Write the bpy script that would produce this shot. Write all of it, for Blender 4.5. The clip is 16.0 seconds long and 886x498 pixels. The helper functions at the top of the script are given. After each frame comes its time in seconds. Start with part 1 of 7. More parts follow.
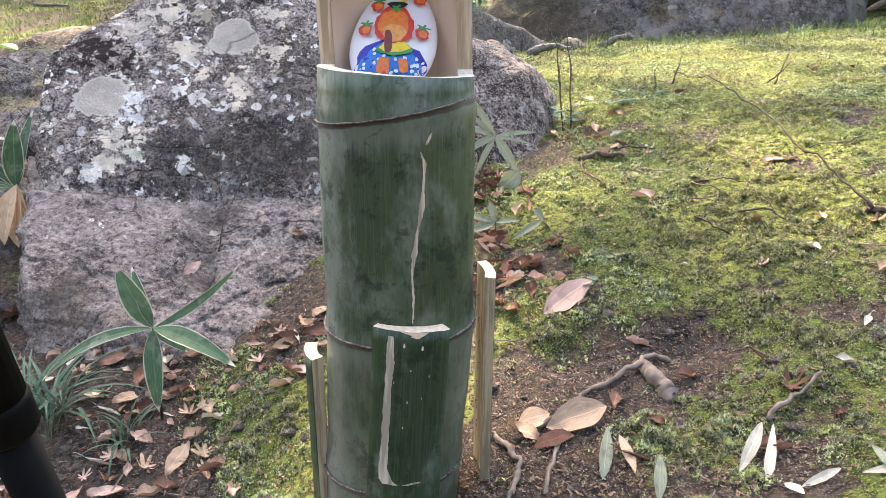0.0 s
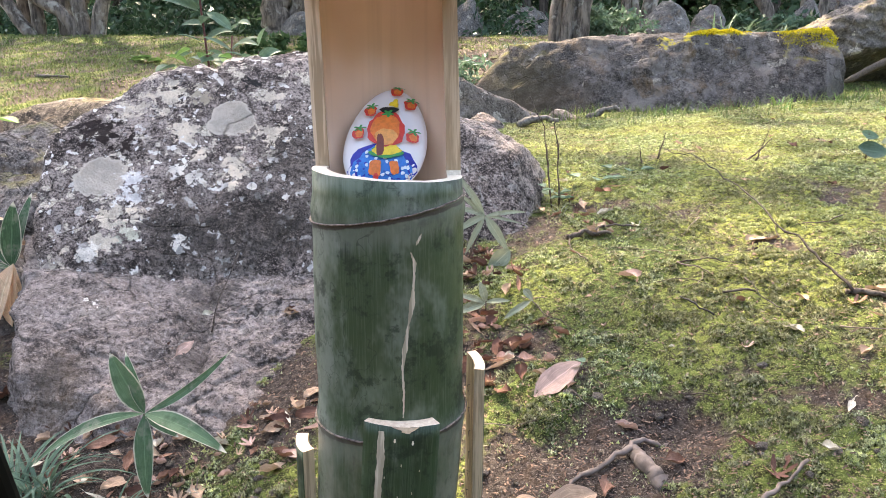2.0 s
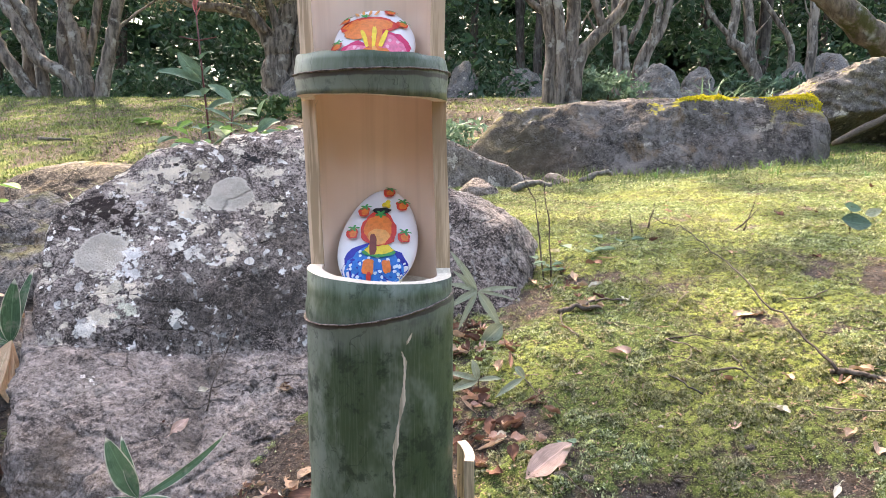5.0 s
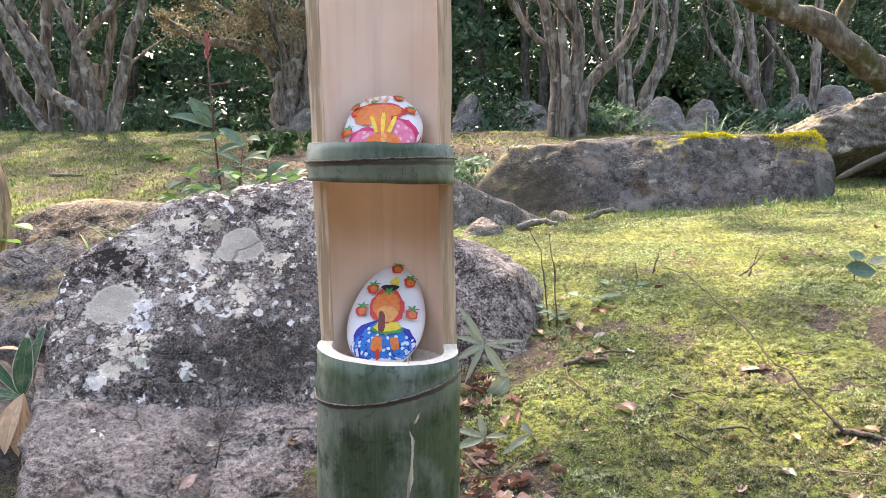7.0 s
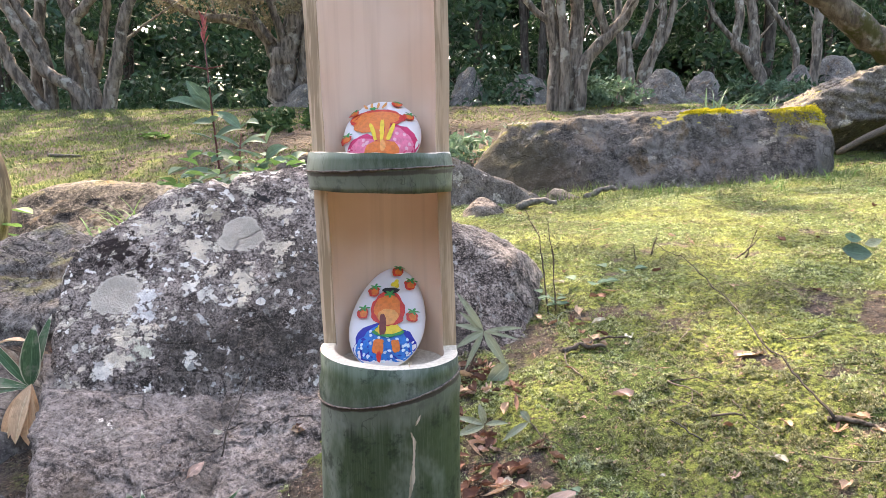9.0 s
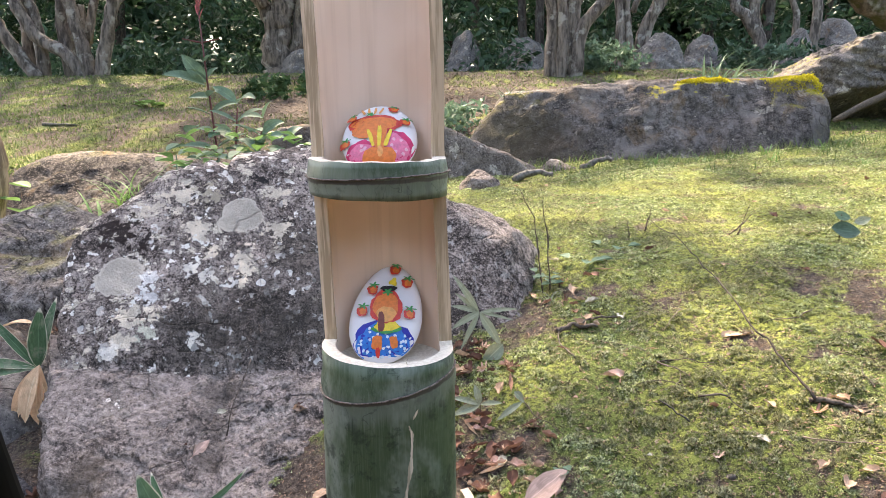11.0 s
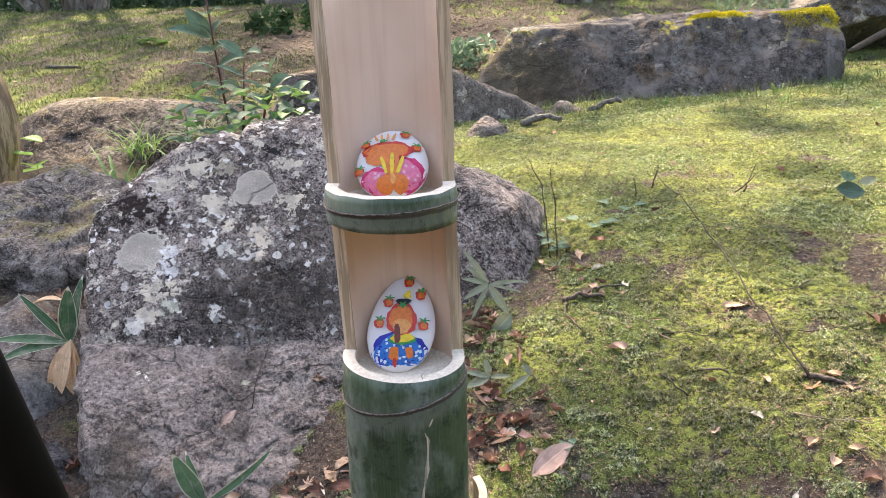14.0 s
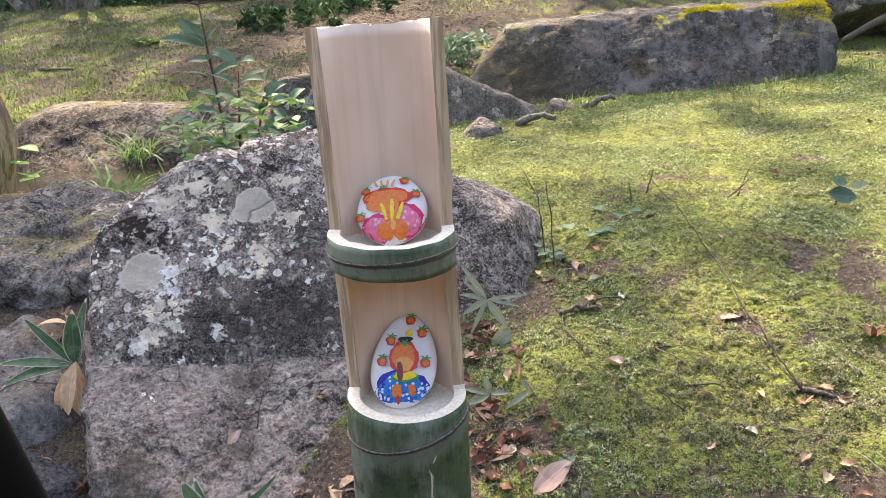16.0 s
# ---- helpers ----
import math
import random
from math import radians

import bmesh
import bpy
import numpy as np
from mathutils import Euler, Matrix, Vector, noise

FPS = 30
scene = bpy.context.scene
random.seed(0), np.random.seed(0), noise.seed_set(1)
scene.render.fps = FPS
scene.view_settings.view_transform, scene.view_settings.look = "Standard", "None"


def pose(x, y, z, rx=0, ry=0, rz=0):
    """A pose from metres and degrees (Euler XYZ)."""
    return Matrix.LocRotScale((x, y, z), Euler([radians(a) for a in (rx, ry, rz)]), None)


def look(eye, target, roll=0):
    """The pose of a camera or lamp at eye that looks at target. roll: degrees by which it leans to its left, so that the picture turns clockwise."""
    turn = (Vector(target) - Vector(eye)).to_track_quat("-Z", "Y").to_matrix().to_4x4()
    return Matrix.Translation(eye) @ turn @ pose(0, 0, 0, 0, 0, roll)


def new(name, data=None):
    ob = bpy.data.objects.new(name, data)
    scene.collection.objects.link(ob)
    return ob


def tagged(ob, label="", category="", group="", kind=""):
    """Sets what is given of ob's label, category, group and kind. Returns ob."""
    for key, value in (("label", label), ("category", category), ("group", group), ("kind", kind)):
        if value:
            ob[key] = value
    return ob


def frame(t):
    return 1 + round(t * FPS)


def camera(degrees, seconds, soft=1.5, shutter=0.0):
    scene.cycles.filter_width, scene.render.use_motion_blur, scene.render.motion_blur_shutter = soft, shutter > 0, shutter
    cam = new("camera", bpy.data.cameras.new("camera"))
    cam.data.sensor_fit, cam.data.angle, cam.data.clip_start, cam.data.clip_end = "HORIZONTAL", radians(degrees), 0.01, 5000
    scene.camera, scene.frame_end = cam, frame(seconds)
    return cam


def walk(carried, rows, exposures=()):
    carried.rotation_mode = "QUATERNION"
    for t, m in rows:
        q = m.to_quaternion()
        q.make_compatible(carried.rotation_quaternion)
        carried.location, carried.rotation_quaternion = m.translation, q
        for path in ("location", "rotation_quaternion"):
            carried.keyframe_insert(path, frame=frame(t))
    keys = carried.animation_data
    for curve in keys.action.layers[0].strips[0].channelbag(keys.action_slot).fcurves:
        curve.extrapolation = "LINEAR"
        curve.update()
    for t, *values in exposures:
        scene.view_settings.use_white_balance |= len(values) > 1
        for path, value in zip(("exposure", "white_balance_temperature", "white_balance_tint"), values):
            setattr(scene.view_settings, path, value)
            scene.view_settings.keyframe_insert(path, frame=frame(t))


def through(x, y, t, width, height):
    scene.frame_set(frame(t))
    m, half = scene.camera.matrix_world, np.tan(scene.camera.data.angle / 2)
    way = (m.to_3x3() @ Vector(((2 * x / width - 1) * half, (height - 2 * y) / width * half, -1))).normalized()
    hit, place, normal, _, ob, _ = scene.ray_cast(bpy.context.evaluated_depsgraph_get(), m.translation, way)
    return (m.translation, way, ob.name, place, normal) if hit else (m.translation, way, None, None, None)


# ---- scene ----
cam = camera(64.1, 16.0, 0.45)
PATH = [
    (0, (0.003, 0.01, 0.433), (0.0, 1.914, -0.179), 0.1),
    (0.5, (0.003, 0.01, 0.442), (0.008, 1.929, -0.12), 0.3),
    (1, (0.005, 0.007, 0.452), (0.014, 1.939, -0.064), 0.2),
    (1.5, (0.005, 0.003, 0.462), (0.018, 1.944, -0.017), 0.2),
    (2, (0.006, -0.001, 0.469), (0.023, 1.949, 0.024), 0.1),
    (2.5, (0.007, -0.005, 0.476), (0.027, 1.951, 0.06), 0.0),
    (3, (0.008, -0.009, 0.484), (0.033, 1.953, 0.098), 0.0),
    (3.5, (0.011, -0.012, 0.491), (0.038, 1.955, 0.129), 0.0),
    (4, (0.012, -0.017, 0.497), (0.042, 1.954, 0.16), 0.1),
    (6.5, (0.013, -0.027, 0.553), (0.026, 1.96, 0.324), -0.1),
    (7, (0.012, -0.033, 0.566), (0.02, 1.956, 0.354), -0.1),
    (7.5, (0.01, -0.035, 0.574), (0.012, 1.953, 0.353), -0.2),
    (8, (0.011, -0.036, 0.58), (0.011, 1.949, 0.336), -0.5),
    (8.5, (0.012, -0.041, 0.589), (0.009, 1.941, 0.325), -0.7),
    (9, (0.013, -0.044, 0.599), (0.021, 1.936, 0.313), -0.6),
    (9.5, (0.015, -0.047, 0.612), (0.033, 1.928, 0.3), -0.5),
    (10, (0.014, -0.053, 0.62), (0.034, 1.917, 0.279), -0.6),
    (12.5, (0.016, -0.081, 0.697), (0.011, 1.865, 0.237), -1.2),
    (13, (0.014, -0.083, 0.718), (-0.001, 1.854, 0.22), -1.4),
    (13.5, (0.013, -0.085, 0.733), (-0.003, 1.842, 0.196), -1.5),
    (14, (0.014, -0.085, 0.751), (0.0, 1.827, 0.165), -1.7),
    (14.5, (0.012, -0.086, 0.773), (0.001, 1.815, 0.151), -2.1),
    (15, (0.012, -0.089, 0.789), (0.0, 1.813, 0.169), -2.3),
    (15.5, (0.012, -0.088, 0.802), (0.001, 1.814, 0.184), -2.6),
    (16, (0.013, -0.087, 0.815), (0.007, 1.815, 0.199), -2.7),
]
walk(cam, [(t, look(eye, target, roll)) for t, eye, target, roll in PATH],
     [(0.0, 3.12, 7800, 16.5), (12.5, 2.84, 7800, 16.5), (16.0, 2.68, 7700, 16.0)])

# ---- light ----
SUN_EL, SUN_AZ = 48.0, 18.0      # degrees above the horizon, and to the left of straight ahead
world = bpy.data.worlds.new("world")
scene.world = world
world.use_nodes = True
wn, wl = world.node_tree.nodes, world.node_tree.links
sky = wn.new("ShaderNodeTexSky")
sky.sky_type, sky.sun_disc = "NISHITA", False
sky.sun_elevation, sky.sun_rotation = radians(SUN_EL), radians(-SUN_AZ)
sky.dust_density = 2.5
wl.new(sky.outputs[0], wn["Background"].inputs[0])
wn["Background"].inputs[1].default_value = 0.15
sun = new("sun", bpy.data.lights.new("sun", "SUN"))
sun.data.energy, sun.data.angle, sun.data.color = 2.7, radians(1.5), (1.0, 0.93, 0.80)
SUN_DIR = Vector((-math.sin(radians(SUN_AZ)) * math.cos(radians(SUN_EL)), math.cos(radians(SUN_AZ)) * math.cos(radians(SUN_EL)), math.sin(radians(SUN_EL))))
sun.matrix_world = look((0, 0, 8), Vector((0, 0, 8)) - SUN_DIR)


# ---- material kit ----
class Mat:
    """A small builder of node materials."""

    def __init__(self, name, rough=0.7, spec=0.3):
        self.m = bpy.data.materials.new(name)
        self.m.use_nodes = True
        self.t = self.m.node_tree
        self.b = self.t.nodes["Principled BSDF"]
        self.b.inputs["Roughness"].default_value = rough
        self.b.inputs["Specular IOR Level"].default_value = spec
        self.geo = self.t.nodes.new("ShaderNodeNewGeometry")
        self.tex = self.t.nodes.new("ShaderNodeTexCoord")

    def put(self, socket, value):
        if isinstance(value, bpy.types.NodeSocket):
            self.t.links.new(value, socket)
        else:
            socket.default_value = value

    def mapped(self, scale, coord="Object"):
        n = self.t.nodes.new("ShaderNodeMapping")
        self.t.links.new(self.tex.outputs[coord], n.inputs[0])
        n.inputs["Scale"].default_value = scale if hasattr(scale, "__len__") else (scale,) * 3
        return n.outputs[0]

    def noise(self, scale, detail=4, rough=0.6, vec=None, distort=0.0, stretch=(1, 1, 1)):
        n = self.t.nodes.new("ShaderNodeTexNoise")
        n.inputs["Scale"].default_value, n.inputs["Detail"].default_value = scale, detail
        n.inputs["Roughness"].default_value, n.inputs["Distortion"].default_value = rough, distort
        self.t.links.new(vec or self.mapped(stretch), n.inputs["Vector"])
        return n.outputs["Fac"]

    def noise_colour(self, scale, vec=None):
        n = self.t.nodes.new("ShaderNodeTexNoise")
        n.inputs["Scale"].default_value, n.inputs["Detail"].default_value = scale, 4
        self.t.links.new(vec or self.mapped(1.0), n.inputs["Vector"])
        return n.outputs["Color"]

    def voronoi(self, scale, vec=None, feature="F1", stretch=(1, 1, 1), out="Distance"):
        n = self.t.nodes.new("ShaderNodeTexVoronoi")
        n.feature = feature
        n.inputs["Scale"].default_value = scale
        self.t.links.new(vec or self.mapped(stretch), n.inputs["Vector"])
        return n.outputs[out]

    def ramp(self, fac, lo, hi, a=0.0, b=1.0):
        n = self.t.nodes.new("ShaderNodeMapRange")
        n.interpolation_type = "SMOOTHSTEP"
        self.put(n.inputs[0], fac)
        for k, v in zip((1, 2, 3, 4), (lo, hi, a, b)):
            n.inputs[k].default_value = v
        return n.outputs[0]

    def math(self, op, a, b=0.0):
        n = self.t.nodes.new("ShaderNodeMath")
        n.operation = op
        self.put(n.inputs[0], a)
        self.put(n.inputs[1], b)
        return n.outputs[0]

    def vmath(self, op, a, b, out=0):
        n = self.t.nodes.new("ShaderNodeVectorMath")
        n.operation = op
        self.put(n.inputs[0], a)
        self.put(n.inputs[1], b)
        return n.outputs[out]

    def mix(self, fac, a, b, blend="MIX"):
        n = self.t.nodes.new("ShaderNodeMix")
        n.data_type, n.blend_type = "RGBA", blend
        self.put(n.inputs["Factor"], fac)
        for s, v in (("A", a), ("B", b)):
            sock = [i for i in n.inputs if i.name == s and i.type == "RGBA"][0]
            self.put(sock, v if isinstance(v, bpy.types.NodeSocket) else (*v, 1.0)[:4])
        return [o for o in n.outputs if o.type == "RGBA"][0]

    def random(self):
        return self.geo.outputs["Random Per Island"]

    def object_random(self):
        return self.t.nodes.new("ShaderNodeObjectInfo").outputs["Random"]

    def uv(self):
        n = self.t.nodes.new("ShaderNodeSeparateXYZ")
        self.t.links.new(self.tex.outputs["UV"], n.inputs[0])
        return n.outputs[0], n.outputs[1]

    def attribute(self, name):
        n = self.t.nodes.new("ShaderNodeAttribute")
        n.attribute_name = name
        return n.outputs["Fac"]

    def normal_axis(self, axis):
        n = self.t.nodes.new("ShaderNodeSeparateXYZ")
        self.t.links.new(self.geo.outputs["Normal"], n.inputs[0])
        return n.outputs[axis]

    def bump(self, height, strength=0.4, distance=0.01):
        n = self.t.nodes.new("ShaderNodeBump")
        n.inputs["Strength"].default_value, n.inputs["Distance"].default_value = strength, distance
        self.put(n.inputs["Height"], height)
        prior = self.b.inputs["Normal"].links
        if prior:
            self.t.links.new(prior[0].from_socket, n.inputs["Normal"])
        self.t.links.new(n.outputs[0], self.b.inputs["Normal"])
        return self

    def colour(self, value):
        self.put(self.b.inputs["Base Color"], value if isinstance(value, bpy.types.NodeSocket) else (*value, 1.0)[:4])
        return self

    def rough(self, value):
        self.put(self.b.inputs["Roughness"], value)
        return self

    def see_through(self, amount, colour):
        """Thin leaf: part of the light passes through."""
        tr = self.t.nodes.new("ShaderNodeBsdfTranslucent")
        self.put(tr.inputs[0], colour if isinstance(colour, bpy.types.NodeSocket) else (*colour, 1.0)[:4])
        mx = self.t.nodes.new("ShaderNodeMixShader")
        mx.inputs[0].default_value = amount
        self.t.links.new(self.b.outputs[0], mx.inputs[1])
        self.t.links.new(tr.outputs[0], mx.inputs[2])
        self.t.links.new(mx.outputs[0], self.t.nodes["Material Output"].inputs[0])
        return self


def bamboo_green(name, base=(0.037, 0.062, 0.026), pale=(0.140, 0.172, 0.112), nodes=()):
    """Green bamboo skin: hairline fibres, a greyish bloom, dark smears and scratches; nodes are (height, tilt) of the joints."""
    m = Mat(name, 0.48, 0.32)
    fine = m.noise(190, 4, 0.75, stretch=(1, 1, 0.020))
    streak = m.noise(800, 3, 0.75, stretch=(1, 1, 0.014))
    broad = m.noise(9, 5, 0.65, stretch=(1, 1, 0.45))
    bloom = m.noise(13, 5, 0.72, stretch=(1, 1, 0.5))
    blotch = m.noise(30, 5, 0.7)
    c = m.mix(m.ramp(broad, 0.40, 0.62), base, pale)
    c = m.mix(m.math("MULTIPLY", m.ramp(bloom, 0.48, 0.70), 0.80), c, (0.200, 0.222, 0.178))
    c = m.mix(m.math("MULTIPLY", m.ramp(fine, 0.50, 0.66), 0.12), c, (0.115, 0.145, 0.100))
    c = m.mix(m.math("MULTIPLY", m.ramp(streak, 0.50, 0.62), 0.20), c, (0.150, 0.180, 0.135))
    c = m.mix(m.math("MULTIPLY", m.ramp(blotch, 0.52, 0.62), 0.7), c, (0.012, 0.022, 0.010))
    if nodes:
        sep = m.t.nodes.new("ShaderNodeSeparateXYZ")
        m.t.links.new(m.tex.outputs["Object"], sep.inputs[0])
        wob = m.math("MULTIPLY", m.math("SUBTRACT", fine, 0.5), 0.05)
        rag = m.math("MULTIPLY", m.math("SUBTRACT", blotch, 0.5), 0.006)
        for zn, tilt in nodes:
            h = m.math("SUBTRACT", m.math("SUBTRACT", sep.outputs[2], zn), m.math("MULTIPLY", m.math("ADD", sep.outputs[0], 0.043), tilt / 0.0725))
            d = m.math("ABSOLUTE", m.math("ADD", m.math("ADD", h, 0.010), wob))
            c = m.mix(m.math("MULTIPLY", m.ramp(d, 0.004, 0.024, 1.0, 0.0), 0.34), c, (0.225, 0.240, 0.205))
            under = m.math("ABSOLUTE", m.math("ADD", m.math("ADD", h, 0.0036), rag))
            c = m.mix(m.math("MULTIPLY", m.ramp(under, 0.0010, 0.0028, 1.0, 0.0), 0.85), c, (0.040, 0.028, 0.024))
        aged = m.math("MULTIPLY", m.ramp(sep.outputs[2], 0.135, 0.160, 1.0, 0.0), m.ramp(bloom, 0.36, 0.60))
        c = m.mix(m.math("MULTIPLY", aged, 0.55), c, (0.165, 0.165, 0.120))
    # thin dark scratches that wander over the skin
    scr = m.voronoi(34, vec=m.vmath("ADD", m.mapped((1, 1, 0.28)), m.vmath("MULTIPLY", m.noise_colour(14), (0.10, 0.10, 0.10))), feature="DISTANCE_TO_EDGE")
    keep = m.ramp(m.noise(9, 2), 0.42, 0.52)
    line = m.math("MULTIPLY", m.ramp(scr, 0.004, 0.014, 1.0, 0.0), keep)
    c = m.mix(m.math("MULTIPLY", line, 0.45), c, (0.010, 0.018, 0.009))
    m.colour(c).rough(m.ramp(blotch, 0.3, 0.7, 0.36, 0.62))
    m.bump(fine, 0.2, 0.0015).bump(line, -0.3, 0.002)
    return m.m


def cut_wood(name, a, b, stretch=(1, 1, 0.05), scale=160, worn=1.0, relief=0.35):
    m = Mat(name, 0.62, 0.25)
    g = m.noise(scale, 4, 0.7, stretch=stretch)
    h = m.noise(18, 3, 0.5, stretch=stretch)
    c = m.mix(m.ramp(g, 0.42, 0.58), tuple((1 - 0.3 * worn) * v for v in a), b)
    c = m.mix(m.math("MULTIPLY", m.ramp(h, 0.50, 0.62), 0.5 * worn), c, tuple(0.55 * v for v in a))
    m.colour(c).bump(g, relief, 0.0015)
    return m.m


def bamboo_inside():
    m = Mat("bamboo_inside", 0.38, 0.4)
    g = m.noise(90, 3, 0.6, stretch=(1, 1, 0.03))
    h = m.noise(8, 3, 0.5)
    c = m.mix(m.ramp(h, 0.35, 0.7), (0.70, 0.500, 0.365), (0.80, 0.620, 0.490))
    c = m.mix(m.math("MULTIPLY", m.ramp(g, 0.45, 0.75), 0.25), c, (0.44, 0.30, 0.20))
    m.colour(c).bump(g, 0.12, 0.001)
    return m.m


def rock_material(name, dark, mid, pale, lichen=0.0, moss=0.0, spots=(), seed=0.0, rust=0.0, grain=1.0, bite=1.0, cracks=0.7, high=None, drip=0.0, fleck=0.55):
    """Weathered rock: mottling and crystals at several scales, cracks, lichen crusts, and single growths or marks,
    (place, radius, colour, kind), where given.
    """
    m = Mat(name, 0.9, 0.18)
    co = m.vmath("ADD", m.mapped(1.0), (seed, seed * 0.7, seed * 1.3))
    warp = m.vmath("ADD", co, m.vmath("MULTIPLY", m.vmath("SUBTRACT", m.noise_colour(7 * grain, vec=co), (0.5, 0.5, 0.5)), (0.07, 0.07, 0.07)))
    big = m.noise(2.6, 5, 0.62, vec=co)
    blot = m.noise(8.0 * grain, 6, 0.66, vec=warp)
    medium = m.noise(21 * grain, 7, 0.74, vec=co)
    grit = m.noise(62 * grain, 5, 0.75, vec=co)
    fine = m.noise(180 * grain, 4, 0.75, vec=co)
    speck = m.noise(460 * grain, 3, 0.8, vec=co)

    def over(mask, amount, under, tint):
        return m.mix(m.math("MULTIPLY", mask, min(1.0, amount * bite)), under, tint)

    value = m.math("ADD", m.math("ADD", m.math("MULTIPLY", big, 0.16), m.math("MULTIPLY", blot, 0.22)), m.math("ADD", m.math("MULTIPLY", medium, 0.26), m.math("ADD", m.math("MULTIPLY", grit, 0.20), m.math("MULTIPLY", fine, 0.16))))
    spread = 0.085 / bite
    deep = tuple(0.22 * v for v in dark)
    c = m.mix(m.ramp(value, 0.5 - spread, 0.5 - 0.2 * spread), deep, dark)
    c = m.mix(m.ramp(value, 0.5 - 0.5 * spread, 0.5 + 0.25 * spread), c, mid)
    c = m.mix(m.ramp(value, 0.5 + 0.1 * spread, 0.5 + spread), c, tuple(1.2 * v for v in pale))
    c = over(m.ramp(fine, 0.39, 0.46, 1.0, 0.0), 0.70, c, deep)
    c = over(m.ramp(grit, 0.38, 0.45, 1.0, 0.0), 0.45, c, deep)
    c = over(m.ramp(grit, 0.56, 0.63), 0.30, c, tuple(1.25 * v for v in pale))
    c = over(m.ramp(fine, 0.55, 0.63), 0.40, c, tuple(1.35 * v for v in pale))
    c = over(m.ramp(speck, 0.58, 0.65), fleck, c, tuple(min(0.75, 1.8 * v) for v in pale))
    if drip:
        c = m.mix(m.math("MULTIPLY", m.ramp(m.noise(7, 5, 0.65, vec=m.vmath("MULTIPLY", co, (1.0, 1.0, 0.14))), 0.50, 0.62), drip), c, tuple(1.15 * v for v in pale))
    if rust:
        c = m.mix(m.math("MULTIPLY", m.ramp(m.noise(5, 4, 0.6, vec=co, distort=0.6), 0.55, 0.7), rust), c, (0.22, 0.13, 0.055))
    if lichen:
        region = m.ramp(m.noise(2.9, 3, 0.6, vec=co), 0.44, 0.60)
        if high:
            sep = m.t.nodes.new("ShaderNodeSeparateXYZ")
            m.t.links.new(m.tex.outputs["Object"], sep.inputs[0])
            level = m.math("ADD", sep.outputs[2], m.math("MULTIPLY", m.math("SUBTRACT", m.noise(6, 3, 0.6, vec=co), 0.5), 0.5))
            region = m.ramp(m.math("SUBTRACT", level, m.math("MULTIPLY", sep.outputs[0], 0.45)), high[0], high[1])
        crust = m.math("ADD", m.noise(25 * grain, 5, 0.62, vec=co), m.math("MULTIPLY", m.math("SUBTRACT", region, 1.0), 0.10))
        mask = m.ramp(crust, 0.574, 0.592)
        dots = m.math("MULTIPLY", m.ramp(m.noise(46, 4, 0.55, vec=co), 0.590, 0.612), m.ramp(m.noise(7, 2, 0.5, vec=co), 0.36, 0.52))
        if high:
            dots = m.math("MULTIPLY", dots, m.ramp(sep.outputs[0], -0.10, 0.12, 1.0, 0.2))
            mask = m.math("MULTIPLY", mask, m.ramp(sep.outputs[0], -0.02, 0.16, 1.0, 0.45))
        tone = m.mix(m.ramp(fine, 0.42, 0.58), (0.40, 0.355, 0.28), (0.74, 0.665, 0.54))
        c = m.mix(m.math("MULTIPLY", mask, lichen), c, tone)
        if high:
            c = m.mix(dots, c, (0.80, 0.77, 0.70))
    if moss:
        up = m.ramp(m.normal_axis(2), 0.78, 0.95)
        c = m.mix(m.math("MULTIPLY", m.math("MULTIPLY", up, m.ramp(m.noise(5, 5, 0.7, vec=co), 0.50, 0.58)), moss), c, m.mix(m.ramp(fine, 0.4, 0.6), (0.09, 0.09, 0.016), (0.26, 0.24, 0.035)))
    crusty = m.noise(48, 6, 0.70, vec=co, distort=0.15)
    shape = m.noise(20, 3, 0.6, vec=co)
    for place, radius, tint, kind in spots:
        near = m.math("SUBTRACT", 1.0, m.math("DIVIDE", m.vmath("DISTANCE", m.tex.outputs["Object"], place, out="Value"), radius))
        bent = m.math("ADD", near, m.math("MULTIPLY", m.math("SUBTRACT", shape, 0.5), 0.9))
        rag = m.math("SUBTRACT", crusty, 0.5)
        tone = m.mix(m.ramp(medium, 0.40, 0.62), tuple(1.08 * v for v in tint), tuple((0.84 if kind == "disc" else 0.70) * v for v in tint))
        if kind == "disc":
            body = m.math("ADD", bent, m.math("MULTIPLY", rag, 0.45))
            mask = m.ramp(body, 0.0, 0.05, 0.0, 0.97)
            tone = m.mix(m.ramp(body, 0.05, 0.20, 0.55, 0.0), tone, tuple(min(0.8, 1.35 * v) for v in tint))
        elif kind == "crust":
            mask = m.ramp(m.math("ADD", rag, m.math("MULTIPLY", bent, 0.20)), 0.085, 0.115, 0.0, 0.97)
            mask = m.math("MULTIPLY", mask, m.ramp(bent, -0.5, 0.0))
        elif kind == "moss":
            mask = m.math("MULTIPLY", m.ramp(m.math("ADD", bent, m.math("MULTIPLY", rag, 1.8)), 0.05, 0.25), m.ramp(m.normal_axis(2), 0.62, 0.82))
        else:
            mask = m.ramp(m.math("ADD", near, m.math("MULTIPLY", m.math("SUBTRACT", medium, 0.5), 2.6)), 0.0, 0.7, 0.0, 0.60)
        c = m.mix(mask, c, tone)
    crack = m.voronoi(2.6, vec=m.vmath("ADD", co, m.vmath("MULTIPLY", m.noise_colour(3, vec=co), (0.5, 0.5, 0.5))), feature="DISTANCE_TO_EDGE")
    c = m.mix(m.math("MULTIPLY", m.math("MULTIPLY", m.ramp(crack, 0.002, 0.010, 1.0, 0.0), m.ramp(blot, 0.44, 0.56)), cracks), c, tuple(0.2 * v for v in dark))
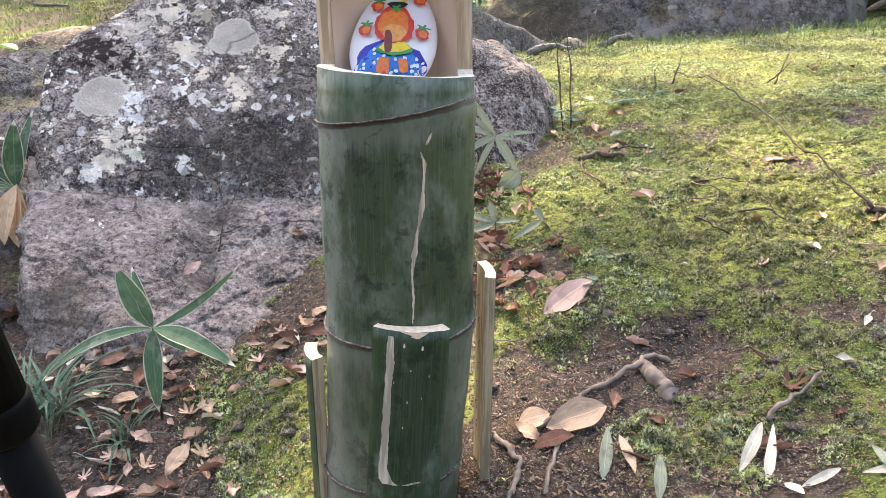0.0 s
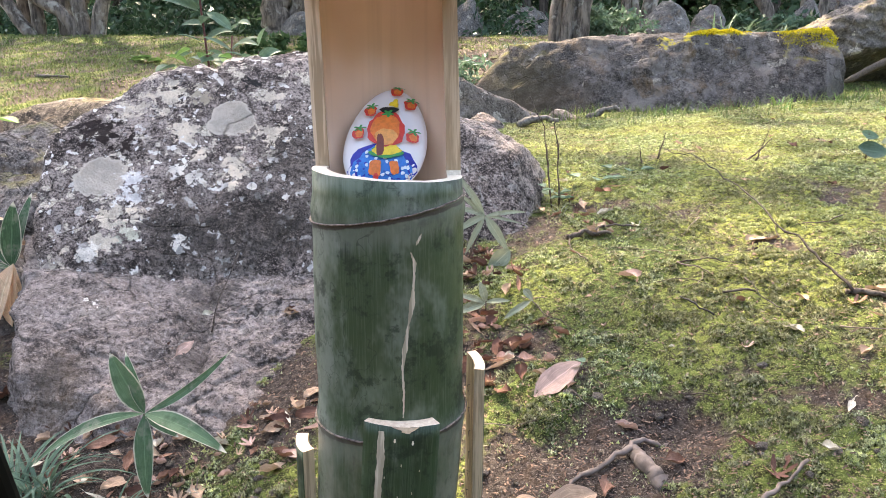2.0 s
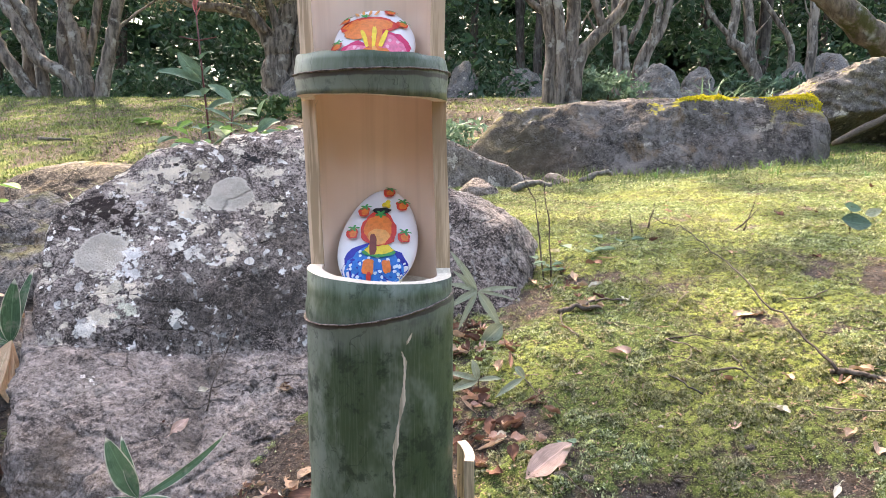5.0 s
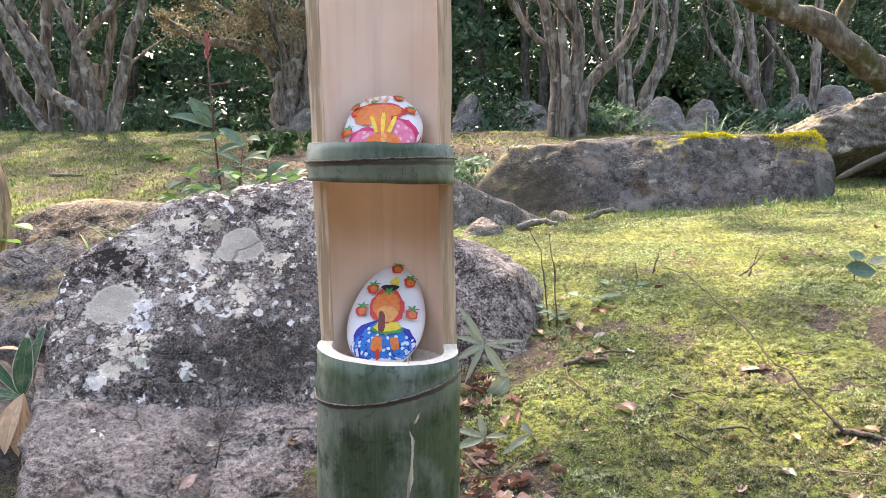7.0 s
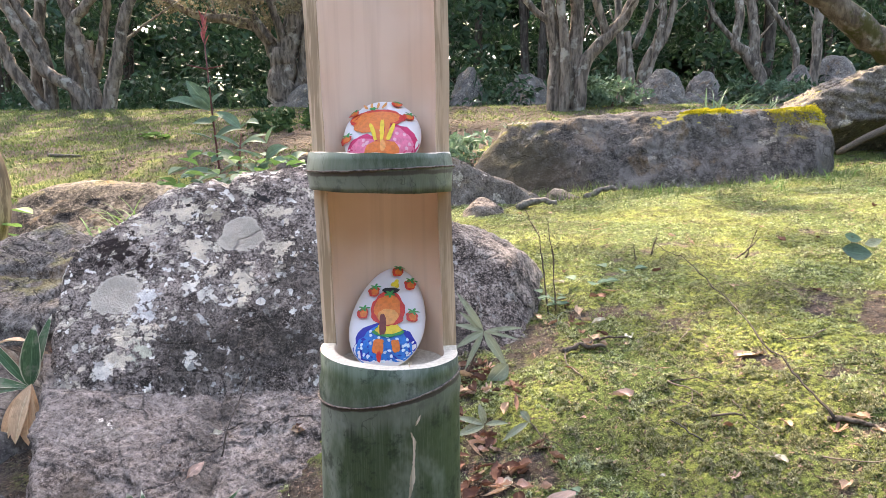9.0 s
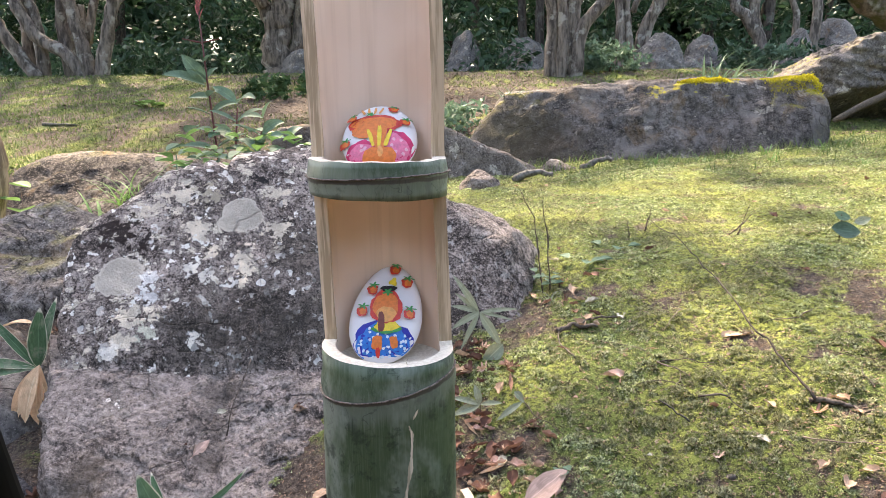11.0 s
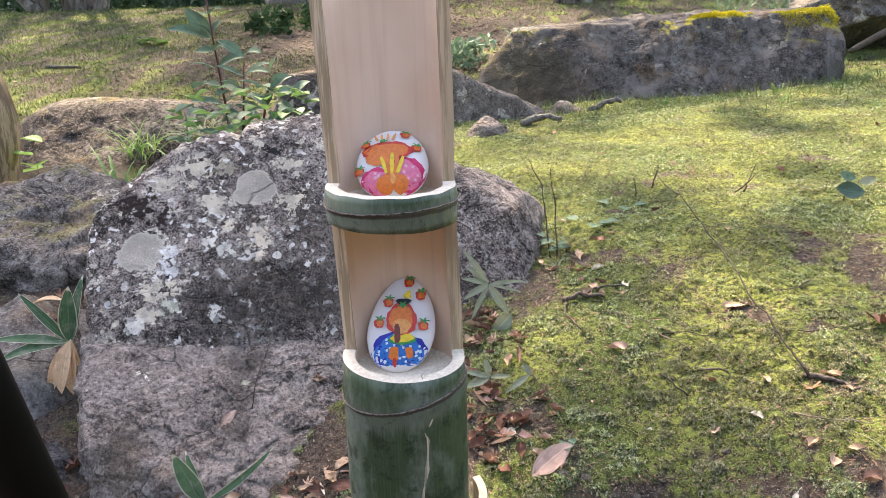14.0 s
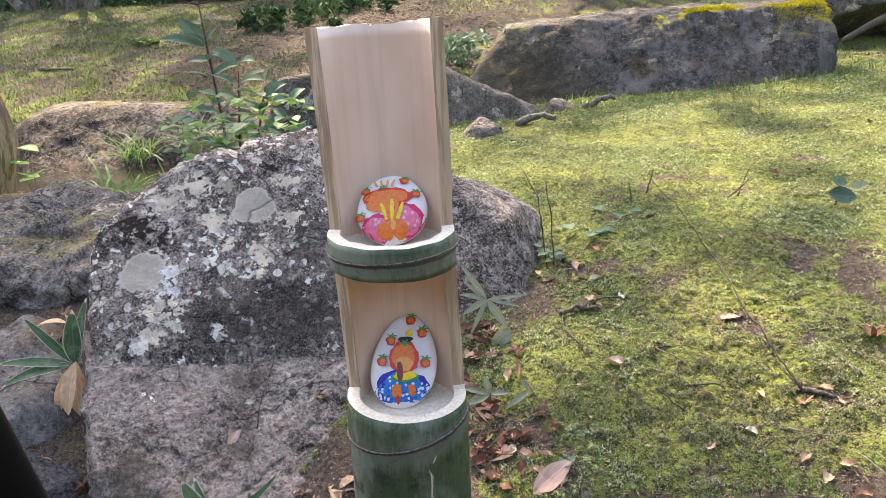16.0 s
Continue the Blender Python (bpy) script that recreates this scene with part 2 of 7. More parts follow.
    relief = m.math("ADD", m.math("MULTIPLY", medium, 0.6), m.math("MULTIPLY", fine, 0.35))
    m.colour(c).bump(relief, 0.55, 0.024).bump(grit, 0.4, 0.007).bump(fine, 0.5, 0.005).bump(speck, 0.5, 0.002)
    m.bump(m.ramp(crack, 0.0, 0.012), 0.6, 0.012)
    return m.m


GREY_GREEN, BLUISH, CREAM = (0.50, 0.445, 0.365), (0.80, 0.77, 0.72), (0.72, 0.625, 0.49)


def leaf_material(name, a, b, margin=None, through=0.25, rough=0.5):
    m = Mat(name, rough, 0.18)
    r = m.random() if margin is None else m.object_random()
    c = m.mix(r, a, b)
    u, v = m.uv()
    au = m.math("ABSOLUTE", m.math("SUBTRACT", u, 0.5))
    vein = m.noise(6, 2, 0.5, vec=m.vmath("MULTIPLY", m.tex.outputs["UV"], (9.0, 0.8, 1.0)))
    c = m.mix(m.math("MULTIPLY", m.ramp(vein, 0.45, 0.62), 0.45), c, tuple(min(1.0, 1.6 * k) for k in b))
    c = m.mix(m.ramp(au, 0.0, 0.035, 0.6, 0.0), c, tuple(min(1.0, 1.9 * k) for k in b))
    if margin is not None:
        edge = m.math("ADD", au, m.math("MULTIPLY", m.noise(24, 4, 0.7), 0.13))
        c = m.mix(m.math("MULTIPLY", m.ramp(edge, 0.485, 0.535), 0.75), c, margin)
        c = m.mix(m.math("MULTIPLY", m.ramp(m.noise(30, 4, 0.7), 0.52, 0.64), 0.35), c, tuple(0.5 * k for k in margin))
        c = m.mix(m.ramp(m.math("ADD", v, m.math("MULTIPLY", m.noise(20, 3), 0.2)), 1.02, 1.07), c, margin)
    blot = m.noise(55, 3, 0.6)
    c = m.mix(m.math("MULTIPLY", m.ramp(blot, 0.5, 0.7), 0.4), c, tuple(0.55 * k for k in a))
    m.colour(c).bump(vein, 0.3, 0.001)
    return m.see_through(through, c).m if through else m.m


def bark_material(name, a, b, lichen=(0.30, 0.31, 0.27), moss=0.0):
    m = Mat(name, 0.9, 0.15)
    ridges = m.noise(14, 5, 0.65, stretch=(1, 1, 0.25))
    blot = m.noise(5, 4, 0.6)
    c = m.mix(m.ramp(ridges, 0.35, 0.65), a, b)
    c = m.mix(m.math("MULTIPLY", m.ramp(blot, 0.55, 0.66), 0.7), c, lichen)
    if moss:
        c = m.mix(m.math("MULTIPLY", m.ramp(m.noise(3, 4, 0.7), 0.48, 0.60), moss), c, (0.055, 0.056, 0.016))
    m.colour(c).bump(ridges, 0.8, 0.03)
    return m.m


def plain(name, colour, rough=0.6, scale=60, vary=0.35, spec=0.3, bump=0.15):
    m = Mat(name, rough, spec)
    n = m.noise(scale, 4, 0.6)
    c = m.mix(m.ramp(n, 0.35, 0.7), colour, tuple(k * (1 - vary) for k in colour))
    m.colour(c).bump(n, bump, 0.001)
    return m.m


# ---- mesh kit ----
def rng(seed):
    return np.random.default_rng(seed)


def hash3(i, j, k, seed):
    h = (i.astype(np.int64) * 374761393 + j.astype(np.int64) * 668265263 + k.astype(np.int64) * 2147483647 + seed * 974634777) & 0xFFFFFFFF
    h = ((h ^ (h >> 13)) * 1274126177) & 0xFFFFFFFF
    h = ((h ^ (h >> 16)) * 2246822519) & 0xFFFFFFFF
    return ((h ^ (h >> 15)) & 0xFFFFFF) / float(0xFFFFFF)


def vnoise(p, seed=0):
    """Smooth value noise, -1 to 1, of an (n, 3) array."""
    f = np.floor(p).astype(np.int64)
    w = p - f
    w = w * w * w * (w * (w * 6 - 15) + 10)
    out = 0.0
    for a in (0, 1):
        for b in (0, 1):
            for c in (0, 1):
                k = (w[:, 0] if a else 1 - w[:, 0]) * (w[:, 1] if b else 1 - w[:, 1]) * (w[:, 2] if c else 1 - w[:, 2])
                out = out + k * hash3(f[:, 0] + a, f[:, 1] + b, f[:, 2] + c, seed)
    return out * 2 - 1


def fbm(p, octaves=4, gain=0.5, seed=0):
    s, amp, tot = 0.0, 1.0, 0.0
    q = np.array(p, float)
    for o in range(octaves):
        s = s + amp * vnoise(q, seed + o * 17)
        tot += amp
        amp *= gain
        q = q * 2.03 + 11.3
    return s / tot


def fbm2(x, y, scale, octaves=4, gain=0.5, seed=0):
    x, y = np.broadcast_arrays(np.asarray(x, float), np.asarray(y, float))
    return fbm(np.stack([x.ravel() * scale, y.ravel() * scale, np.zeros(x.size) + 3.7], 1), octaves, gain, seed).reshape(x.shape)


def finish(ob, material, smooth=True):
    mats = material if isinstance(material, (list, tuple)) else [material]
    for m in mats:
        ob.data.materials.append(m)
    if smooth:
        ob.data.polygons.foreach_set("use_smooth", [True] * len(ob.data.polygons))
    return ob


def mesh_from(name, verts, faces, uvs=None, mat_index=None):
    me = bpy.data.meshes.new(name)
    me.from_pydata([tuple(v) for v in verts], [], [tuple(f) for f in faces])
    if uvs is not None:
        layer = me.uv_layers.new(name="UVMap")
        loops = np.zeros(len(me.loops), np.int32)
        me.loops.foreach_get("vertex_index", loops)
        layer.data.foreach_set("uv", np.asarray(uvs, np.float32)[loops].ravel())
    if mat_index is not None:
        me.polygons.foreach_set("material_index", np.asarray(mat_index, np.int32))
    me.update()
    return me


def big_mesh(name, verts, faces_n, size, uvs=None):
    """A large mesh of faces that all have the same number of corners."""
    me = bpy.data.meshes.new(name)
    n, k = len(verts), len(faces_n)
    me.vertices.add(n)
    me.vertices.foreach_set("co", np.asarray(verts, np.float32).ravel())
    me.loops.add(k * size)
    me.loops.foreach_set("vertex_index", np.asarray(faces_n, np.int32).ravel())
    me.polygons.add(k)
    me.polygons.foreach_set("loop_start", np.arange(0, k * size, size, dtype=np.int32))
    me.polygons.foreach_set("loop_total", np.full(k, size, np.int32))
    if uvs is not None:
        layer = me.uv_layers.new(name="UVMap")
        layer.data.foreach_set("uv", np.asarray(uvs, np.float32)[np.asarray(faces_n).ravel()].ravel())
    me.update(calc_edges=True)
    me.validate()
    return me


def part(name, me, material, parent=None, label="", smooth=True):
    """Links a mesh as one object, under a thing or a part."""
    ob = new(name, me)
    if not me.materials:
        finish(ob, material, smooth)
    if parent is not None:
        ob.parent = parent
    return tagged(ob, label)


def thing(name, label, category, at=(0, 0, 0), group="", kind=""):
    ob = new(name)
    ob.empty_display_size = 0.02
    ob.location = at
    return tagged(ob, label, category, group, kind)


class Soup:
    """Gathers vertices, faces and texture places for one mesh."""

    def __init__(self):
        self.v, self.f, self.uv = [], [], []

    def tube(self, pts, radii, sides=8, cap=True):
        pts = [Vector(p) for p in pts]
        base = len(self.v)
        side = None
        for i, p in enumerate(pts):
            d = (pts[min(i + 1, len(pts) - 1)] - pts[max(i - 1, 0)]).normalized()
            if side is None:
                side = d.orthogonal().normalized()
            side = (side - d * side.dot(d)).normalized()
            up = d.cross(side)
            for s in range(sides):
                a = 2 * math.pi * s / sides
                self.v.append(p + radii[i] * (math.cos(a) * side + math.sin(a) * up))
                self.uv.append((s / sides, i / len(pts)))
        for i in range(len(pts) - 1):
            for s in range(sides):
                a, b = base + i * sides + s, base + i * sides + (s + 1) % sides
                self.f.append((a, b, b + sides, a + sides))
        if cap:
            self.f.append(tuple(base + s for s in reversed(range(sides))))
            self.f.append(tuple(base + (len(pts) - 1) * sides + s for s in range(sides)))
        return self

    def blade(self, base, heading, length, width, rise=40.0, droop=60.0, roll=0.0, steps=8, across=4, fold=0.18, widest=0.35, tip=0.02, wave=0.0, seed=0):
        """A leaf blade: it leaves its base at a rise, bends down by droop degrees along its length, and is folded along its middle."""
        r = random.Random(seed)
        p = Vector(base)
        h = radians(heading)
        flat = Vector((math.cos(h), math.sin(h), 0))
        side0 = Vector((-math.sin(h), math.cos(h), 0))
        first = len(self.v)
        for i in range(steps + 1):
            s = i / steps
            ang = radians(rise - droop * s)
            d = flat * math.cos(ang) + Vector((0, 0, 1)) * math.sin(ang)
            up = -flat * math.sin(ang) + Vector((0, 0, 1)) * math.cos(ang)
            rr = radians(roll)
            side = side0 * math.cos(rr) + up * math.sin(rr)
            nup = up * math.cos(rr) - side0 * math.sin(rr)
            w = width * max(tip, (math.sin(math.pi * min(1, s / (2 * widest))) if s < widest else math.cos(math.pi / 2 * (s - widest) / (1 - widest)) ** 0.8))
            for j in range(across + 1):
                u = j / across * 2 - 1
                bend = fold * w * abs(u) + wave * math.sin(7 * s + 3 * u + seed) * width
                self.v.append(p + side * (u * w / 2) + nup * bend)
                self.uv.append((j / across, s))
            p = p + d * (length / steps)
        n = across + 1
        for i in range(steps):
            for j in range(across):
                a = first + i * n + j
                self.f.append((a, a + 1, a + n + 1, a + n))
        return self

    def mesh(self, name):
        return mesh_from(name, self.v, self.f, self.uv)


# ---- materials ----
M_CULM = bamboo_green("bamboo_skin", nodes=((-0.008, 0.006), (0.150, 0.004), (0.358, 0.0115), (0.579, 0.001)))
M_SLAT = bamboo_green("bamboo_slat_skin", (0.016, 0.032, 0.012), (0.034, 0.062, 0.026))
M_INSIDE = bamboo_inside()
M_CUT = cut_wood("bamboo_cut", (0.56, 0.40, 0.25), (0.68, 0.52, 0.36))
M_RIM = cut_wood("bamboo_rim", (0.70, 0.59, 0.45), (0.79, 0.69, 0.55), stretch=(1, 1, 1), scale=220, worn=0.15, relief=0.08)
M_END = cut_wood("cut_end", (0.74, 0.53, 0.36), (0.82, 0.63, 0.45), stretch=(1, 1, 1), scale=220, worn=0.2, relief=0.1)
M_STAKE = cut_wood("stake_wood", (0.50, 0.37, 0.23), (0.62, 0.48, 0.31))
M_RAW = cut_wood("scraped_bamboo", (0.50, 0.42, 0.30), (0.62, 0.53, 0.40))
M_RIDGE = plain("node_ridge", (0.190, 0.145, 0.118), 0.7, 240, 0.85)
M_INK = plain("ink", (0.015, 0.014, 0.014), 0.6)
M_BLACK = plain("black_metal", (0.004, 0.004, 0.004), 0.65, 30, 0.3, 0.08)

# ---- ground ----
def softplus(v, k):
    v = np.asarray(v, float) / k
    return k * np.where(v > 30, v, np.log1p(np.exp(np.minimum(v, 30))))


def step(v, lo, hi):
    t = np.clip((np.asarray(v, float) - lo) / (hi - lo), 0, 1)
    return t * t * (3 - 2 * t)


def bump_at(x, y, cx, cy, rx, ry, power=1.0):
    return np.exp(-((((x - cx) / rx) ** 2 + ((y - cy) / ry) ** 2) ** power))


def ground_base(x, y):
    x, y = np.asarray(x, float), np.asarray(y, float)
    ys = 0.74 + softplus(y - 0.74, 0.08)
    xs = -0.1 + softplus(x + 0.1, 0.1)
    t, e = np.tanh(xs / 0.8), 1 - np.exp(-(ys - 0.6) / 0.8)
    near = -0.1607 + 0.3015 * t + 0.4346 * e - 0.3543 * t * e + 0.0728 * np.minimum(xs, 4.0)
    near = near - 0.07 * step(-x, 0.05, 0.45) * step(2.6 - y, 0.0, 1.0)
    near = near - 0.42 * bump_at(x, y, -1.95, 3.70, 1.05, 0.72, 2.0)
    near = near - 0.10 * bump_at(x, y, -1.05, 2.75, 0.35, 0.3)
    far = 0.28 + 0.147 * (np.minimum(y, 10.7) - 4.5) + 0.02 * np.maximum(0, y - 10.7)
    s = step(y, 4.7, 6.0)
    return near * (1 - s) + far * s


def moss_mask(x, y):
    """How far the ground is covered by moss: 0 bare soil, 1 full."""
    n = fbm2(x, y, 5.5, 4, 0.55, 5) * 0.66 + fbm2(x, y, 27.0, 3, 0.5, 9) * 0.45
    m = 0.62 + n + fbm2(x, y, 12.0, 3, 0.6, 13) * 0.42
    for cx, cy, rx, ry, k in ((0.13, 0.78, 0.10, 0.12, 0.75), (0.27, 0.82, 0.08, 0.05, 0.7), (0.42, 0.86, 0.10, 0.04, 0.12), (0.22, 1.50, 0.06, 0.2, 0.4),
                              (-0.48, 0.85, 0.22, 0.24, 1.2), (-0.30, 0.62, 0.16, 0.16, 1.1), (-0.16, 1.00, 0.10, 0.10, 0.5), (0.74, 0.78, 0.2, 0.05, 0.7),
                              (0.62, 1.02, 0.09, 0.05, 0.25), (0.93, 1.33, 0.22, 0.13, 0.3), (0.05, 1.20, 0.10, 0.24, 0.32), (0.02, 0.62, 0.12, 0.12, 0.9)):
        m = m - k * bump_at(x, y, cx, cy, rx, ry)
    m = m + 1.2 * bump_at(x, y, -0.195, 0.79, 0.125, 0.16) + 0.5 * bump_at(x, y, 0.42, 0.74, 0.10, 0.07) + 0.4 * bump_at(x, y, 0.25, 1.15, 0.2, 0.2) + 0.3 * bump_at(x, y, 0.45, 0.95, 0.2, 0.08)
    m = m - 0.55 * step(-x, 0.35, 0.75) * step(5.2 - y, 0.0, 0.5)
    m = m - 0.25 * step(y, 5.0, 7.0) + 0.22 * step(y, 1.3, 2.0) * step(x, -0.1, 0.2) * step(5.0 - y, 0.0, 0.5)
    # Bare soil out of view behind the camera, added to cut light bounced into niches.
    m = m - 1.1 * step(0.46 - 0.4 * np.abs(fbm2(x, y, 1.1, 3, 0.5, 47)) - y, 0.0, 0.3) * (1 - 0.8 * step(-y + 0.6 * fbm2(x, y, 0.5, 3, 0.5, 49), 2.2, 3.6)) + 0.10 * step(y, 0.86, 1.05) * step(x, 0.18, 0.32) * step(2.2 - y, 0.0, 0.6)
    for cx, cy, rx, ry, k in ((-0.8, 7.3, 1.5, 1.9, 0.75), (0.42, 1.62, 0.16, 0.10, 0.2), (0.62, 1.50, 0.22, 0.07, 0.30), (0.62, 1.22, 0.07, 0.06, 0.35), (1.05, 1.42, 0.2, 0.1, 0.25)):
        m = m - k * bump_at(x, y, cx, cy, rx, ry)
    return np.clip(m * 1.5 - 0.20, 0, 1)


def ground_height(x, y):
    m = moss_mask(x, y)
    x, y = np.asarray(x, float), np.asarray(y, float)
    near = step(8.0 - y, 0, 4)
    return (ground_base(x, y) + fbm2(x, y, 3.0, 4, 0.5, 21) * 0.022 + fbm2(x, y, 9.0, 2, 0.5, 25) * 0.012 * near * m + fbm2(x, y, 26.0, 3, 0.6, 31) * 0.0065 * near * (0.5 + m)
            + m * 0.009 * near - 0.028 * bump_at(x, y, 0.31, 0.83, 0.05, 0.035) - 0.02 * bump_at(x, y, 0.17, 0.86, 0.05, 0.04))


def ground_z(x, y):
    return float(ground_height(np.array([x]), np.array([y]))[0])


def build_ground():
    n = 480
    u = np.linspace(-1, 1, n)
    gx = 0.30 + 0.22 * np.sinh(8.3 * u)
    gy = 1.00 + 0.22 * np.sinh(8.3 * u)
    x, y = np.meshgrid(gx, gy)
    z = ground_height(x, y)
    v = np.stack([x.ravel(), y.ravel(), z.ravel()], 1)
    i = np.arange(n * n).reshape(n, n)
    f = np.stack([i[:-1, :-1], i[:-1, 1:], i[1:, 1:], i[1:, :-1]], -1).reshape(-1, 4)
    me = big_mesh("ground", v, f, 4)
    a = me.attributes.new("moss", "FLOAT", "POINT")
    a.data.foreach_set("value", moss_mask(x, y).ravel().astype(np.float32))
    m = Mat("mossy_ground", 0.95, 0.1)
    moss = m.attribute("moss")
    grain, fine, broad = m.noise(420, 4, 0.75), m.noise(95, 5, 0.7), m.noise(2.2, 4, 0.6)
    green = m.mix(m.ramp(broad, 0.40, 0.60), (0.070, 0.105, 0.028), (0.190, 0.215, 0.050))
    green = m.mix(m.ramp(fine, 0.42, 0.56), (0.035, 0.038, 0.014), green)
    green = m.mix(m.math("MULTIPLY", m.ramp(grain, 0.52, 0.62), 0.7), green, (0.36, 0.39, 0.13))
    soil = m.mix(m.ramp(fine, 0.35, 0.65), (0.026, 0.020, 0.016), (0.102, 0.080, 0.064))
    soil = m.mix(m.ramp(grain, 0.54, 0.64), soil, (0.23, 0.195, 0.165))
    soil = m.mix(m.math("MULTIPLY", m.ramp(m.noise(30, 4, 0.7), 0.5, 0.62), 0.5), soil, (0.10, 0.066, 0.042))
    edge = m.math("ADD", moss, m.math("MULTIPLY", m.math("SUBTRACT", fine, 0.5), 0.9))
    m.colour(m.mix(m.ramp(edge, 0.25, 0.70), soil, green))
    m.bump(fine, 0.8, 0.012).bump(grain, 0.7, 0.004)
    ob = part("ground", me, m.m)
    tagged(ob, "yellow-green moss over dark soil on a gentle garden slope", "ground", "", "structure")


build_ground()


def build_water():
    m = Mat("pond_water", 0.06, 0.5)
    m.colour((0.020, 0.018, 0.012)).bump(m.noise(14, 3, 0.5), 0.08, 0.01)
    k = 40
    ring = [(-2.0 + 1.5 * math.cos(a), 3.75 + 0.95 * math.sin(a), 0.045) for a in np.linspace(0, 2 * math.pi, k, endpoint=False)]
    me = mesh_from("pond", ring, [tuple(range(k))])
    ob = part("water", me, m.m, smooth=False)
    tagged(ob, "still dark shallow pond water between rocks", "water", "", "structure")


build_water()


# ---- rocks ----
def rock_shape(centre, lobes, subdiv=6, soft=30.0, rough=0.02, seed=1, fine=0.006, scale=3.0, steps=0.0, pits=0.0, grooves=(), seam=0.0):
    """A rock from flat faces: each lobe is a list of (normal, point on the face); lobes are united. Softened, then roughened."""
    bm = bmesh.new()
    bmesh.ops.create_icosphere(bm, subdivisions=subdiv, radius=1.0)
    bm.verts.index_update()
    d = np.array([v.co[:] for v in bm.verts])
    d /= np.linalg.norm(d, axis=1)[:, None]
    c = np.array(centre, float)
    total = None
    for faces in lobes:
        inv = 0.0
        for nrm, pt in faces:
            nn = np.array(nrm, float)
            nn /= np.linalg.norm(nn)
            dist = max(0.02, float(nn @ (np.array(pt, float) - c)))
            inv = inv + np.maximum(d @ nn, 0) ** soft / dist ** soft
        r = (inv + 1e-30) ** (-1.0 / soft)
        gap = None if total is None else np.abs(r - total)
        which = np.zeros(len(r), int) if total is None else np.where(r > total, which + 1, which)
        total = r if total is None else np.maximum(total, r)
    p = c + d * total[:, None]
    n1 = fbm(p * scale, 4, 0.55, seed)
    ridge = 1 - np.abs(fbm(p * scale * 1.7 + 5, 4, 0.55, seed + 3))
    n2 = fbm(p * scale * 8, 4, 0.6, seed + 7)
    off = rough * (n1 + 0.8 * (ridge - 0.75)) + fine * n2
    if pits:
        off = off + pits * fbm(p * scale * 22, 3, 0.6, seed + 11) + pits * 0.8 * (np.abs(fbm(p * scale * 11, 3, 0.6, seed + 13)) - 0.3)
    for nrm, pt, width, depth in grooves:
        g = (p - np.array(pt)) @ (np.array(nrm) / np.linalg.norm(nrm)) + 0.02 * fbm(p * 9, 3, 0.5, seed + 19)
        off = off - depth * np.exp(-((g / width) ** 2)) * (0.6 + 0.4 * n1)
    if seam and gap is not None:
        off = off - seam * np.exp(-((gap / 0.012) ** 2)) * (0.55 + 0.9 * n1)
    if steps:
        lay = p[:, 2] * 9 + p[:, 0] * 1.5 + n1 * 1.5
        off = off + steps * (np.abs(lay - np.floor(lay) - 0.5) - 0.25)
    p = p + d * off[:, None]
    for v, q in zip(bm.verts, p):
        v.co = q
    if len(lobes) > 1:
        for f in bm.faces:
            f.material_index = int(round(sum(which[v.index] for v in f.verts) / len(f.verts)))
    return bm


def rock(name, label, centre, lobes, material, group="", **kw):
    bm = rock_shape(centre, lobes, **kw)
    me = bpy.data.meshes.new(name)
    bm.to_mesh(me)
    bm.free()
    ob = part(name, me, material)
    return tagged(ob, label, "rock", group)


def block(c, hx, hy, top, tilt=(0.0, 0.0), lean=0.25, base=-0.3, skew=0.0):
    """Faces of a squat rock about c: half sizes, top height, tilt of the top, lean of the sides."""
    x, y, z = c
    return [((skew, -1, lean), (x, y - hy, z)), ((-skew, 1, lean), (x, y + hy, z)), ((1, skew, lean), (x + hx, y, z)), ((-1, -skew, lean), (x - hx, y, z)),
            ((tilt[0], tilt[1], 1), (x, y, top)), ((0, 0, -1), (x, y, base)), ((0.7, -0.7, 0.45), (x + hx * 0.72, y - hy * 0.72, z)), ((-0.7, -0.7, 0.6), (x - hx * 0.7, y - hy * 0.7, z)),
            ((0.6, 0.2, 0.9), (x + hx * 0.62, y, z + (top - z) * 0.72)), ((-0.7, 0.1, 0.8), (x - hx * 0.6, y, z + (top - z) * 0.7))]


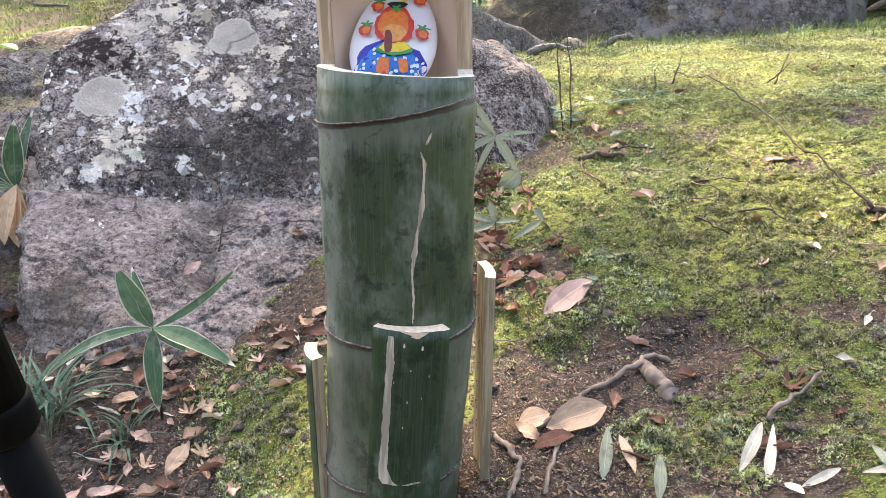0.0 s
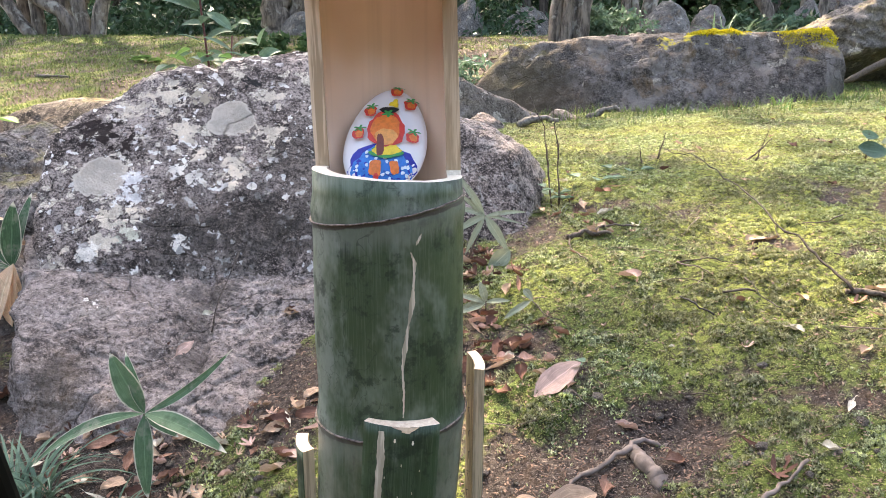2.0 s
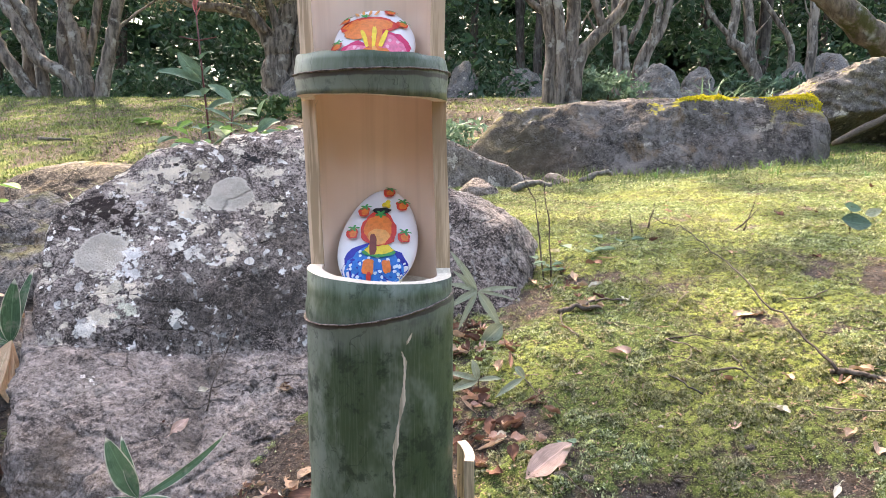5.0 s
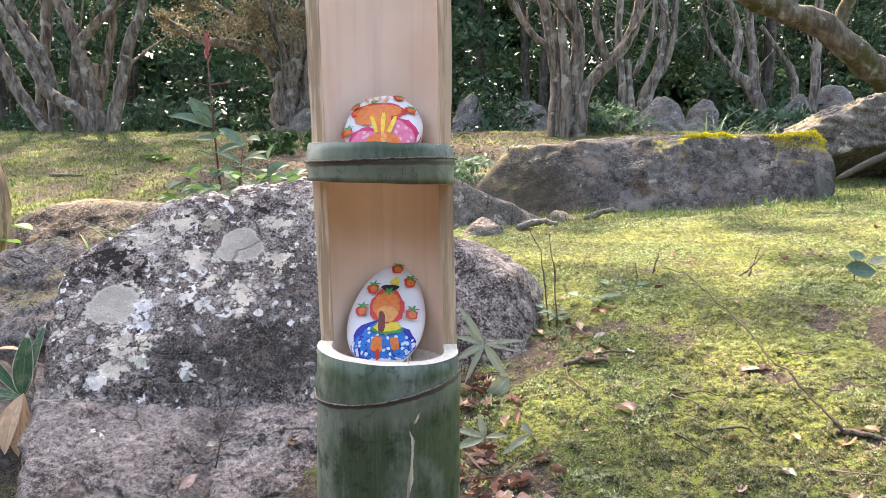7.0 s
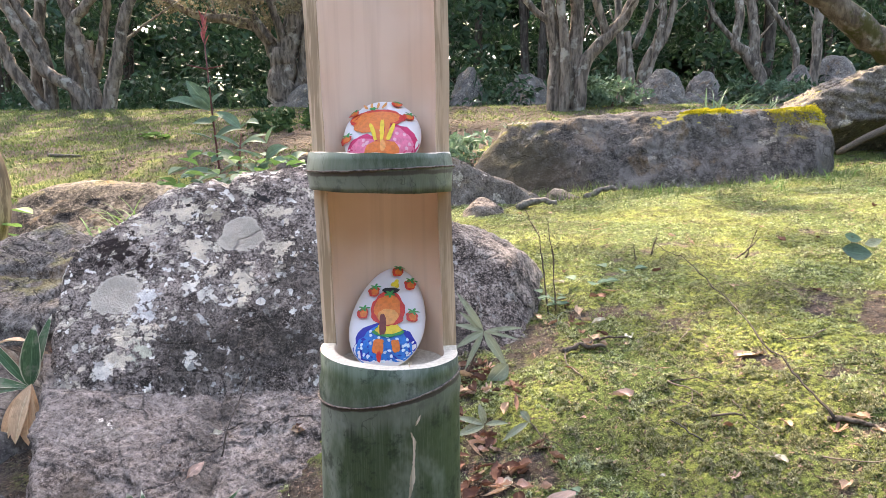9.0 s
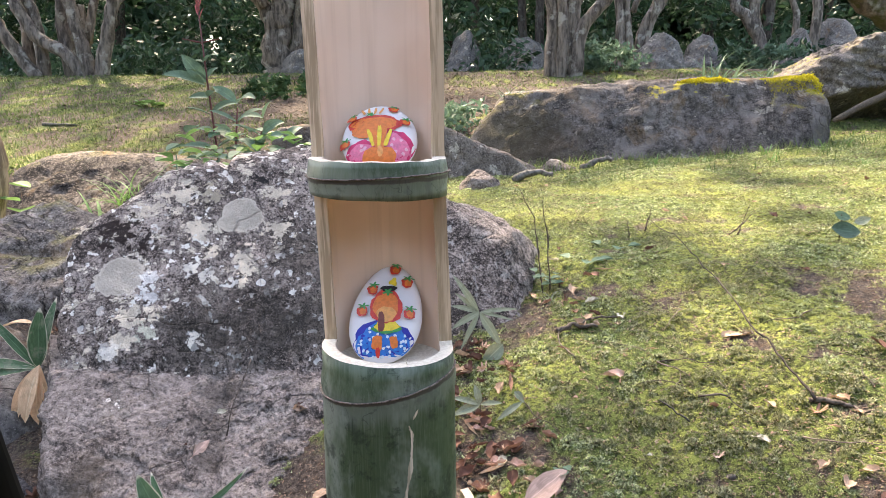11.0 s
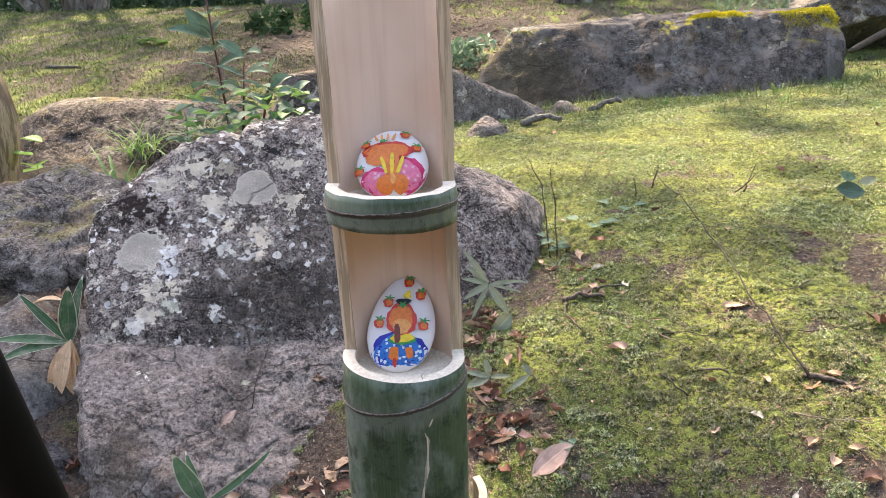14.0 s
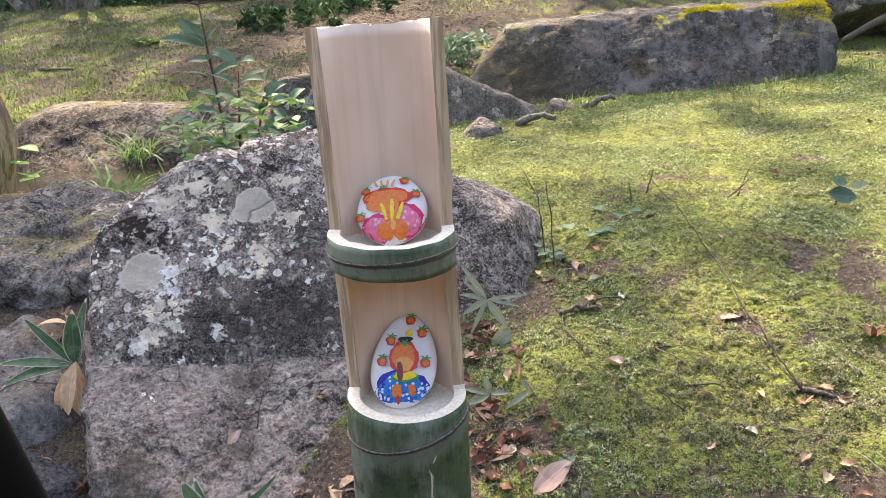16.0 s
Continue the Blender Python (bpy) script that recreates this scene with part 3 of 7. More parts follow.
DARK = (0.042, 0.037, 0.029)
MAROON = (0.028, 0.018, 0.016)
WHITE = (0.82, 0.76, 0.66)
SPOTS = [((-0.50, 1.40, 0.18), 0.12, DARK, "stain"), ((-0.37, 1.42, 0.18), 0.13, DARK, "stain"), ((-0.24, 1.43, 0.20), 0.13, DARK, "stain"), ((-0.30, 1.55, 0.32), 0.11, DARK, "stain"), ((-0.10, 1.55, 0.30), 0.12, DARK, "stain"),
         ((-0.60, 1.64, 0.435), 0.060, CREAM, "crust"), ((-0.67, 1.61, 0.405), 0.060, CREAM, "crust"), ((-0.53, 1.64, 0.455), 0.044, (0.50, 0.43, 0.32), "crust"), ((-0.61, 1.70, 0.48), 0.050, (0.50, 0.45, 0.36), "crust"), ((-0.50, 1.74, 0.515), 0.045, CREAM, "crust"),
         # The near-black crust spot is no growth: it paints in a pit's shade.
         ((-0.715, 1.545, 0.375), 0.066, MAROON, "crust"), ((-0.66, 1.53, 0.36), 0.050, MAROON, "crust"), ((-0.42, 1.68, 0.475), 0.030, (0.02, 0.02, 0.02), "crust"),
         ((-0.452, 1.602, 0.408), 0.052, GREY_GREEN, "disc"), ((-0.690, 1.462, 0.292), 0.052, GREY_GREEN, "disc"), ((-0.628, 1.462, 0.285), 0.040, BLUISH, "crust"), ((-0.622, 1.44, 0.25), 0.032, BLUISH, "crust"),
         ((-0.650, 1.40, 0.215), 0.050, CREAM, "crust"), ((-0.615, 1.375, 0.19), 0.036, (0.55, 0.54, 0.42), "crust"), ((-0.66, 1.36, 0.17), 0.040, CREAM, "crust"), ((-0.60, 1.41, 0.225), 0.030, CREAM, "crust"),
         ((-0.385, 1.49, 0.262), 0.013, WHITE, "disc"), ((-0.507, 1.383, 0.172), 0.026, WHITE, "crust"), ((-0.58, 1.33, 0.13), 0.018, WHITE, "crust"), ((-0.68, 1.35, 0.155), 0.028, WHITE, "crust"),
         ((-0.55, 1.565, 0.375), 0.042, CREAM, "crust"), ((-0.50, 1.535, 0.345), 0.036, CREAM, "crust"), ((-0.43, 1.52, 0.31), 0.045, CREAM, "crust"), ((-0.36, 1.585, 0.375), 0.050, CREAM, "crust"), ((-0.37, 1.66, 0.44), 0.040, CREAM, "crust"),
         ((-0.545, 1.49, 0.305), 0.030, WHITE, "crust"), ((-0.495, 1.48, 0.285), 0.034, WHITE, "crust"), ((-0.46, 1.475, 0.275), 0.030, CREAM, "crust"), ((-0.425, 1.475, 0.27), 0.022, CREAM, "crust"), ((-0.73, 1.34, 0.13), 0.036, CREAM, "crust"), ((-0.69, 1.31, 0.12), 0.026, WHITE, "crust")]
M_BOULDER = rock_material("boulder_rock", (0.092, 0.073, 0.063), (0.172, 0.141, 0.123), (0.350, 0.292, 0.252), 0.95, 0.0, SPOTS, 0.0, bite=1.5, cracks=0.4, high=(0.30, 0.70))
# The DARK row near x -0.43 darkens the slab along its groove.
M_SLAB = rock_material("slab_rock", (0.172, 0.140, 0.120), (0.262, 0.217, 0.188), (0.400, 0.338, 0.294), 0.12, 0.0, (((-0.627, 1.250, 0.092), 0.020, WHITE, "crust"), ((-0.43, 1.30, 0.10), 0.07, DARK, "stain"), ((-0.425, 1.22, 0.055), 0.055, DARK, "stain"), ((-0.42, 1.15, 0.02), 0.05, DARK, "stain"), ((-0.62, 1.10, 0.0), 0.07, DARK, "stain")), 2.0, 0.30, 0.8, 0.9, fleck=0.3)
M_PONDROCK = rock_material("pond_rock", (0.032, 0.024, 0.019), (0.078, 0.062, 0.049), (0.185, 0.155, 0.126), 0.10, 0.2, (), 5.0, 0.6, 0.25, 1.2, cracks=0.3)
M_ROCK = rock_material("grey_rock", (0.070, 0.063, 0.058), (0.155, 0.141, 0.128), (0.29, 0.27, 0.24), 0.35, 0.0, (), 4.0, 0.4, 0.45, 0.6)
M_LOWROCK = rock_material("stained_rock", (0.078, 0.064, 0.054), (0.165, 0.141, 0.120), (0.32, 0.282, 0.245), 0.6, 0.35, (), 7.0, 0.40, 0.7)
M_MOSSROCK = rock_material("mossy_rock", (0.080, 0.068, 0.057), (0.160, 0.140, 0.120), (0.300, 0.270, 0.235), 0.5, 1.0, (), 9.0, 0.35, 0.4, 0.6)
YELLOW = (0.40, 0.34, 0.035)
M_MIDDLE = rock_material("brown_rock", (0.082, 0.066, 0.052), (0.155, 0.128, 0.103), (0.26, 0.226, 0.190), 0.5, 0.0, (), 6.0, 0.35, 0.5, 0.7)
M_LONG = rock_material("long_rock_stone", (0.042, 0.036, 0.031), (0.088, 0.076, 0.066), (0.170, 0.152, 0.136), 0.25, 0.0,
                       (((2.22, 4.33, 0.77), 0.18, YELLOW, "moss"), ((2.36, 4.32, 0.77), 0.22, YELLOW, "moss"), ((0.95, 4.52, 0.76), 0.22, (0.27, 0.20, 0.145), "stain"), ((1.80, 4.50, 0.79), 0.13, YELLOW, "moss"), ((1.62, 4.52, 0.79), 0.12, YELLOW, "moss"), ((1.42, 4.54, 0.79), 0.09, YELLOW, "moss"), ((0.50, 4.70, 0.62), 0.24, (0.12, 0.11, 0.03), "moss"), ((0.45, 4.52, 0.45), 0.42, (0.070, 0.055, 0.028), "stain"), ((0.55, 4.48, 0.62), 0.34, (0.062, 0.052, 0.026), "stain"), ((0.75, 4.50, 0.40), 0.30, (0.060, 0.046, 0.030), "stain")), 9.0, 0.35, 0.45, 0.75, cracks=0.3, drip=0.55)
M_DARKROCK = rock_material("dark_rock", (0.035, 0.035, 0.038), (0.07, 0.07, 0.075), (0.13, 0.13, 0.13), 0.1, 0.0, (), 14.0)

UPPER = [((0.05, -0.96, 0.26), (-0.50, 1.322, 0.115)), ((0.11, -0.739, 0.665), (-0.45, 1.545, 0.330)), ((0.02, -0.35, 0.94), (-0.41, 1.80, 0.545)), ((-0.9, -0.40, 0.22), (-0.790, 1.42, 0.22)), ((-0.58, -0.12, 0.80), (-0.76, 1.64, 0.415)),
         ((-0.30, 0.10, 0.95), (-0.55, 1.83, 0.515)), ((0.42, -0.15, 0.90), (0.0, 1.78, 0.432)), ((0.0, 0.6, 1.0), (-0.42, 1.88, 0.530)), ((-0.35, 0.5, 1.0), (-0.70, 1.84, 0.435)), ((0.40, 0.45, 1.0), (0.065, 1.93, 0.362)), ((0.93, -0.22, 0.30), (0.232, 1.70, 0.25)), ((0.45, -0.86, 0.25), (0.12, 1.44, 0.17)),
         ((0, 1, 0.2), (-0.3, 2.25, 0.2)), ((0, 0, -1), (-0.3, 1.7, -0.35))]
SLAB = [((0.09, -0.423, 0.902), (-0.52, 1.23, 0.065)), ((-0.10, -0.93, 0.36), (-0.5, 1.04, -0.03)), ((-0.88, -0.42, 0.12), (-0.725, 1.17, 0.04)), ((0.6, -0.75, 0.3), (-0.14, 1.20, 0.02)),
        ((1, 0, 0), (0.1, 1.3, 0)), ((0, 0.95, 0.3), (-0.4, 1.43, 0.1)), ((0, 0, -1), (-0.3, 1.7, -0.3))]
rock("boulder", "large grey boulder with pale lichen patches beside the bamboo", (-0.36, 1.42, -0.12), [UPPER, SLAB], [M_BOULDER, M_SLAB], subdiv=8, soft=60, rough=0.030, fine=0.0105, seed=4, scale=4.0, pits=0.0045, seam=0.020,
     grooves=(((1.0, 0.12, 0.05), (-0.425, 1.25, 0.0), 0.018, 0.030), ((0.75, 0.1, 0.62), (-0.60, 1.2, 0.05), 0.005, 0.013), ((0.55, -0.5, -0.65), (-0.20, 1.24, 0.0), 0.005, 0.014), ((0.3, 0.2, 0.93), (-0.60, 1.12, 0.02), 0.005, 0.011), ((0.9, 0.1, -0.42), (-0.50, 1.60, 0.40), 0.012, 0.008)))
rock("low_rock", "low grey-brown rock with moss behind the boulder's side", (-1.22, 2.12, 0.05), [block((-1.22, 2.12, 0.05), 0.42, 0.36, 0.29, (0.1, -0.35), 0.5)], M_LOWROCK, "garden rocks", seed=8, rough=0.05, fine=0.012, scale=5, steps=0.025)
rock("flat_rock", "flat brownish stone beside the boulder", (-1.02, 1.42, -0.03), [block((-1.02, 1.42, -0.03), 0.25, 0.22, 0.115, (0.05, -0.25), 0.3)], M_ROCK, "garden rocks", subdiv=5, seed=12, rough=0.02, scale=6)
rock("small_rock", "small dark blue-grey stone at the boulder's foot", (-0.86, 1.12, -0.10), [block((-0.86, 1.12, -0.10), 0.13, 0.10, 0.02, (0.1, -0.5), 0.3)], M_DARKROCK, "garden rocks", subdiv=5, seed=14, rough=0.02, scale=6)
POND = [((0.04, -0.60, 0.78), (-2.10, 4.38, 0.22)), ((0.05, 0.08, 1.0), (-2.1, 4.60, 0.385)), ((0.03, -0.30, 1.0), (-2.1, 4.50, 0.345)), ((-0.3, -0.1, 1.0), (-2.55, 4.5, 0.34)), ((0.85, -0.25, 0.45), (-1.50, 4.60, 0.25)), ((-0.9, -0.2, 0.4), (-2.80, 4.6, 0.2)), ((0, 1, 0.2), (-2.1, 5.3, 0.2)),
        ((0, 0, -1), (-2.1, 4.7, -0.4)), ((0.55, -0.6, 0.55), (-1.66, 4.42, 0.24)), ((-0.5, -0.6, 0.6), (-2.62, 4.42, 0.25))]
rock("pond_rock", "broad flat brown rock on the far side of the pond", (-2.15, 4.75, 0.0), [POND], M_PONDROCK, "garden rocks", seed=21, rough=0.045, fine=0.007, scale=1.8, soft=22)
MIDDLE = [((0.46, 0.06, 1.0), (0.22, 3.98, 0.475)), ((-0.15, 0.15, 1.0), (-0.20, 4.1, 0.60)), ((0.15, -1.0, 0.35), (0.2, 3.80, 0.30)), ((1.0, -0.2, 0.3), (0.68, 4.1, 0.2)), ((-1, 0, 0.3), (-0.9, 4.1, 0.3)),
          ((0, 1, 0.1), (0, 4.9, 0.2)), ((0, 0, -1), (0, 4.2, -0.3)), ((0.6, -0.7, 0.4), (0.50, 3.86, 0.25))]
rock("middle_rock", "rounded brown-grey rock behind the boulder", (-0.05, 4.25, 0.12), [MIDDLE], M_MIDDLE, "garden rocks", seed=25, rough=0.05, fine=0.014, scale=3.0, soft=40)
rock("low_stone", "low dark stone at the long rock's foot", (0.72, 4.06, 0.24), [block((0.72, 4.06, 0.24), 0.15, 0.12, 0.335, (0.15, -0.2), 0.5, 0.0)], M_MIDDLE, "garden rocks", subdiv=5, seed=29, rough=0.02, scale=6)
rock("pale_stone", "small pale stone on the moss", (0.225, 3.36, 0.28), [block((0.225, 3.36, 0.28), 0.095, 0.07, 0.335, (0.05, -0.35), 0.2, 0.1)], M_SLAB, "garden rocks", subdiv=5, seed=28, rough=0.02, scale=6)
LONG = [((-0.16, -0.80, 0.58), (1.067, 4.565, 0.636)), ((-0.035, 0.0, 1.0), (1.5, 4.65, 0.795)), ((0.25, -0.85, 1.0), (2.30, 4.36, 0.80)), ((-0.80, 0.10, 0.55), (0.40, 4.50, 0.73)), ((-0.95, 0.28, 0.20), (0.20, 4.55, 0.5)),
        ((0.97, -0.15, 0.05), (2.44, 4.45, 0.6)), ((0.25, -0.97, 0.12), (2.2, 4.22, 0.5)), ((0, 1, 0.1), (1.4, 5.7, 0.4)), ((0, 0, -1), (1.4, 5, -0.3))]
long_rock = rock("long_rock", "long grey rock with yellow moss along its top edge", (1.45, 5.0, 0.40), [LONG], M_LONG, "garden rocks", subdiv=7, soft=46, seed=33, rough=0.06, fine=0.016, scale=2.4)
TALL = [((-0.04, 0.15, 1.0), (3.8, 6.0, 1.20)), ((-0.52, 0.10, 1.0), (3.25, 6.0, 1.02)), ((0.0, -1.0, 0.12), (3.6, 5.80, 1.0)), ((-1.0, -0.1, 0.15), (3.05, 6.0, 0.9)), ((0.12, -0.60, -0.9), (3.60, 5.90, 0.70)),
        ((1, 0, 0.1), (5.2, 6.2, 0.9)), ((0, 1, 0.1), (4.0, 6.75, 0.9)), ((0, 0, -1), (4.0, 6.3, 0.15)), ((-0.5, -0.8, 0.2), (3.25, 5.88, 0.95))]
rock("tall_rock", "big moss-topped rock with a dark overhang beside the long rock", (4.0, 6.4, 0.80), [TALL], M_MOSSROCK, "garden rocks", subdiv=7, seed=38, rough=0.055, fine=0.03, scale=2.6, soft=50, pits=0.01, steps=0.04)
for i, (cx, cy, cz, hx, hy, top) in enumerate(((0.72, 17.2, 1.5, 0.50, 0.5, 2.74), (2.1, 17.0, 1.4, 0.72, 0.5, 2.26), (3.85, 12.4, 1.2, 0.50, 0.45, 1.80), (5.2, 14.0, 1.3, 0.42, 0.4, 2.12),
                                               (6.92, 13.8, 1.3, 0.40, 0.4, 2.28), (7.75, 14.1, 1.4, 0.55, 0.6, 2.44), (-2.05, 11.6, 1.1, 0.5, 0.4, 1.55), (4.55, 12.9, 1.2, 0.20, 0.2, 1.55))):
    rock("far_rock", "grey weathered garden rock under the trees", (cx, cy, cz), [block((cx, cy, cz), hx, hy, top, (0.12 * (-1) ** i, -0.1), 0.35, 0.6)], M_ROCK, "far rocks", subdiv=5, seed=50 + i, rough=0.12, fine=0.03, scale=1.5)


def rock_moss(host, name, label, inside, per, size, seed):
    """Moss tufts that sit on a rock where inside(x, y, z, nz) says so; a part of the rock."""
    me = host.data
    n = len(me.vertices)
    co, nr = np.zeros(n * 3), np.zeros(n * 3)
    me.vertices.foreach_get("co", co)
    me.vertices.foreach_get("normal", nr)
    co, nr = co.reshape(-1, 3), nr.reshape(-1, 3)
    k = inside(co[:, 0], co[:, 1], co[:, 2], nr[:, 2]) + 0.25 * fbm(co * 9.0, 3, 0.5, seed) > 0.5
    r = rng(seed)
    p, q = np.repeat(co[k], per, 0), np.repeat(nr[k], per, 0)
    m = len(p)
    j = r.normal(0, 0.014, (m, 3))
    p = p + j - q * np.sum(j * q, 1)[:, None] - q * 0.003
    d = r.normal(0, 1, (m, 3)) * 0.6 + q
    d /= np.linalg.norm(d, axis=1)[:, None]
    e = np.cross(d, r.normal(0, 1, (m, 3)))
    e /= np.linalg.norm(e, axis=1)[:, None]
    sz = (size * r.uniform(0.6, 1.5, m))[:, None]
    v = np.stack([p - e * sz * 0.5 - q * 0.004, p + e * sz * 0.5 - q * 0.004, p + d * sz], 1).reshape(-1, 3)
    mt = Mat(name, 0.85, 0.1)
    c = mt.mix(mt.random(), (0.30, 0.26, 0.02), (0.66, 0.58, 0.05))
    mt.colour(c).see_through(0.2, c)
    part(name, big_mesh(name, v, np.arange(m * 3).reshape(-1, 3), 3), mt.m, host, label, False)


rock_moss(long_rock, "moss_patch", "bright yellow moss cushion", lambda x, y, z, nz: 1.0 * (step(x, 2.06, 2.16) * (z > 0.725) * (nz > 0.2) * (y < 4.7)) + 0.7 * (step(x, 1.25, 1.45) * (x < 2.1) * (z > 0.792 + 0.03 * (x - 1.4)) * (nz > 0.8) * (y < 4.6)), 60, 0.0085, 71)


# ---- bamboo stand ----
BX, BY, BR = -0.043, 0.672, 0.0725
WALL = 0.0140
RIM_1, ROOF_1, RIM_2, TOP = 0.391, 0.5575, 0.594, 0.813
CUT_Y = 0.012


def node_z(base, tilt, phi):
    return base + tilt * math.cos(phi)


NODES = ((-0.008, 0.006, 0.0), (0.150, 0.004, 0.0), (0.358, 0.0115, 0.004), (0.579, 0.001, 0.0))


def bow(z):
    """How far the stem's axis stands aside at a height: it bends a little at its joints."""
    return float(np.interp(z, (-0.14, 0.0, 0.15, 0.39, 0.585, 0.813), (-0.0150, -0.0070, 0.0025, 0.0015, -0.0030, -0.0075)))


def culm_radius(z):
    r = BR + 0.0012 * math.sin(z * 9)
    for zn, *_ in NODES:
        d = z - zn
        r += 0.0022 * math.exp(-(d / 0.010) ** 2) - 0.0012 * math.exp(-((d - 0.03) / 0.03) ** 2)
    return r


def build_culm(stand):
    phi_c = math.asin(CUT_Y / BR)
    front = np.linspace(math.pi - phi_c, 2 * math.pi + phi_c, 81) + 0.0
    back = np.linspace(phi_c, math.pi - phi_c, 61)
    phis = list(back[:-1]) + list(front[:-1])
    nb = len(back) - 1
    zs = [-0.14 + 0.0105 * i for i in range(50)] + [RIM_1]
    zs = sorted(set([z for z in zs if z < RIM_1 - 0.002] + [RIM_1, 0.358, 0.372] + list(np.linspace(RIM_1, ROOF_1, 14)) + list(np.linspace(ROOF_1, RIM_2, 7)) + list(np.linspace(RIM_2, TOP, 18))))
    np_, nz = len(phis), len(zs)
    verts = []
    for inner in (0, 1):
        for z in zs:
            for k, a in enumerate(phis):
                r = culm_radius(z) - (WALL if inner else 0.0)
                zz = z
                is_front = k > nb
                if abs(z - RIM_1) < 1e-6 and is_front:
                    zz = z - 0.0045 * math.cos(a) + 0.0002 * math.sin(9 * a)
                if abs(z - RIM_2) < 1e-6 and is_front:
                    zz = z + 0.0005 * math.sin(11 * a) - 0.001 * math.cos(a)
                if abs(z - ROOF_1) < 1e-6 and is_front:
                    zz = z - 0.002 * math.cos(a) + 0.0002 * math.sin(7 * a)
                if abs(z - TOP) < 1e-6:
                    x = math.cos(a)
                    zz = z + 0.004 * x + (0.003 if x < -0.15 else 0.0) + 0.0006 * math.sin(13 * a)
                wob = 0.0006 * math.sin(3 * a + z * 20)
                verts.append((BX + bow(z) + (r + wob) * math.cos(a), BY + (r + wob) * math.sin(a), zz))
    half = np_ * nz

    def kept(i, k):
        if not 0 <= i < nz - 1:
            return False
        zmid = (zs[i] + zs[i + 1]) / 2
        if k % np_ < nb:
            return True
        return zmid < RIM_1 or ROOF_1 < zmid < RIM_2

    def v(inner, i, k):
        return inner * half + i * np_ + k % np_

    faces, mats = [], []
    for i in range(nz - 1):
        for k in range(np_):
            if not kept(i, k):
                continue
            faces.append((v(0, i, k), v(0, i, k + 1), v(0, i + 1, k + 1), v(0, i + 1, k)))
            mats.append(0)
            faces.append((v(1, i, k), v(1, i + 1, k), v(1, i + 1, k + 1), v(1, i, k + 1)))
            mats.append(1)
            if not kept(i + 1, k):
                faces.append((v(0, i + 1, k), v(0, i + 1, k + 1), v(1, i + 1, k + 1), v(1, i + 1, k)))
                mats.append(3)
            if not kept(i - 1, k):
                faces.append((v(0, i, k + 1), v(0, i, k), v(1, i, k), v(1, i, k + 1)))
                mats.append(3)
            if not kept(i, k + 1):
                faces.append((v(0, i, k + 1), v(0, i + 1, k + 1), v(1, i + 1, k + 1), v(1, i, k + 1)))
                mats.append(2)
            if not kept(i, k - 1):
                faces.append((v(0, i + 1, k), v(0, i, k), v(1, i, k), v(1, i + 1, k)))
                mats.append(2)
    me = mesh_from("culm", verts, faces, None, mats)
    ob = new("culm", me)
    finish(ob, [M_CULM, M_INSIDE, M_CUT, M_RIM])
    smooth = [m < 2 for m in mats]
    me.polygons.foreach_set("use_smooth", smooth)
    ob.parent = stand
    return ob


def build_nodes(stand):
    for n, (zn, tilt, _) in enumerate(NODES):
        s = Soup()
        k, m = 96, 8
        for i in range(k):
            a = 2 * math.pi * i / k
            z = zn + tilt * math.cos(a) + 0.0010 * math.sin(2 * a + n) + 0.00022 * math.sin(17 * a) + 0.00015 * math.sin(41 * a)
            r = culm_radius(z)
            thick = 0.00080 + 0.00012 * math.sin(9 * a + n) + 0.00006 * math.sin(31 * a)
            for j in range(m):
                b = 2 * math.pi * j / m
                rr = r + 0.0010 + thick * 1.6 * math.cos(b)
                s.v.append((BX + bow(z) + rr * math.cos(a), BY + rr * math.sin(a), z + thick * math.sin(b)))
        for i in range(k):
            for j in range(m):
                s.f.append((i * m + j, ((i + 1) % k) * m + j, ((i + 1) % k) * m + (j + 1) % m, i * m + (j + 1) % m))
        part("node_ring", mesh_from("node_ring", s.v, s.f), M_RIDGE, stand, "dry brown ridge round a bamboo joint")
    for z in (0.374, 0.577):
        s = Soup()
        k = 48
        s.v.append((BX + bow(z), BY, z - 0.004))
        for j in range(1, 6):
            for i in range(k):
                a = 2 * math.pi * i / k
                r = (BR - WALL + 0.002) * j / 5
                s.v.append((BX + bow(z) + r * math.cos(a), BY + r * math.sin(a), z - 0.004 * (1 - (j / 5) ** 2) + (0.004 if j == 5 else 0)))
        for i in range(k):
            s.f.append((0, 1 + i, 1 + (i + 1) % k))
            for j in range(4):
                a, b = 1 + j * k + i, 1 + j * k + (i + 1) % k
                s.f.append((a, a + k, b + k, b))
        part("joint_floor", mesh_from("joint_floor", s.v, s.f), M_RIM, stand, "pale inner floor of a bamboo joint")


def on_culm(x, z, lift=0.0006):
    """The place on the culm's front skin at a sideways offset x from its axis."""
    a = 2 * math.pi - math.acos(max(-1.0, min(1.0, x / BR)))
    r = culm_radius(z) + lift + 0.0006 * math.sin(3 * a + z * 20)
    return Vector((BX + bow(z) + x, BY - math.sqrt(max(1e-8, r * r - x * x)), z))


def ribbon(points, surface, name):
    """A thin raised strip: points are (x, z, width)."""
    s = Soup()
    for i, (x, z, w) in enumerate(points):
        for u in (-1, -0.4, 0.4, 1):
            p = surface(x + u * w / 2, z)
            s.v.append(p)
    for i in range(len(points) - 1):
        for j in range(3):
            a = i * 4 + j
            s.f.append((a, a + 1, a + 5, a + 4))
    return mesh_from(name, s.v, s.f)


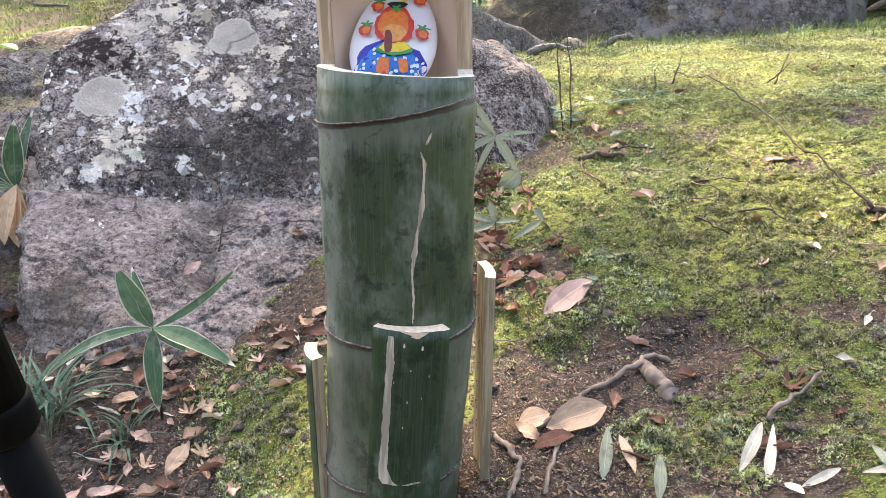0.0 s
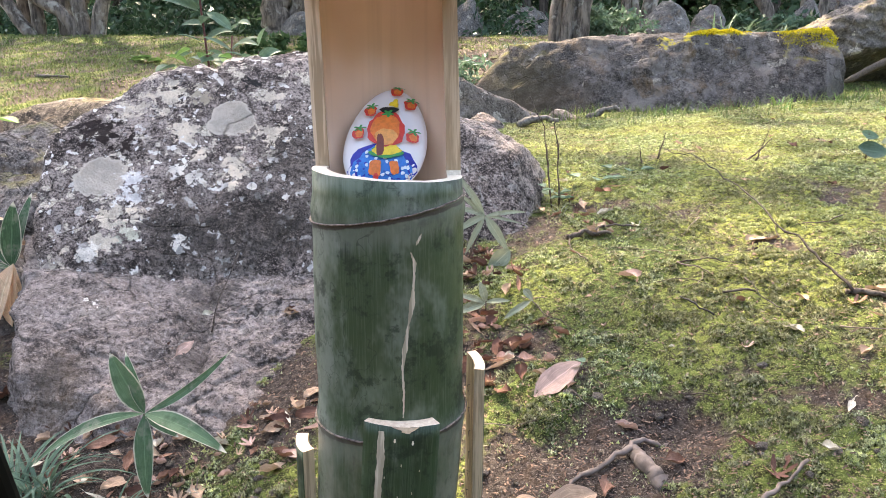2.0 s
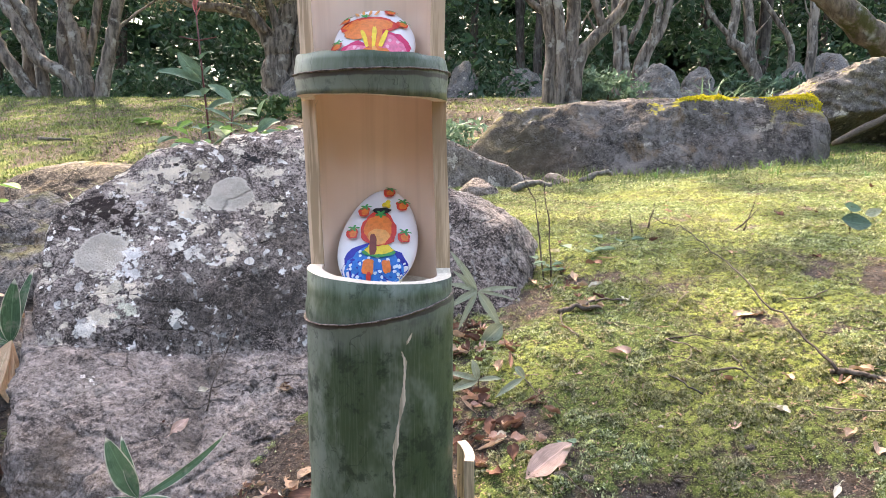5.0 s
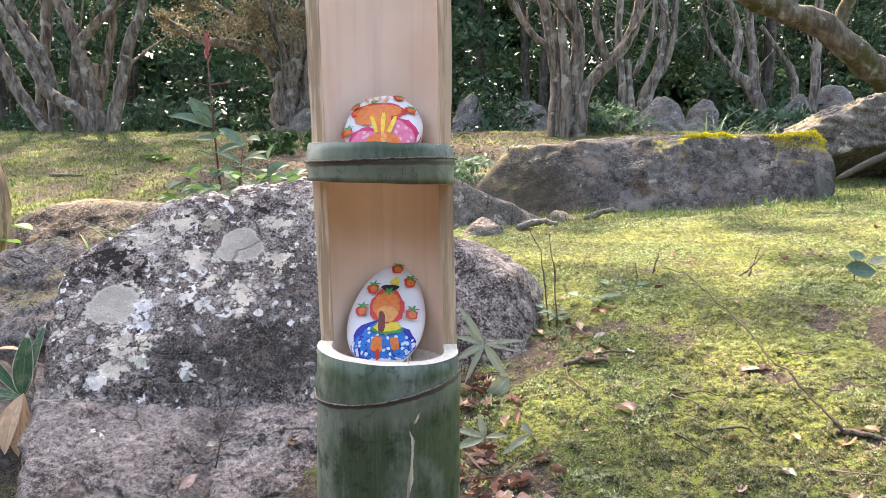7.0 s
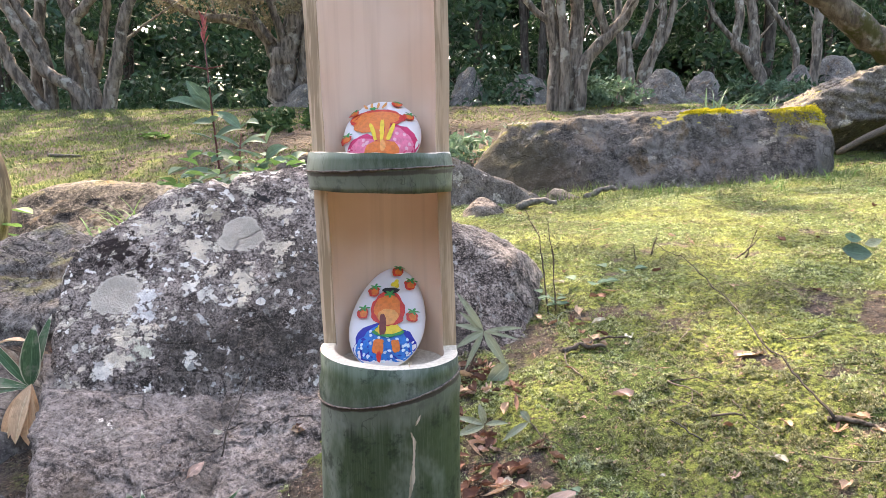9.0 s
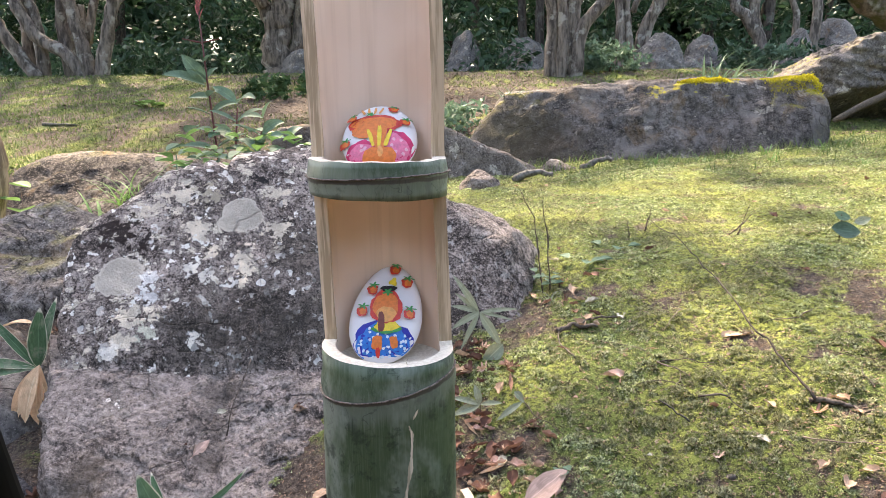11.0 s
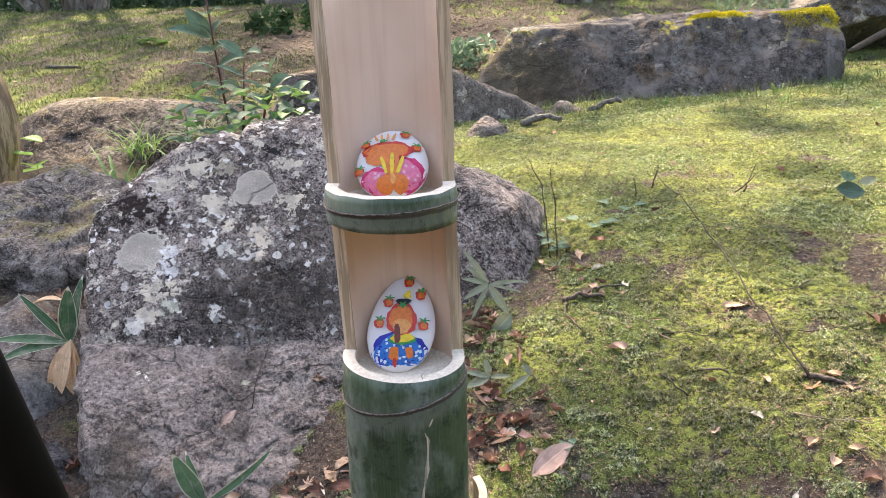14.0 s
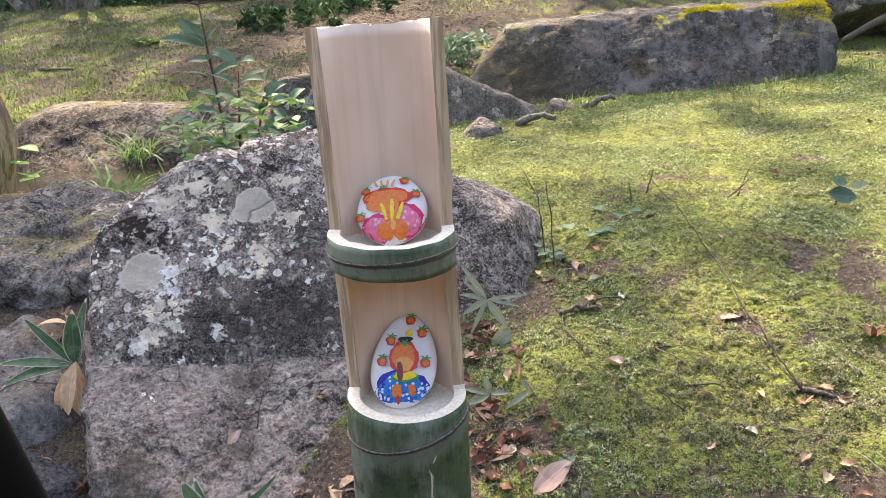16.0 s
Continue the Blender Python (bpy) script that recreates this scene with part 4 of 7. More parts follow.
def wander(knots, n, seed, jitter):
    """A dense strip between a few (x, z, width) knots, with a ragged width."""
    r = random.Random(seed)
    out = []
    for (x0, z0, w0), (x1, z1, w1) in zip(knots[:-1], knots[1:]):
        for i in range(n):
            t = i / n
            out.append((x0 + (x1 - x0) * t + r.uniform(-1, 1) * jitter * 0.5, z0 + (z1 - z0) * t, max(0.0006, (w0 + (w1 - w0) * t) + r.uniform(-1, 1) * jitter)))
    return out + [knots[-1]]


stand = thing("bamboo_stand", "upright green bamboo stem cut open into two display niches", "bamboo display", (BX, BY, -0.08))
stand.location = (0, 0, 0)
build_culm(stand)
build_nodes(stand)
SCRAPE = ((0.0245, 0.328, 0.0010), (0.0275, 0.318, 0.0032), (0.0265, 0.300, 0.0015), (0.0250, 0.282, 0.0050), (0.0215, 0.262, 0.0018), (0.0180, 0.240, 0.0048), (0.0155, 0.218, 0.0016), (0.0165, 0.195, 0.0022), (0.0155, 0.172, 0.0010))
part("scrape_mark", ribbon(wander(SCRAPE, 8, 3, 0.0006), on_culm, "scrape_mark"), M_RAW, stand, "pale jagged scrape in the green skin")
part("scrape_mark", ribbon(wander(((0.034, 0.344, 0.001), (0.031, 0.338, 0.003), (0.029, 0.334, 0.001)), 5, 4, 0.0004), on_culm, "scrape_mark"), M_RAW, stand, "pale jagged scrape in the green skin")
for i, (x, z, dx, dz) in enumerate(((-0.062, 0.545, 0.006, 0.012), (0.05, 0.345, -0.004, 0.02))):
    part("splinter", Soup().tube([(BX + x, BY + CUT_Y + 0.004, z), (BX + x + dx * 0.5, BY + CUT_Y - 0.004, z + dz * 0.6), (BX + x + dx, BY + CUT_Y - 0.006, z + dz)], [0.0004, 0.0003, 0.0001], 4).mesh("splinter"), M_RAW, stand)
part("splinter", Soup().tube([(BX + 0.026, BY - 0.058, 0.388), (BX + 0.024, BY - 0.060, 0.394), (BX + 0.027, BY - 0.061, 0.397), (BX + 0.0275, BY - 0.060, 0.392)], [0.0006, 0.0006, 0.0004, 0.0002], 4).mesh("splinter"), M_RIM, stand)


def slat_mesh(name, width, height, radius, thick, taper=0.0, nz=24, nx=12, ragged=0.0, seed=0):
    """A curved slat split from bamboo: skin outwards (-y), raw wood behind and on its sides. Its foot is at z = 0."""
    r = random.Random(seed)
    s, mats = Soup(), []
    half = math.asin(min(0.99, width / 2 / radius))
    for inner in (0, 1):
        for i in range(nz + 1):
            for j in range(nx + 1):
                a = (j / nx * 2 - 1) * half * (1 - taper * i / nz)
                rr = radius - (thick if inner else 0)
                top = 0.0
                if i == nz:
                    top = 0.0010 * (2 * j / nx - 1) ** 2 + (r.uniform(-1, 1) * ragged if not inner else 0)
                s.v.append((rr * math.sin(a), radius - rr * math.cos(a), height * i / nz + top))
    k, n = (nz + 1) * (nx + 1), nx + 1
    for i in range(nz):
        for j in range(nx):
            a = i * n + j
            s.f.append((a, a + 1, a + n + 1, a + n)); mats.append(0)
            s.f.append((k + a, k + a + n, k + a + n + 1, k + a + 1)); mats.append(1)
    for i in range(nz):
        for j in (0, nx):
            a = i * n + j
            s.f.append((a, a + n, k + a + n, k + a) if j == 0 else (a, k + a, k + a + n, a + n)); mats.append(1)
    for j in range(nx):
        a = nz * n + j
        s.f.append((a, a + 1, k + a + 1, k + a)); mats.append(2)
        s.f.append((j, k + j, k + j + 1, j + 1)); mats.append(1)
    return mesh_from(name, s.v, s.f, None, mats), mats


def slat(name, label, at, turn, width, height, radius, thick, lean=(0, 0), seed=0):
    me, mats = slat_mesh(name, width, height, radius, thick, ragged=0.0004, seed=seed)
    body = new(name, me)
    finish(body, [M_SLAT, M_STAKE, M_END])
    me.polygons.foreach_set("use_smooth", [m == 0 for m in mats])
    body.matrix_world = pose(*at, lean[0], lean[1], turn)
    return tagged(body, label)


plate = slat("front_slat", "curved green bamboo slat fixed against the stem's foot", (-0.0437, 0.5775, -0.135), 3.0, 0.0700, 0.305, 0.0745, 0.0145, (-1.6, 3.5), 5)


plate.parent = stand


def on_plate(x, z, lift=0.0005):
    r = 0.0745 + lift
    return Vector((x, 0.0745 - math.sqrt(r * r - x * x), z))


STREAK = ((-0.0185, 0.300, 0.0055), (-0.0180, 0.275, 0.0075), (-0.0190, 0.25, 0.0066), (-0.0195, 0.22, 0.0072), (-0.0200, 0.19, 0.0068), (-0.0205, 0.165, 0.0085), (-0.0180, 0.153, 0.0120), (-0.0135, 0.148, 0.0140))
part("scrape_mark", ribbon(wander(STREAK, 8, 7, 0.0007), on_plate, "scrape_mark"), M_RAW, plate, "pale worn streak in the green skin")
HOOK = ((-0.011, 0.1475, 0.004), (0.000, 0.1480, 0.006), (0.008, 0.1495, 0.009), (0.0135, 0.1515, 0.007))
part("scrape_mark", ribbon([(x, z + 0.0, w) for x, z, w in HOOK], on_plate, "scrape_mark"), M_RAW, plate)
part("splinter", ribbon([(0.006, 0.2990, 0.0020), (0.004, 0.3005, 0.0090), (0.006, 0.3020, 0.0110), (0.004, 0.3035, 0.0190), (0.003, 0.3052, 0.0260)], on_plate, "splinter"), M_END, plate, "pale torn wood under the slat's cut")
for i, (x, z) in enumerate(((-0.006, 0.291), (0.0105, 0.289), (-0.014, 0.255), (0.018, 0.262), (0.001, 0.268), (-0.001, 0.236), (0.012, 0.24), (-0.017, 0.279), (-0.004, 0.21))):
    part("chip", ribbon([(x, z - 0.0014, 0.0008), (x, z, 0.0022 if i < 2 else 0.0009), (x, z + (0.003 if i < 2 else 0.0009), 0.0009)], on_plate, "chip"), M_RIM if i < 2 else M_RAW, plate)
stake_a = slat("split_stake", "narrow split bamboo stake driven in beside the stem, edge on", (-0.1370, 0.662, -0.20), -72.0, 0.046, 0.308, 0.07, 0.0125, (0, -2.0), 11)
stake_b = slat("split_stake", "split bamboo stake with faded marks on its inner face", (0.0535, 0.7000, -0.20), 97.0, 0.052, 0.392, 0.085, 0.0105, (0, -1.2), 13)
for st in (stake_a, stake_b):
    tagged(st, category="stake", group="stakes")
for i in range(7):
    z = 0.20 + 0.025 * i
    part("ink_mark", ribbon([(0.004 + 0.006 * math.sin(i * 2.1), z, 0.0016), (0.010 + 0.004 * math.sin(i * 1.3), z + 0.008, 0.002), (0.002 + 0.004 * math.cos(i), z + 0.013, 0.0012)], lambda x, zz: Vector((x, 0.0131 + x * x / 0.145, zz)), "ink_mark"), M_INK, stake_b)


# ---- painted stones ----
M_STONE = plain("white_paint", (0.80, 0.76, 0.75), 0.45, 40, 0.06, 0.4, 0.08)
PAINT = {k: plain("paint_" + k, v, 0.42, 260, 0.22, 0.4, 0.15) for k, v in dict(
    red=(0.66, 0.045, 0.030), orange=(0.80, 0.20, 0.035), peach=(0.85, 0.36, 0.10), yellow=(0.85, 0.60, 0.04), green=(0.03, 0.30, 0.07), black=(0.012, 0.012, 0.014), brown=(0.20, 0.045, 0.03),
    blue=(0.012, 0.20, 0.62), navy=(0.02, 0.03, 0.36), pale=(0.70, 0.84, 0.90), pink=(0.85, 0.20, 0.32), crimson=(0.70, 0.03, 0.13), white=(0.82, 0.80, 0.80), rose=(0.88, 0.45, 0.52)).items()}


class Stone:
    """A smooth painted stone; (u, v) on its front runs from -1 to 1 across its width and height."""

    def __init__(self, label, at, lean, width, height, depth, narrow, shear):
        self.w, self.h, self.d, self.narrow, self.shear = width / 2, height / 2, depth / 2, narrow, shear
        self.ob = thing("painted_stone", label, "painted stone", group="painted stones")
        self.ob.matrix_world = pose(*at, -lean, 0, 0)
        bm = bmesh.new()
        bmesh.ops.create_icosphere(bm, subdivisions=5, radius=1.0)
        for p in bm.verts:
            x, y, z = p.co
            p.co = self.place(x, y, z)
        me = bpy.data.meshes.new("stone_body")
        bm.to_mesh(me)
        bm.free()
        part("stone_body", me, M_STONE, self.ob, "white-painted smooth pebble")
        self.layer = 0

    def place(self, x, y, z):
        p = 2.3
        return Vector((self.w * x * (1 - self.narrow * z) + self.shear * z * self.w, self.d * y, self.h * (z + 1)))

    def front(self, u, v, lift):
        x = (u - self.shear * v) / (1 - self.narrow * v)
        rest = 1 - x * x - v * v
        if rest < 0.02:
            k = math.sqrt(0.98 / (x * x + v * v))
            x, v, rest = x * k, v * k, 0.02
        p = self.place(x, -math.sqrt(rest), v)
        n = Vector((x / self.w, -math.sqrt(rest) / self.d, v / self.h)).normalized()
        return p + n * lift

    def paint(self, name, colour, centre, size, outline=None, turn=0.0, rings=4, k=28):
        """A flat dab of paint: outline(angle) gives its radius, 1 for an oval."""
        self.layer += 1
        lift = 0.00025 + 0.00006 * self.layer
        ph, wob = self.layer * 1.7, 0.10 if k > 10 else 0.2
        s = Soup()
        ct, st = math.cos(radians(turn)), math.sin(radians(turn))
        ratio = self.w / self.h

        def at(r, a):
            q = (outline(a) if outline else 1.0) * (1 + wob * (0.5 * math.sin(3 * a + ph) + 0.35 * math.sin(7 * a + 2 * ph) + 0.25 * math.sin(13 * a + 3 * ph)))
            x, y = r * q * math.cos(a) * size[0], r * q * math.sin(a) * size[1]
            return self.front(centre[0] + x * ct - y / ratio * st * 1.0, centre[1] + (x * ratio * st + y * ct), lift)

        s.v.append(at(0, 0))
        for j in range(1, rings + 1):
            for i in range(k):
                s.v.append(at(j / rings, 2 * math.pi * i / k))
        for i in range(k):
            s.f.append((0, 1 + i, 1 + (i + 1) % k))
            for j in range(rings - 1):
                a, b = 1 + j * k + i, 1 + j * k + (i + 1) % k
                s.f.append((a, a + k, b + k, b))
        part(name, mesh_from(name, s.v, s.f), PAINT[colour], self.ob)

    def berry(self, c, size=0.125, turn=0.0):
        heart = lambda a: 1.0 - 0.18 * math.sin(a) * (1 if math.sin(a) < 0 else -0.2) + 0.06 * math.sin(5 * a)
        self.paint("painted_berry", "red", c, (size, size * 0.70), heart, turn)
        self.paint("painted_berry", "orange", (c[0] + 0.02, c[1] - 0.015), (size * 0.62, size * 0.42), heart, turn)
        self.paint("painted_leaf", "green", (c[0] + 0.03, c[1] + size * 0.62), (size * 1.15, size * 0.52), lambda a: 0.62 + 0.38 * math.cos(5 * a), turn)


def square(a):
    return 1.0 / max(abs(math.cos(a)), abs(math.sin(a)))


def dome(a):
    return 1.0 if math.sin(a) > 0 else min(1.0, 0.55 / max(0.55, abs(math.sin(a))) * 1.0)


one = Stone("egg-shaped white pebble painted with red berries and a blue dome", (-0.0435, 0.668, 0.3700), 33.0, 0.0800, 0.1140, 0.032, 0.15, 0.15)
one.paint("painted_shape", "navy", (-0.08, -0.62), (0.84, 0.42), dome)
one.paint("painted_shape", "blue", (-0.08, -0.66), (0.74, 0.40), dome)
dots = random.Random(5)
for i in range(34):
    a, rr = dots.uniform(0, 2 * math.pi), math.sqrt(dots.uniform(0.05, 1))
    c = (-0.08 + 0.66 * rr * math.cos(a), -0.60 + 0.30 * rr * math.sin(a))
    one.paint("painted_dot", "pale", c, (0.040 + 0.015 * dots.random(), 0.026), None, dots.uniform(0, 180), 1, 8)
one.paint("painted_shape", "green", (0.03, -0.33), (0.46, 0.13), lambda a: 1.0 if math.sin(a) < 0 else 0.7)
one.paint("painted_shape", "yellow", (0.03, -0.30), (0.36, 0.12), lambda a: 1.0 if math.sin(a) < 0 else 0.8)
one.paint("painted_shape", "red", (0.02, 0.06), (0.44, 0.34))
one.paint("painted_shape", "orange", (0.01, 0.05), (0.34, 0.29))
one.paint("painted_shape", "peach", (0.02, -0.09), (0.26, 0.15))
one.paint("painted_shape", "brown", (-0.11, -0.24), (0.085, 0.19), lambda a: min(1.15, square(a)))
one.paint("painted_shape", "orange", (-0.22, -0.63), (0.15, 0.14), lambda a: min(1.1, square(a) * 0.9), -6)
one.paint("painted_shape", "red", (-0.20, -0.80), (0.06, 0.09))
one.paint("painted_shape", "orange", (0.22, -0.62), (0.10, 0.105), lambda a: min(1.2, square(a)), 8)
one.paint("painted_shape", "black", (0.08, 0.42), (0.22, 0.065), lambda a: 1 + 0.15 * math.sin(3 * a))
one.paint("painted_shape", "green", (0.06, 0.35), (0.15, 0.085), lambda a: 0.7 + 0.3 * math.cos(5 * a + 1.5))
one.paint("painted_shape", "yellow", (0.20, 0.56), (0.13, 0.11), lambda a: 0.75 + 0.25 * math.cos(3 * (a - math.pi / 2)), -20)
for c in ((0.24, 0.84), (0.56, 0.56), (-0.35, 0.42), (-0.62, 0.0), (0.62, -0.07)):
    one.berry(c, 0.14, 0)

two = Stone("round white pebble painted with orange berries and pink patches", (-0.0450, 0.672, 0.5765), 34.0, 0.0800, 0.0830, 0.032, 0.05, 0.03)
two.paint("painted_shape", "crimson", (0.42, -0.42), (0.50, 0.52), None, 25)
two.paint("painted_shape", "pink", (0.40, -0.45), (0.40, 0.45), None, 25)
two.paint("painted_shape", "crimson", (-0.45, -0.62), (0.42, 0.42))
two.paint("painted_shape", "pink", (-0.42, -0.65), (0.36, 0.36))
for i in range(12):
    c = (0.44 + 0.28 * math.cos(i * 2.4) * dots.random(), -0.42 + 0.32 * math.sin(i * 2.4) * dots.random()) if i < 8 else (-0.5 + 0.2 * dots.random(), -0.6 + 0.25 * dots.random())
    two.paint("painted_dot", "rose", c, (0.045, 0.045), None, 0, 1, 8)
two.paint("painted_shape", "red", (-0.10, 0.28), (0.70, 0.34), lambda a: 0.85 + 0.15 * math.cos(2 * a))
two.paint("painted_shape", "orange", (-0.12, 0.26), (0.60, 0.27), lambda a: 0.85 + 0.15 * math.cos(2 * a))
two.paint("painted_shape", "orange", (-0.30, 0.02), (0.42, 0.18))
for i in range(5):
    two.paint("painted_stripe", "yellow" if i % 2 == 0 else "orange", (-0.20 + 0.11 * i, -0.16), (0.055, 0.36 - 0.05 * abs(i - 2)), lambda a: min(1.1, square(a) * 0.95), (i - 2) * -9)
two.paint("painted_shape", "orange", (-0.16, -0.66), (0.24, 0.24))
two.paint("painted_shape", "orange", (0.22, -0.64), (0.22, 0.24))
two.paint("painted_shape", "peach", (0.04, -0.52), (0.07, 0.14))
for i in range(4):
    two.paint("painted_stripe", "peach", (-0.42 + 0.16 * i, 0.66), (0.035, 0.13), None, 24 - 16 * i, 2, 10)
two.paint("painted_leaf", "green", (-0.22, 0.54), (0.12, 0.07), lambda a: 0.75 + 0.25 * math.cos(5 * a))
for c in ((0.36, 0.74), (0.66, 0.34), (-0.70, 0.48), (-0.86, -0.25)):
    two.berry(c, 0.13, 0)


# ---- camera-side pole ----
POLE_AT, POLE_DIR = Vector((-0.1775, 0.266, 0.270)), Vector((0.010, -0.27, 0.963)).normalized()
pole = thing("tripod_leg", "slanting matt black metal tripod leg with a clamp", "tripod leg")
foot = POLE_AT - POLE_DIR * ((POLE_AT.z + 0.10) / POLE_DIR.z)
part("lower_tube", Soup().tube([foot, POLE_AT + POLE_DIR * 0.008], [0.0095, 0.0095], 20).mesh("lower_tube"), M_BLACK, pole)
part("upper_tube", Soup().tube([POLE_AT + POLE_DIR * 0.006, POLE_AT + POLE_DIR * 0.8], [0.0125, 0.0125], 20).mesh("upper_tube"), M_BLACK, pole)
part("clamp", Soup().tube([POLE_AT + POLE_DIR * 0.001, POLE_AT + POLE_DIR * 0.004, POLE_AT + POLE_DIR * 0.018, POLE_AT + POLE_DIR * 0.021], [0.0112, 0.0131, 0.0134, 0.0125], 20).mesh("clamp"), M_BLACK, pole)
part("rubber_foot", Soup().tube([foot - POLE_DIR * 0.01, foot + POLE_DIR * 0.02], [0.014, 0.013], 16).mesh("rubber_foot"), M_BLACK, pole)


# ---- plants and litter ----
def leaf_soup(s, base, tip, width, sag=0.01, fold=0.2, widest=0.38, steps=10, across=6, up=(0, 0, 1), turn=0.0):
    """A pointed leaf from base to tip that bows by sag towards up."""
    b, t, u = Vector(base), Vector(tip), Vector(up)
    d = (t - b).normalized()
    side = d.cross(u)
    if side.length < 0.05:
        side = d.cross(Vector((0.3, 1, 0.2)))
    side.normalize()
    nrm = side.cross(d)
    q = Matrix.Rotation(radians(turn), 3, d)
    side, nrm = q @ side, q @ nrm
    first, n = len(s.v), across + 1
    for i in range(steps + 1):
        k = i / steps
        c = b.lerp(t, k) + u * (4 * sag * k * (1 - k))
        w = width * max(0.015, math.sin(math.pi / 2 * min(1, k / widest)) ** 0.8 if k < widest else math.cos(math.pi / 2 * (k - widest) / (1 - widest)) ** 0.75)
        for j in range(n):
            v = j / across * 2 - 1
            s.v.append(c + side * (v * w / 2) + nrm * (fold * w * (abs(v) ** 1.3 - 0.4)))
            s.uv.append((j / across, k))
    for i in range(steps):
        for j in range(across):
            a = first + i * n + j
            s.f.append((a, a + 1, a + n + 1, a + n))
    return s


def one_leaf(name, parent, material, label="", **kw):
    part(name, leaf_soup(Soup(), **kw).mesh(name), material, parent, label)


M_SASA = leaf_material("sasa_leaf", (0.042, 0.092, 0.044), (0.085, 0.150, 0.080), (0.62, 0.58, 0.45), 0.2, 0.6)
M_SASA_DRY = leaf_material("sasa_dry", (0.62, 0.38, 0.22), (0.68, 0.47, 0.30), None, 0.2, 0.7)
M_PALEGREEN = leaf_material("pale_green_leaf", (0.14, 0.165, 0.105), (0.26, 0.280, 0.195), None, 0.2, 0.75)
M_WEED = leaf_material("weed_leaf", (0.060, 0.112, 0.070), (0.120, 0.190, 0.125), None, 0.3, 0.6)
M_BRIGHT = leaf_material("bright_leaf", (0.080, 0.170, 0.045), (0.140, 0.250, 0.075), None, 0.35, 0.5)
M_GRASS = leaf_material("grass_blade", (0.060, 0.115, 0.075), (0.11, 0.17, 0.11), None, 0.25, 0.5)
M_STEM = plain("stem_brown", (0.10, 0.065, 0.045), 0.8, 60, 0.5)
M_STEM_RED = plain("stem_red", (0.12, 0.036, 0.030), 0.6, 60, 0.4)
M_TWIG = plain("twig_bark", (0.150, 0.120, 0.096), 0.9, 160, 0.8, 0.15, 0.8)
M_LOG = plain("log_bark", (0.21, 0.19, 0.165), 0.9, 60, 0.7, 0.15, 0.9)
M_DARKTWIG = plain("dark_twig_bark", (0.060, 0.048, 0.040), 0.9, 160, 0.7, 0.15, 0.8)
M_ROOT = plain("root_bark", (0.23, 0.18, 0.145), 0.85, 60, 0.5, 0.2, 0.6)
M_DEAD = [leaf_material("dead_leaf_" + k, a, b, None, 0.1, 0.9) for k, a, b in (("rust", (0.17, 0.090, 0.058), (0.26, 0.145, 0.098)), ("tan", (0.34, 0.23, 0.155), (0.44, 0.31, 0.21)),
                                                                         ("pink", (0.38, 0.245, 0.190), (0.50, 0.34, 0.27)), ("dark", (0.075, 0.038, 0.028), (0.13, 0.066, 0.046)), ("pale", (0.42, 0.38, 0.28), (0.52, 0.48, 0.38)))]

sasa = thing("striped_bamboo_grass", "low bamboo grass with cream-edged green leaves by the boulder", "plant")
C0 = (-0.388, 0.882, 0.040)
part("stem", Soup().tube([(-0.400, 0.90, -0.11), (-0.395, 0.89, -0.04), C0], [0.0022, 0.002, 0.0016], 6).mesh("stem"), M_STEM, sasa)
for tip, w, sag, up, turn in (((-0.432, 0.895, 0.122), 0.034, 0.004, (0, -1, 0.3), 0), ((-0.272, 0.855, -0.004), 0.027, 0.016, (0, -0.45, 0.9), 0), ((-0.378, 0.845, -0.065), 0.027, 0.006, (0, -1, 0.3), 0),
                              ((-0.540, 0.865, -0.030), 0.022, 0.024, (0, -0.4, 0.9), 0), ((-0.275, 0.92, 0.118), 0.012, -0.010, (0, 0, 1), 60), ((-0.352, 0.90, -0.004), 0.020, 0.006, (0, -0.6, 0.8), 0), ((-0.418, 0.91, 0.118), 0.016, 0.004, (0, -1, 0.3), 40)):
    one_leaf("leaf", sasa, M_SASA, base=C0, tip=tip, width=w, sag=sag, up=up, turn=turn, fold=0.12)

sasa_b = thing("striped_bamboo_grass", "bamboo grass with upright green leaves and withered tan ones", "plant")
C1 = (-0.812, 1.325, 0.130)
part("stem", Soup().tube([(-0.83, 1.33, -0.05), (-0.82, 1.33, 0.05), C1], [0.003, 0.003, 0.002], 6).mesh("stem"), M_STEM, sasa_b)
for tip, w, sag, up, turn in (((-0.795, 1.33, 0.258), 0.040, 0.004, (0, -1, 0.1), 10), ((-0.780, 1.37, 0.270), 0.030, 0.01, (0.2, -1, 0.1), -30), ((-0.965, 1.30, 0.150), 0.024, 0.012, (0, -0.6, 0.8), 0),
                              ((-0.905, 1.33, 0.245), 0.020, 0.008, (0.2, -0.7, 0.6), 0), ((-0.96, 1.29, 0.10), 0.026, 0.02, (0, -0.6, 0.8), 0)):
    one_leaf("leaf", sasa_b, M_SASA, base=C1, tip=tip, width=w, sag=sag, up=up, turn=turn, fold=0.14)
one_leaf("leaf", sasa_b, M_SASA, base=(-0.815, 1.325, 0.01), tip=(-0.853, 1.29, -0.07), width=0.024, sag=0.004, up=(0, -1, 0.2))
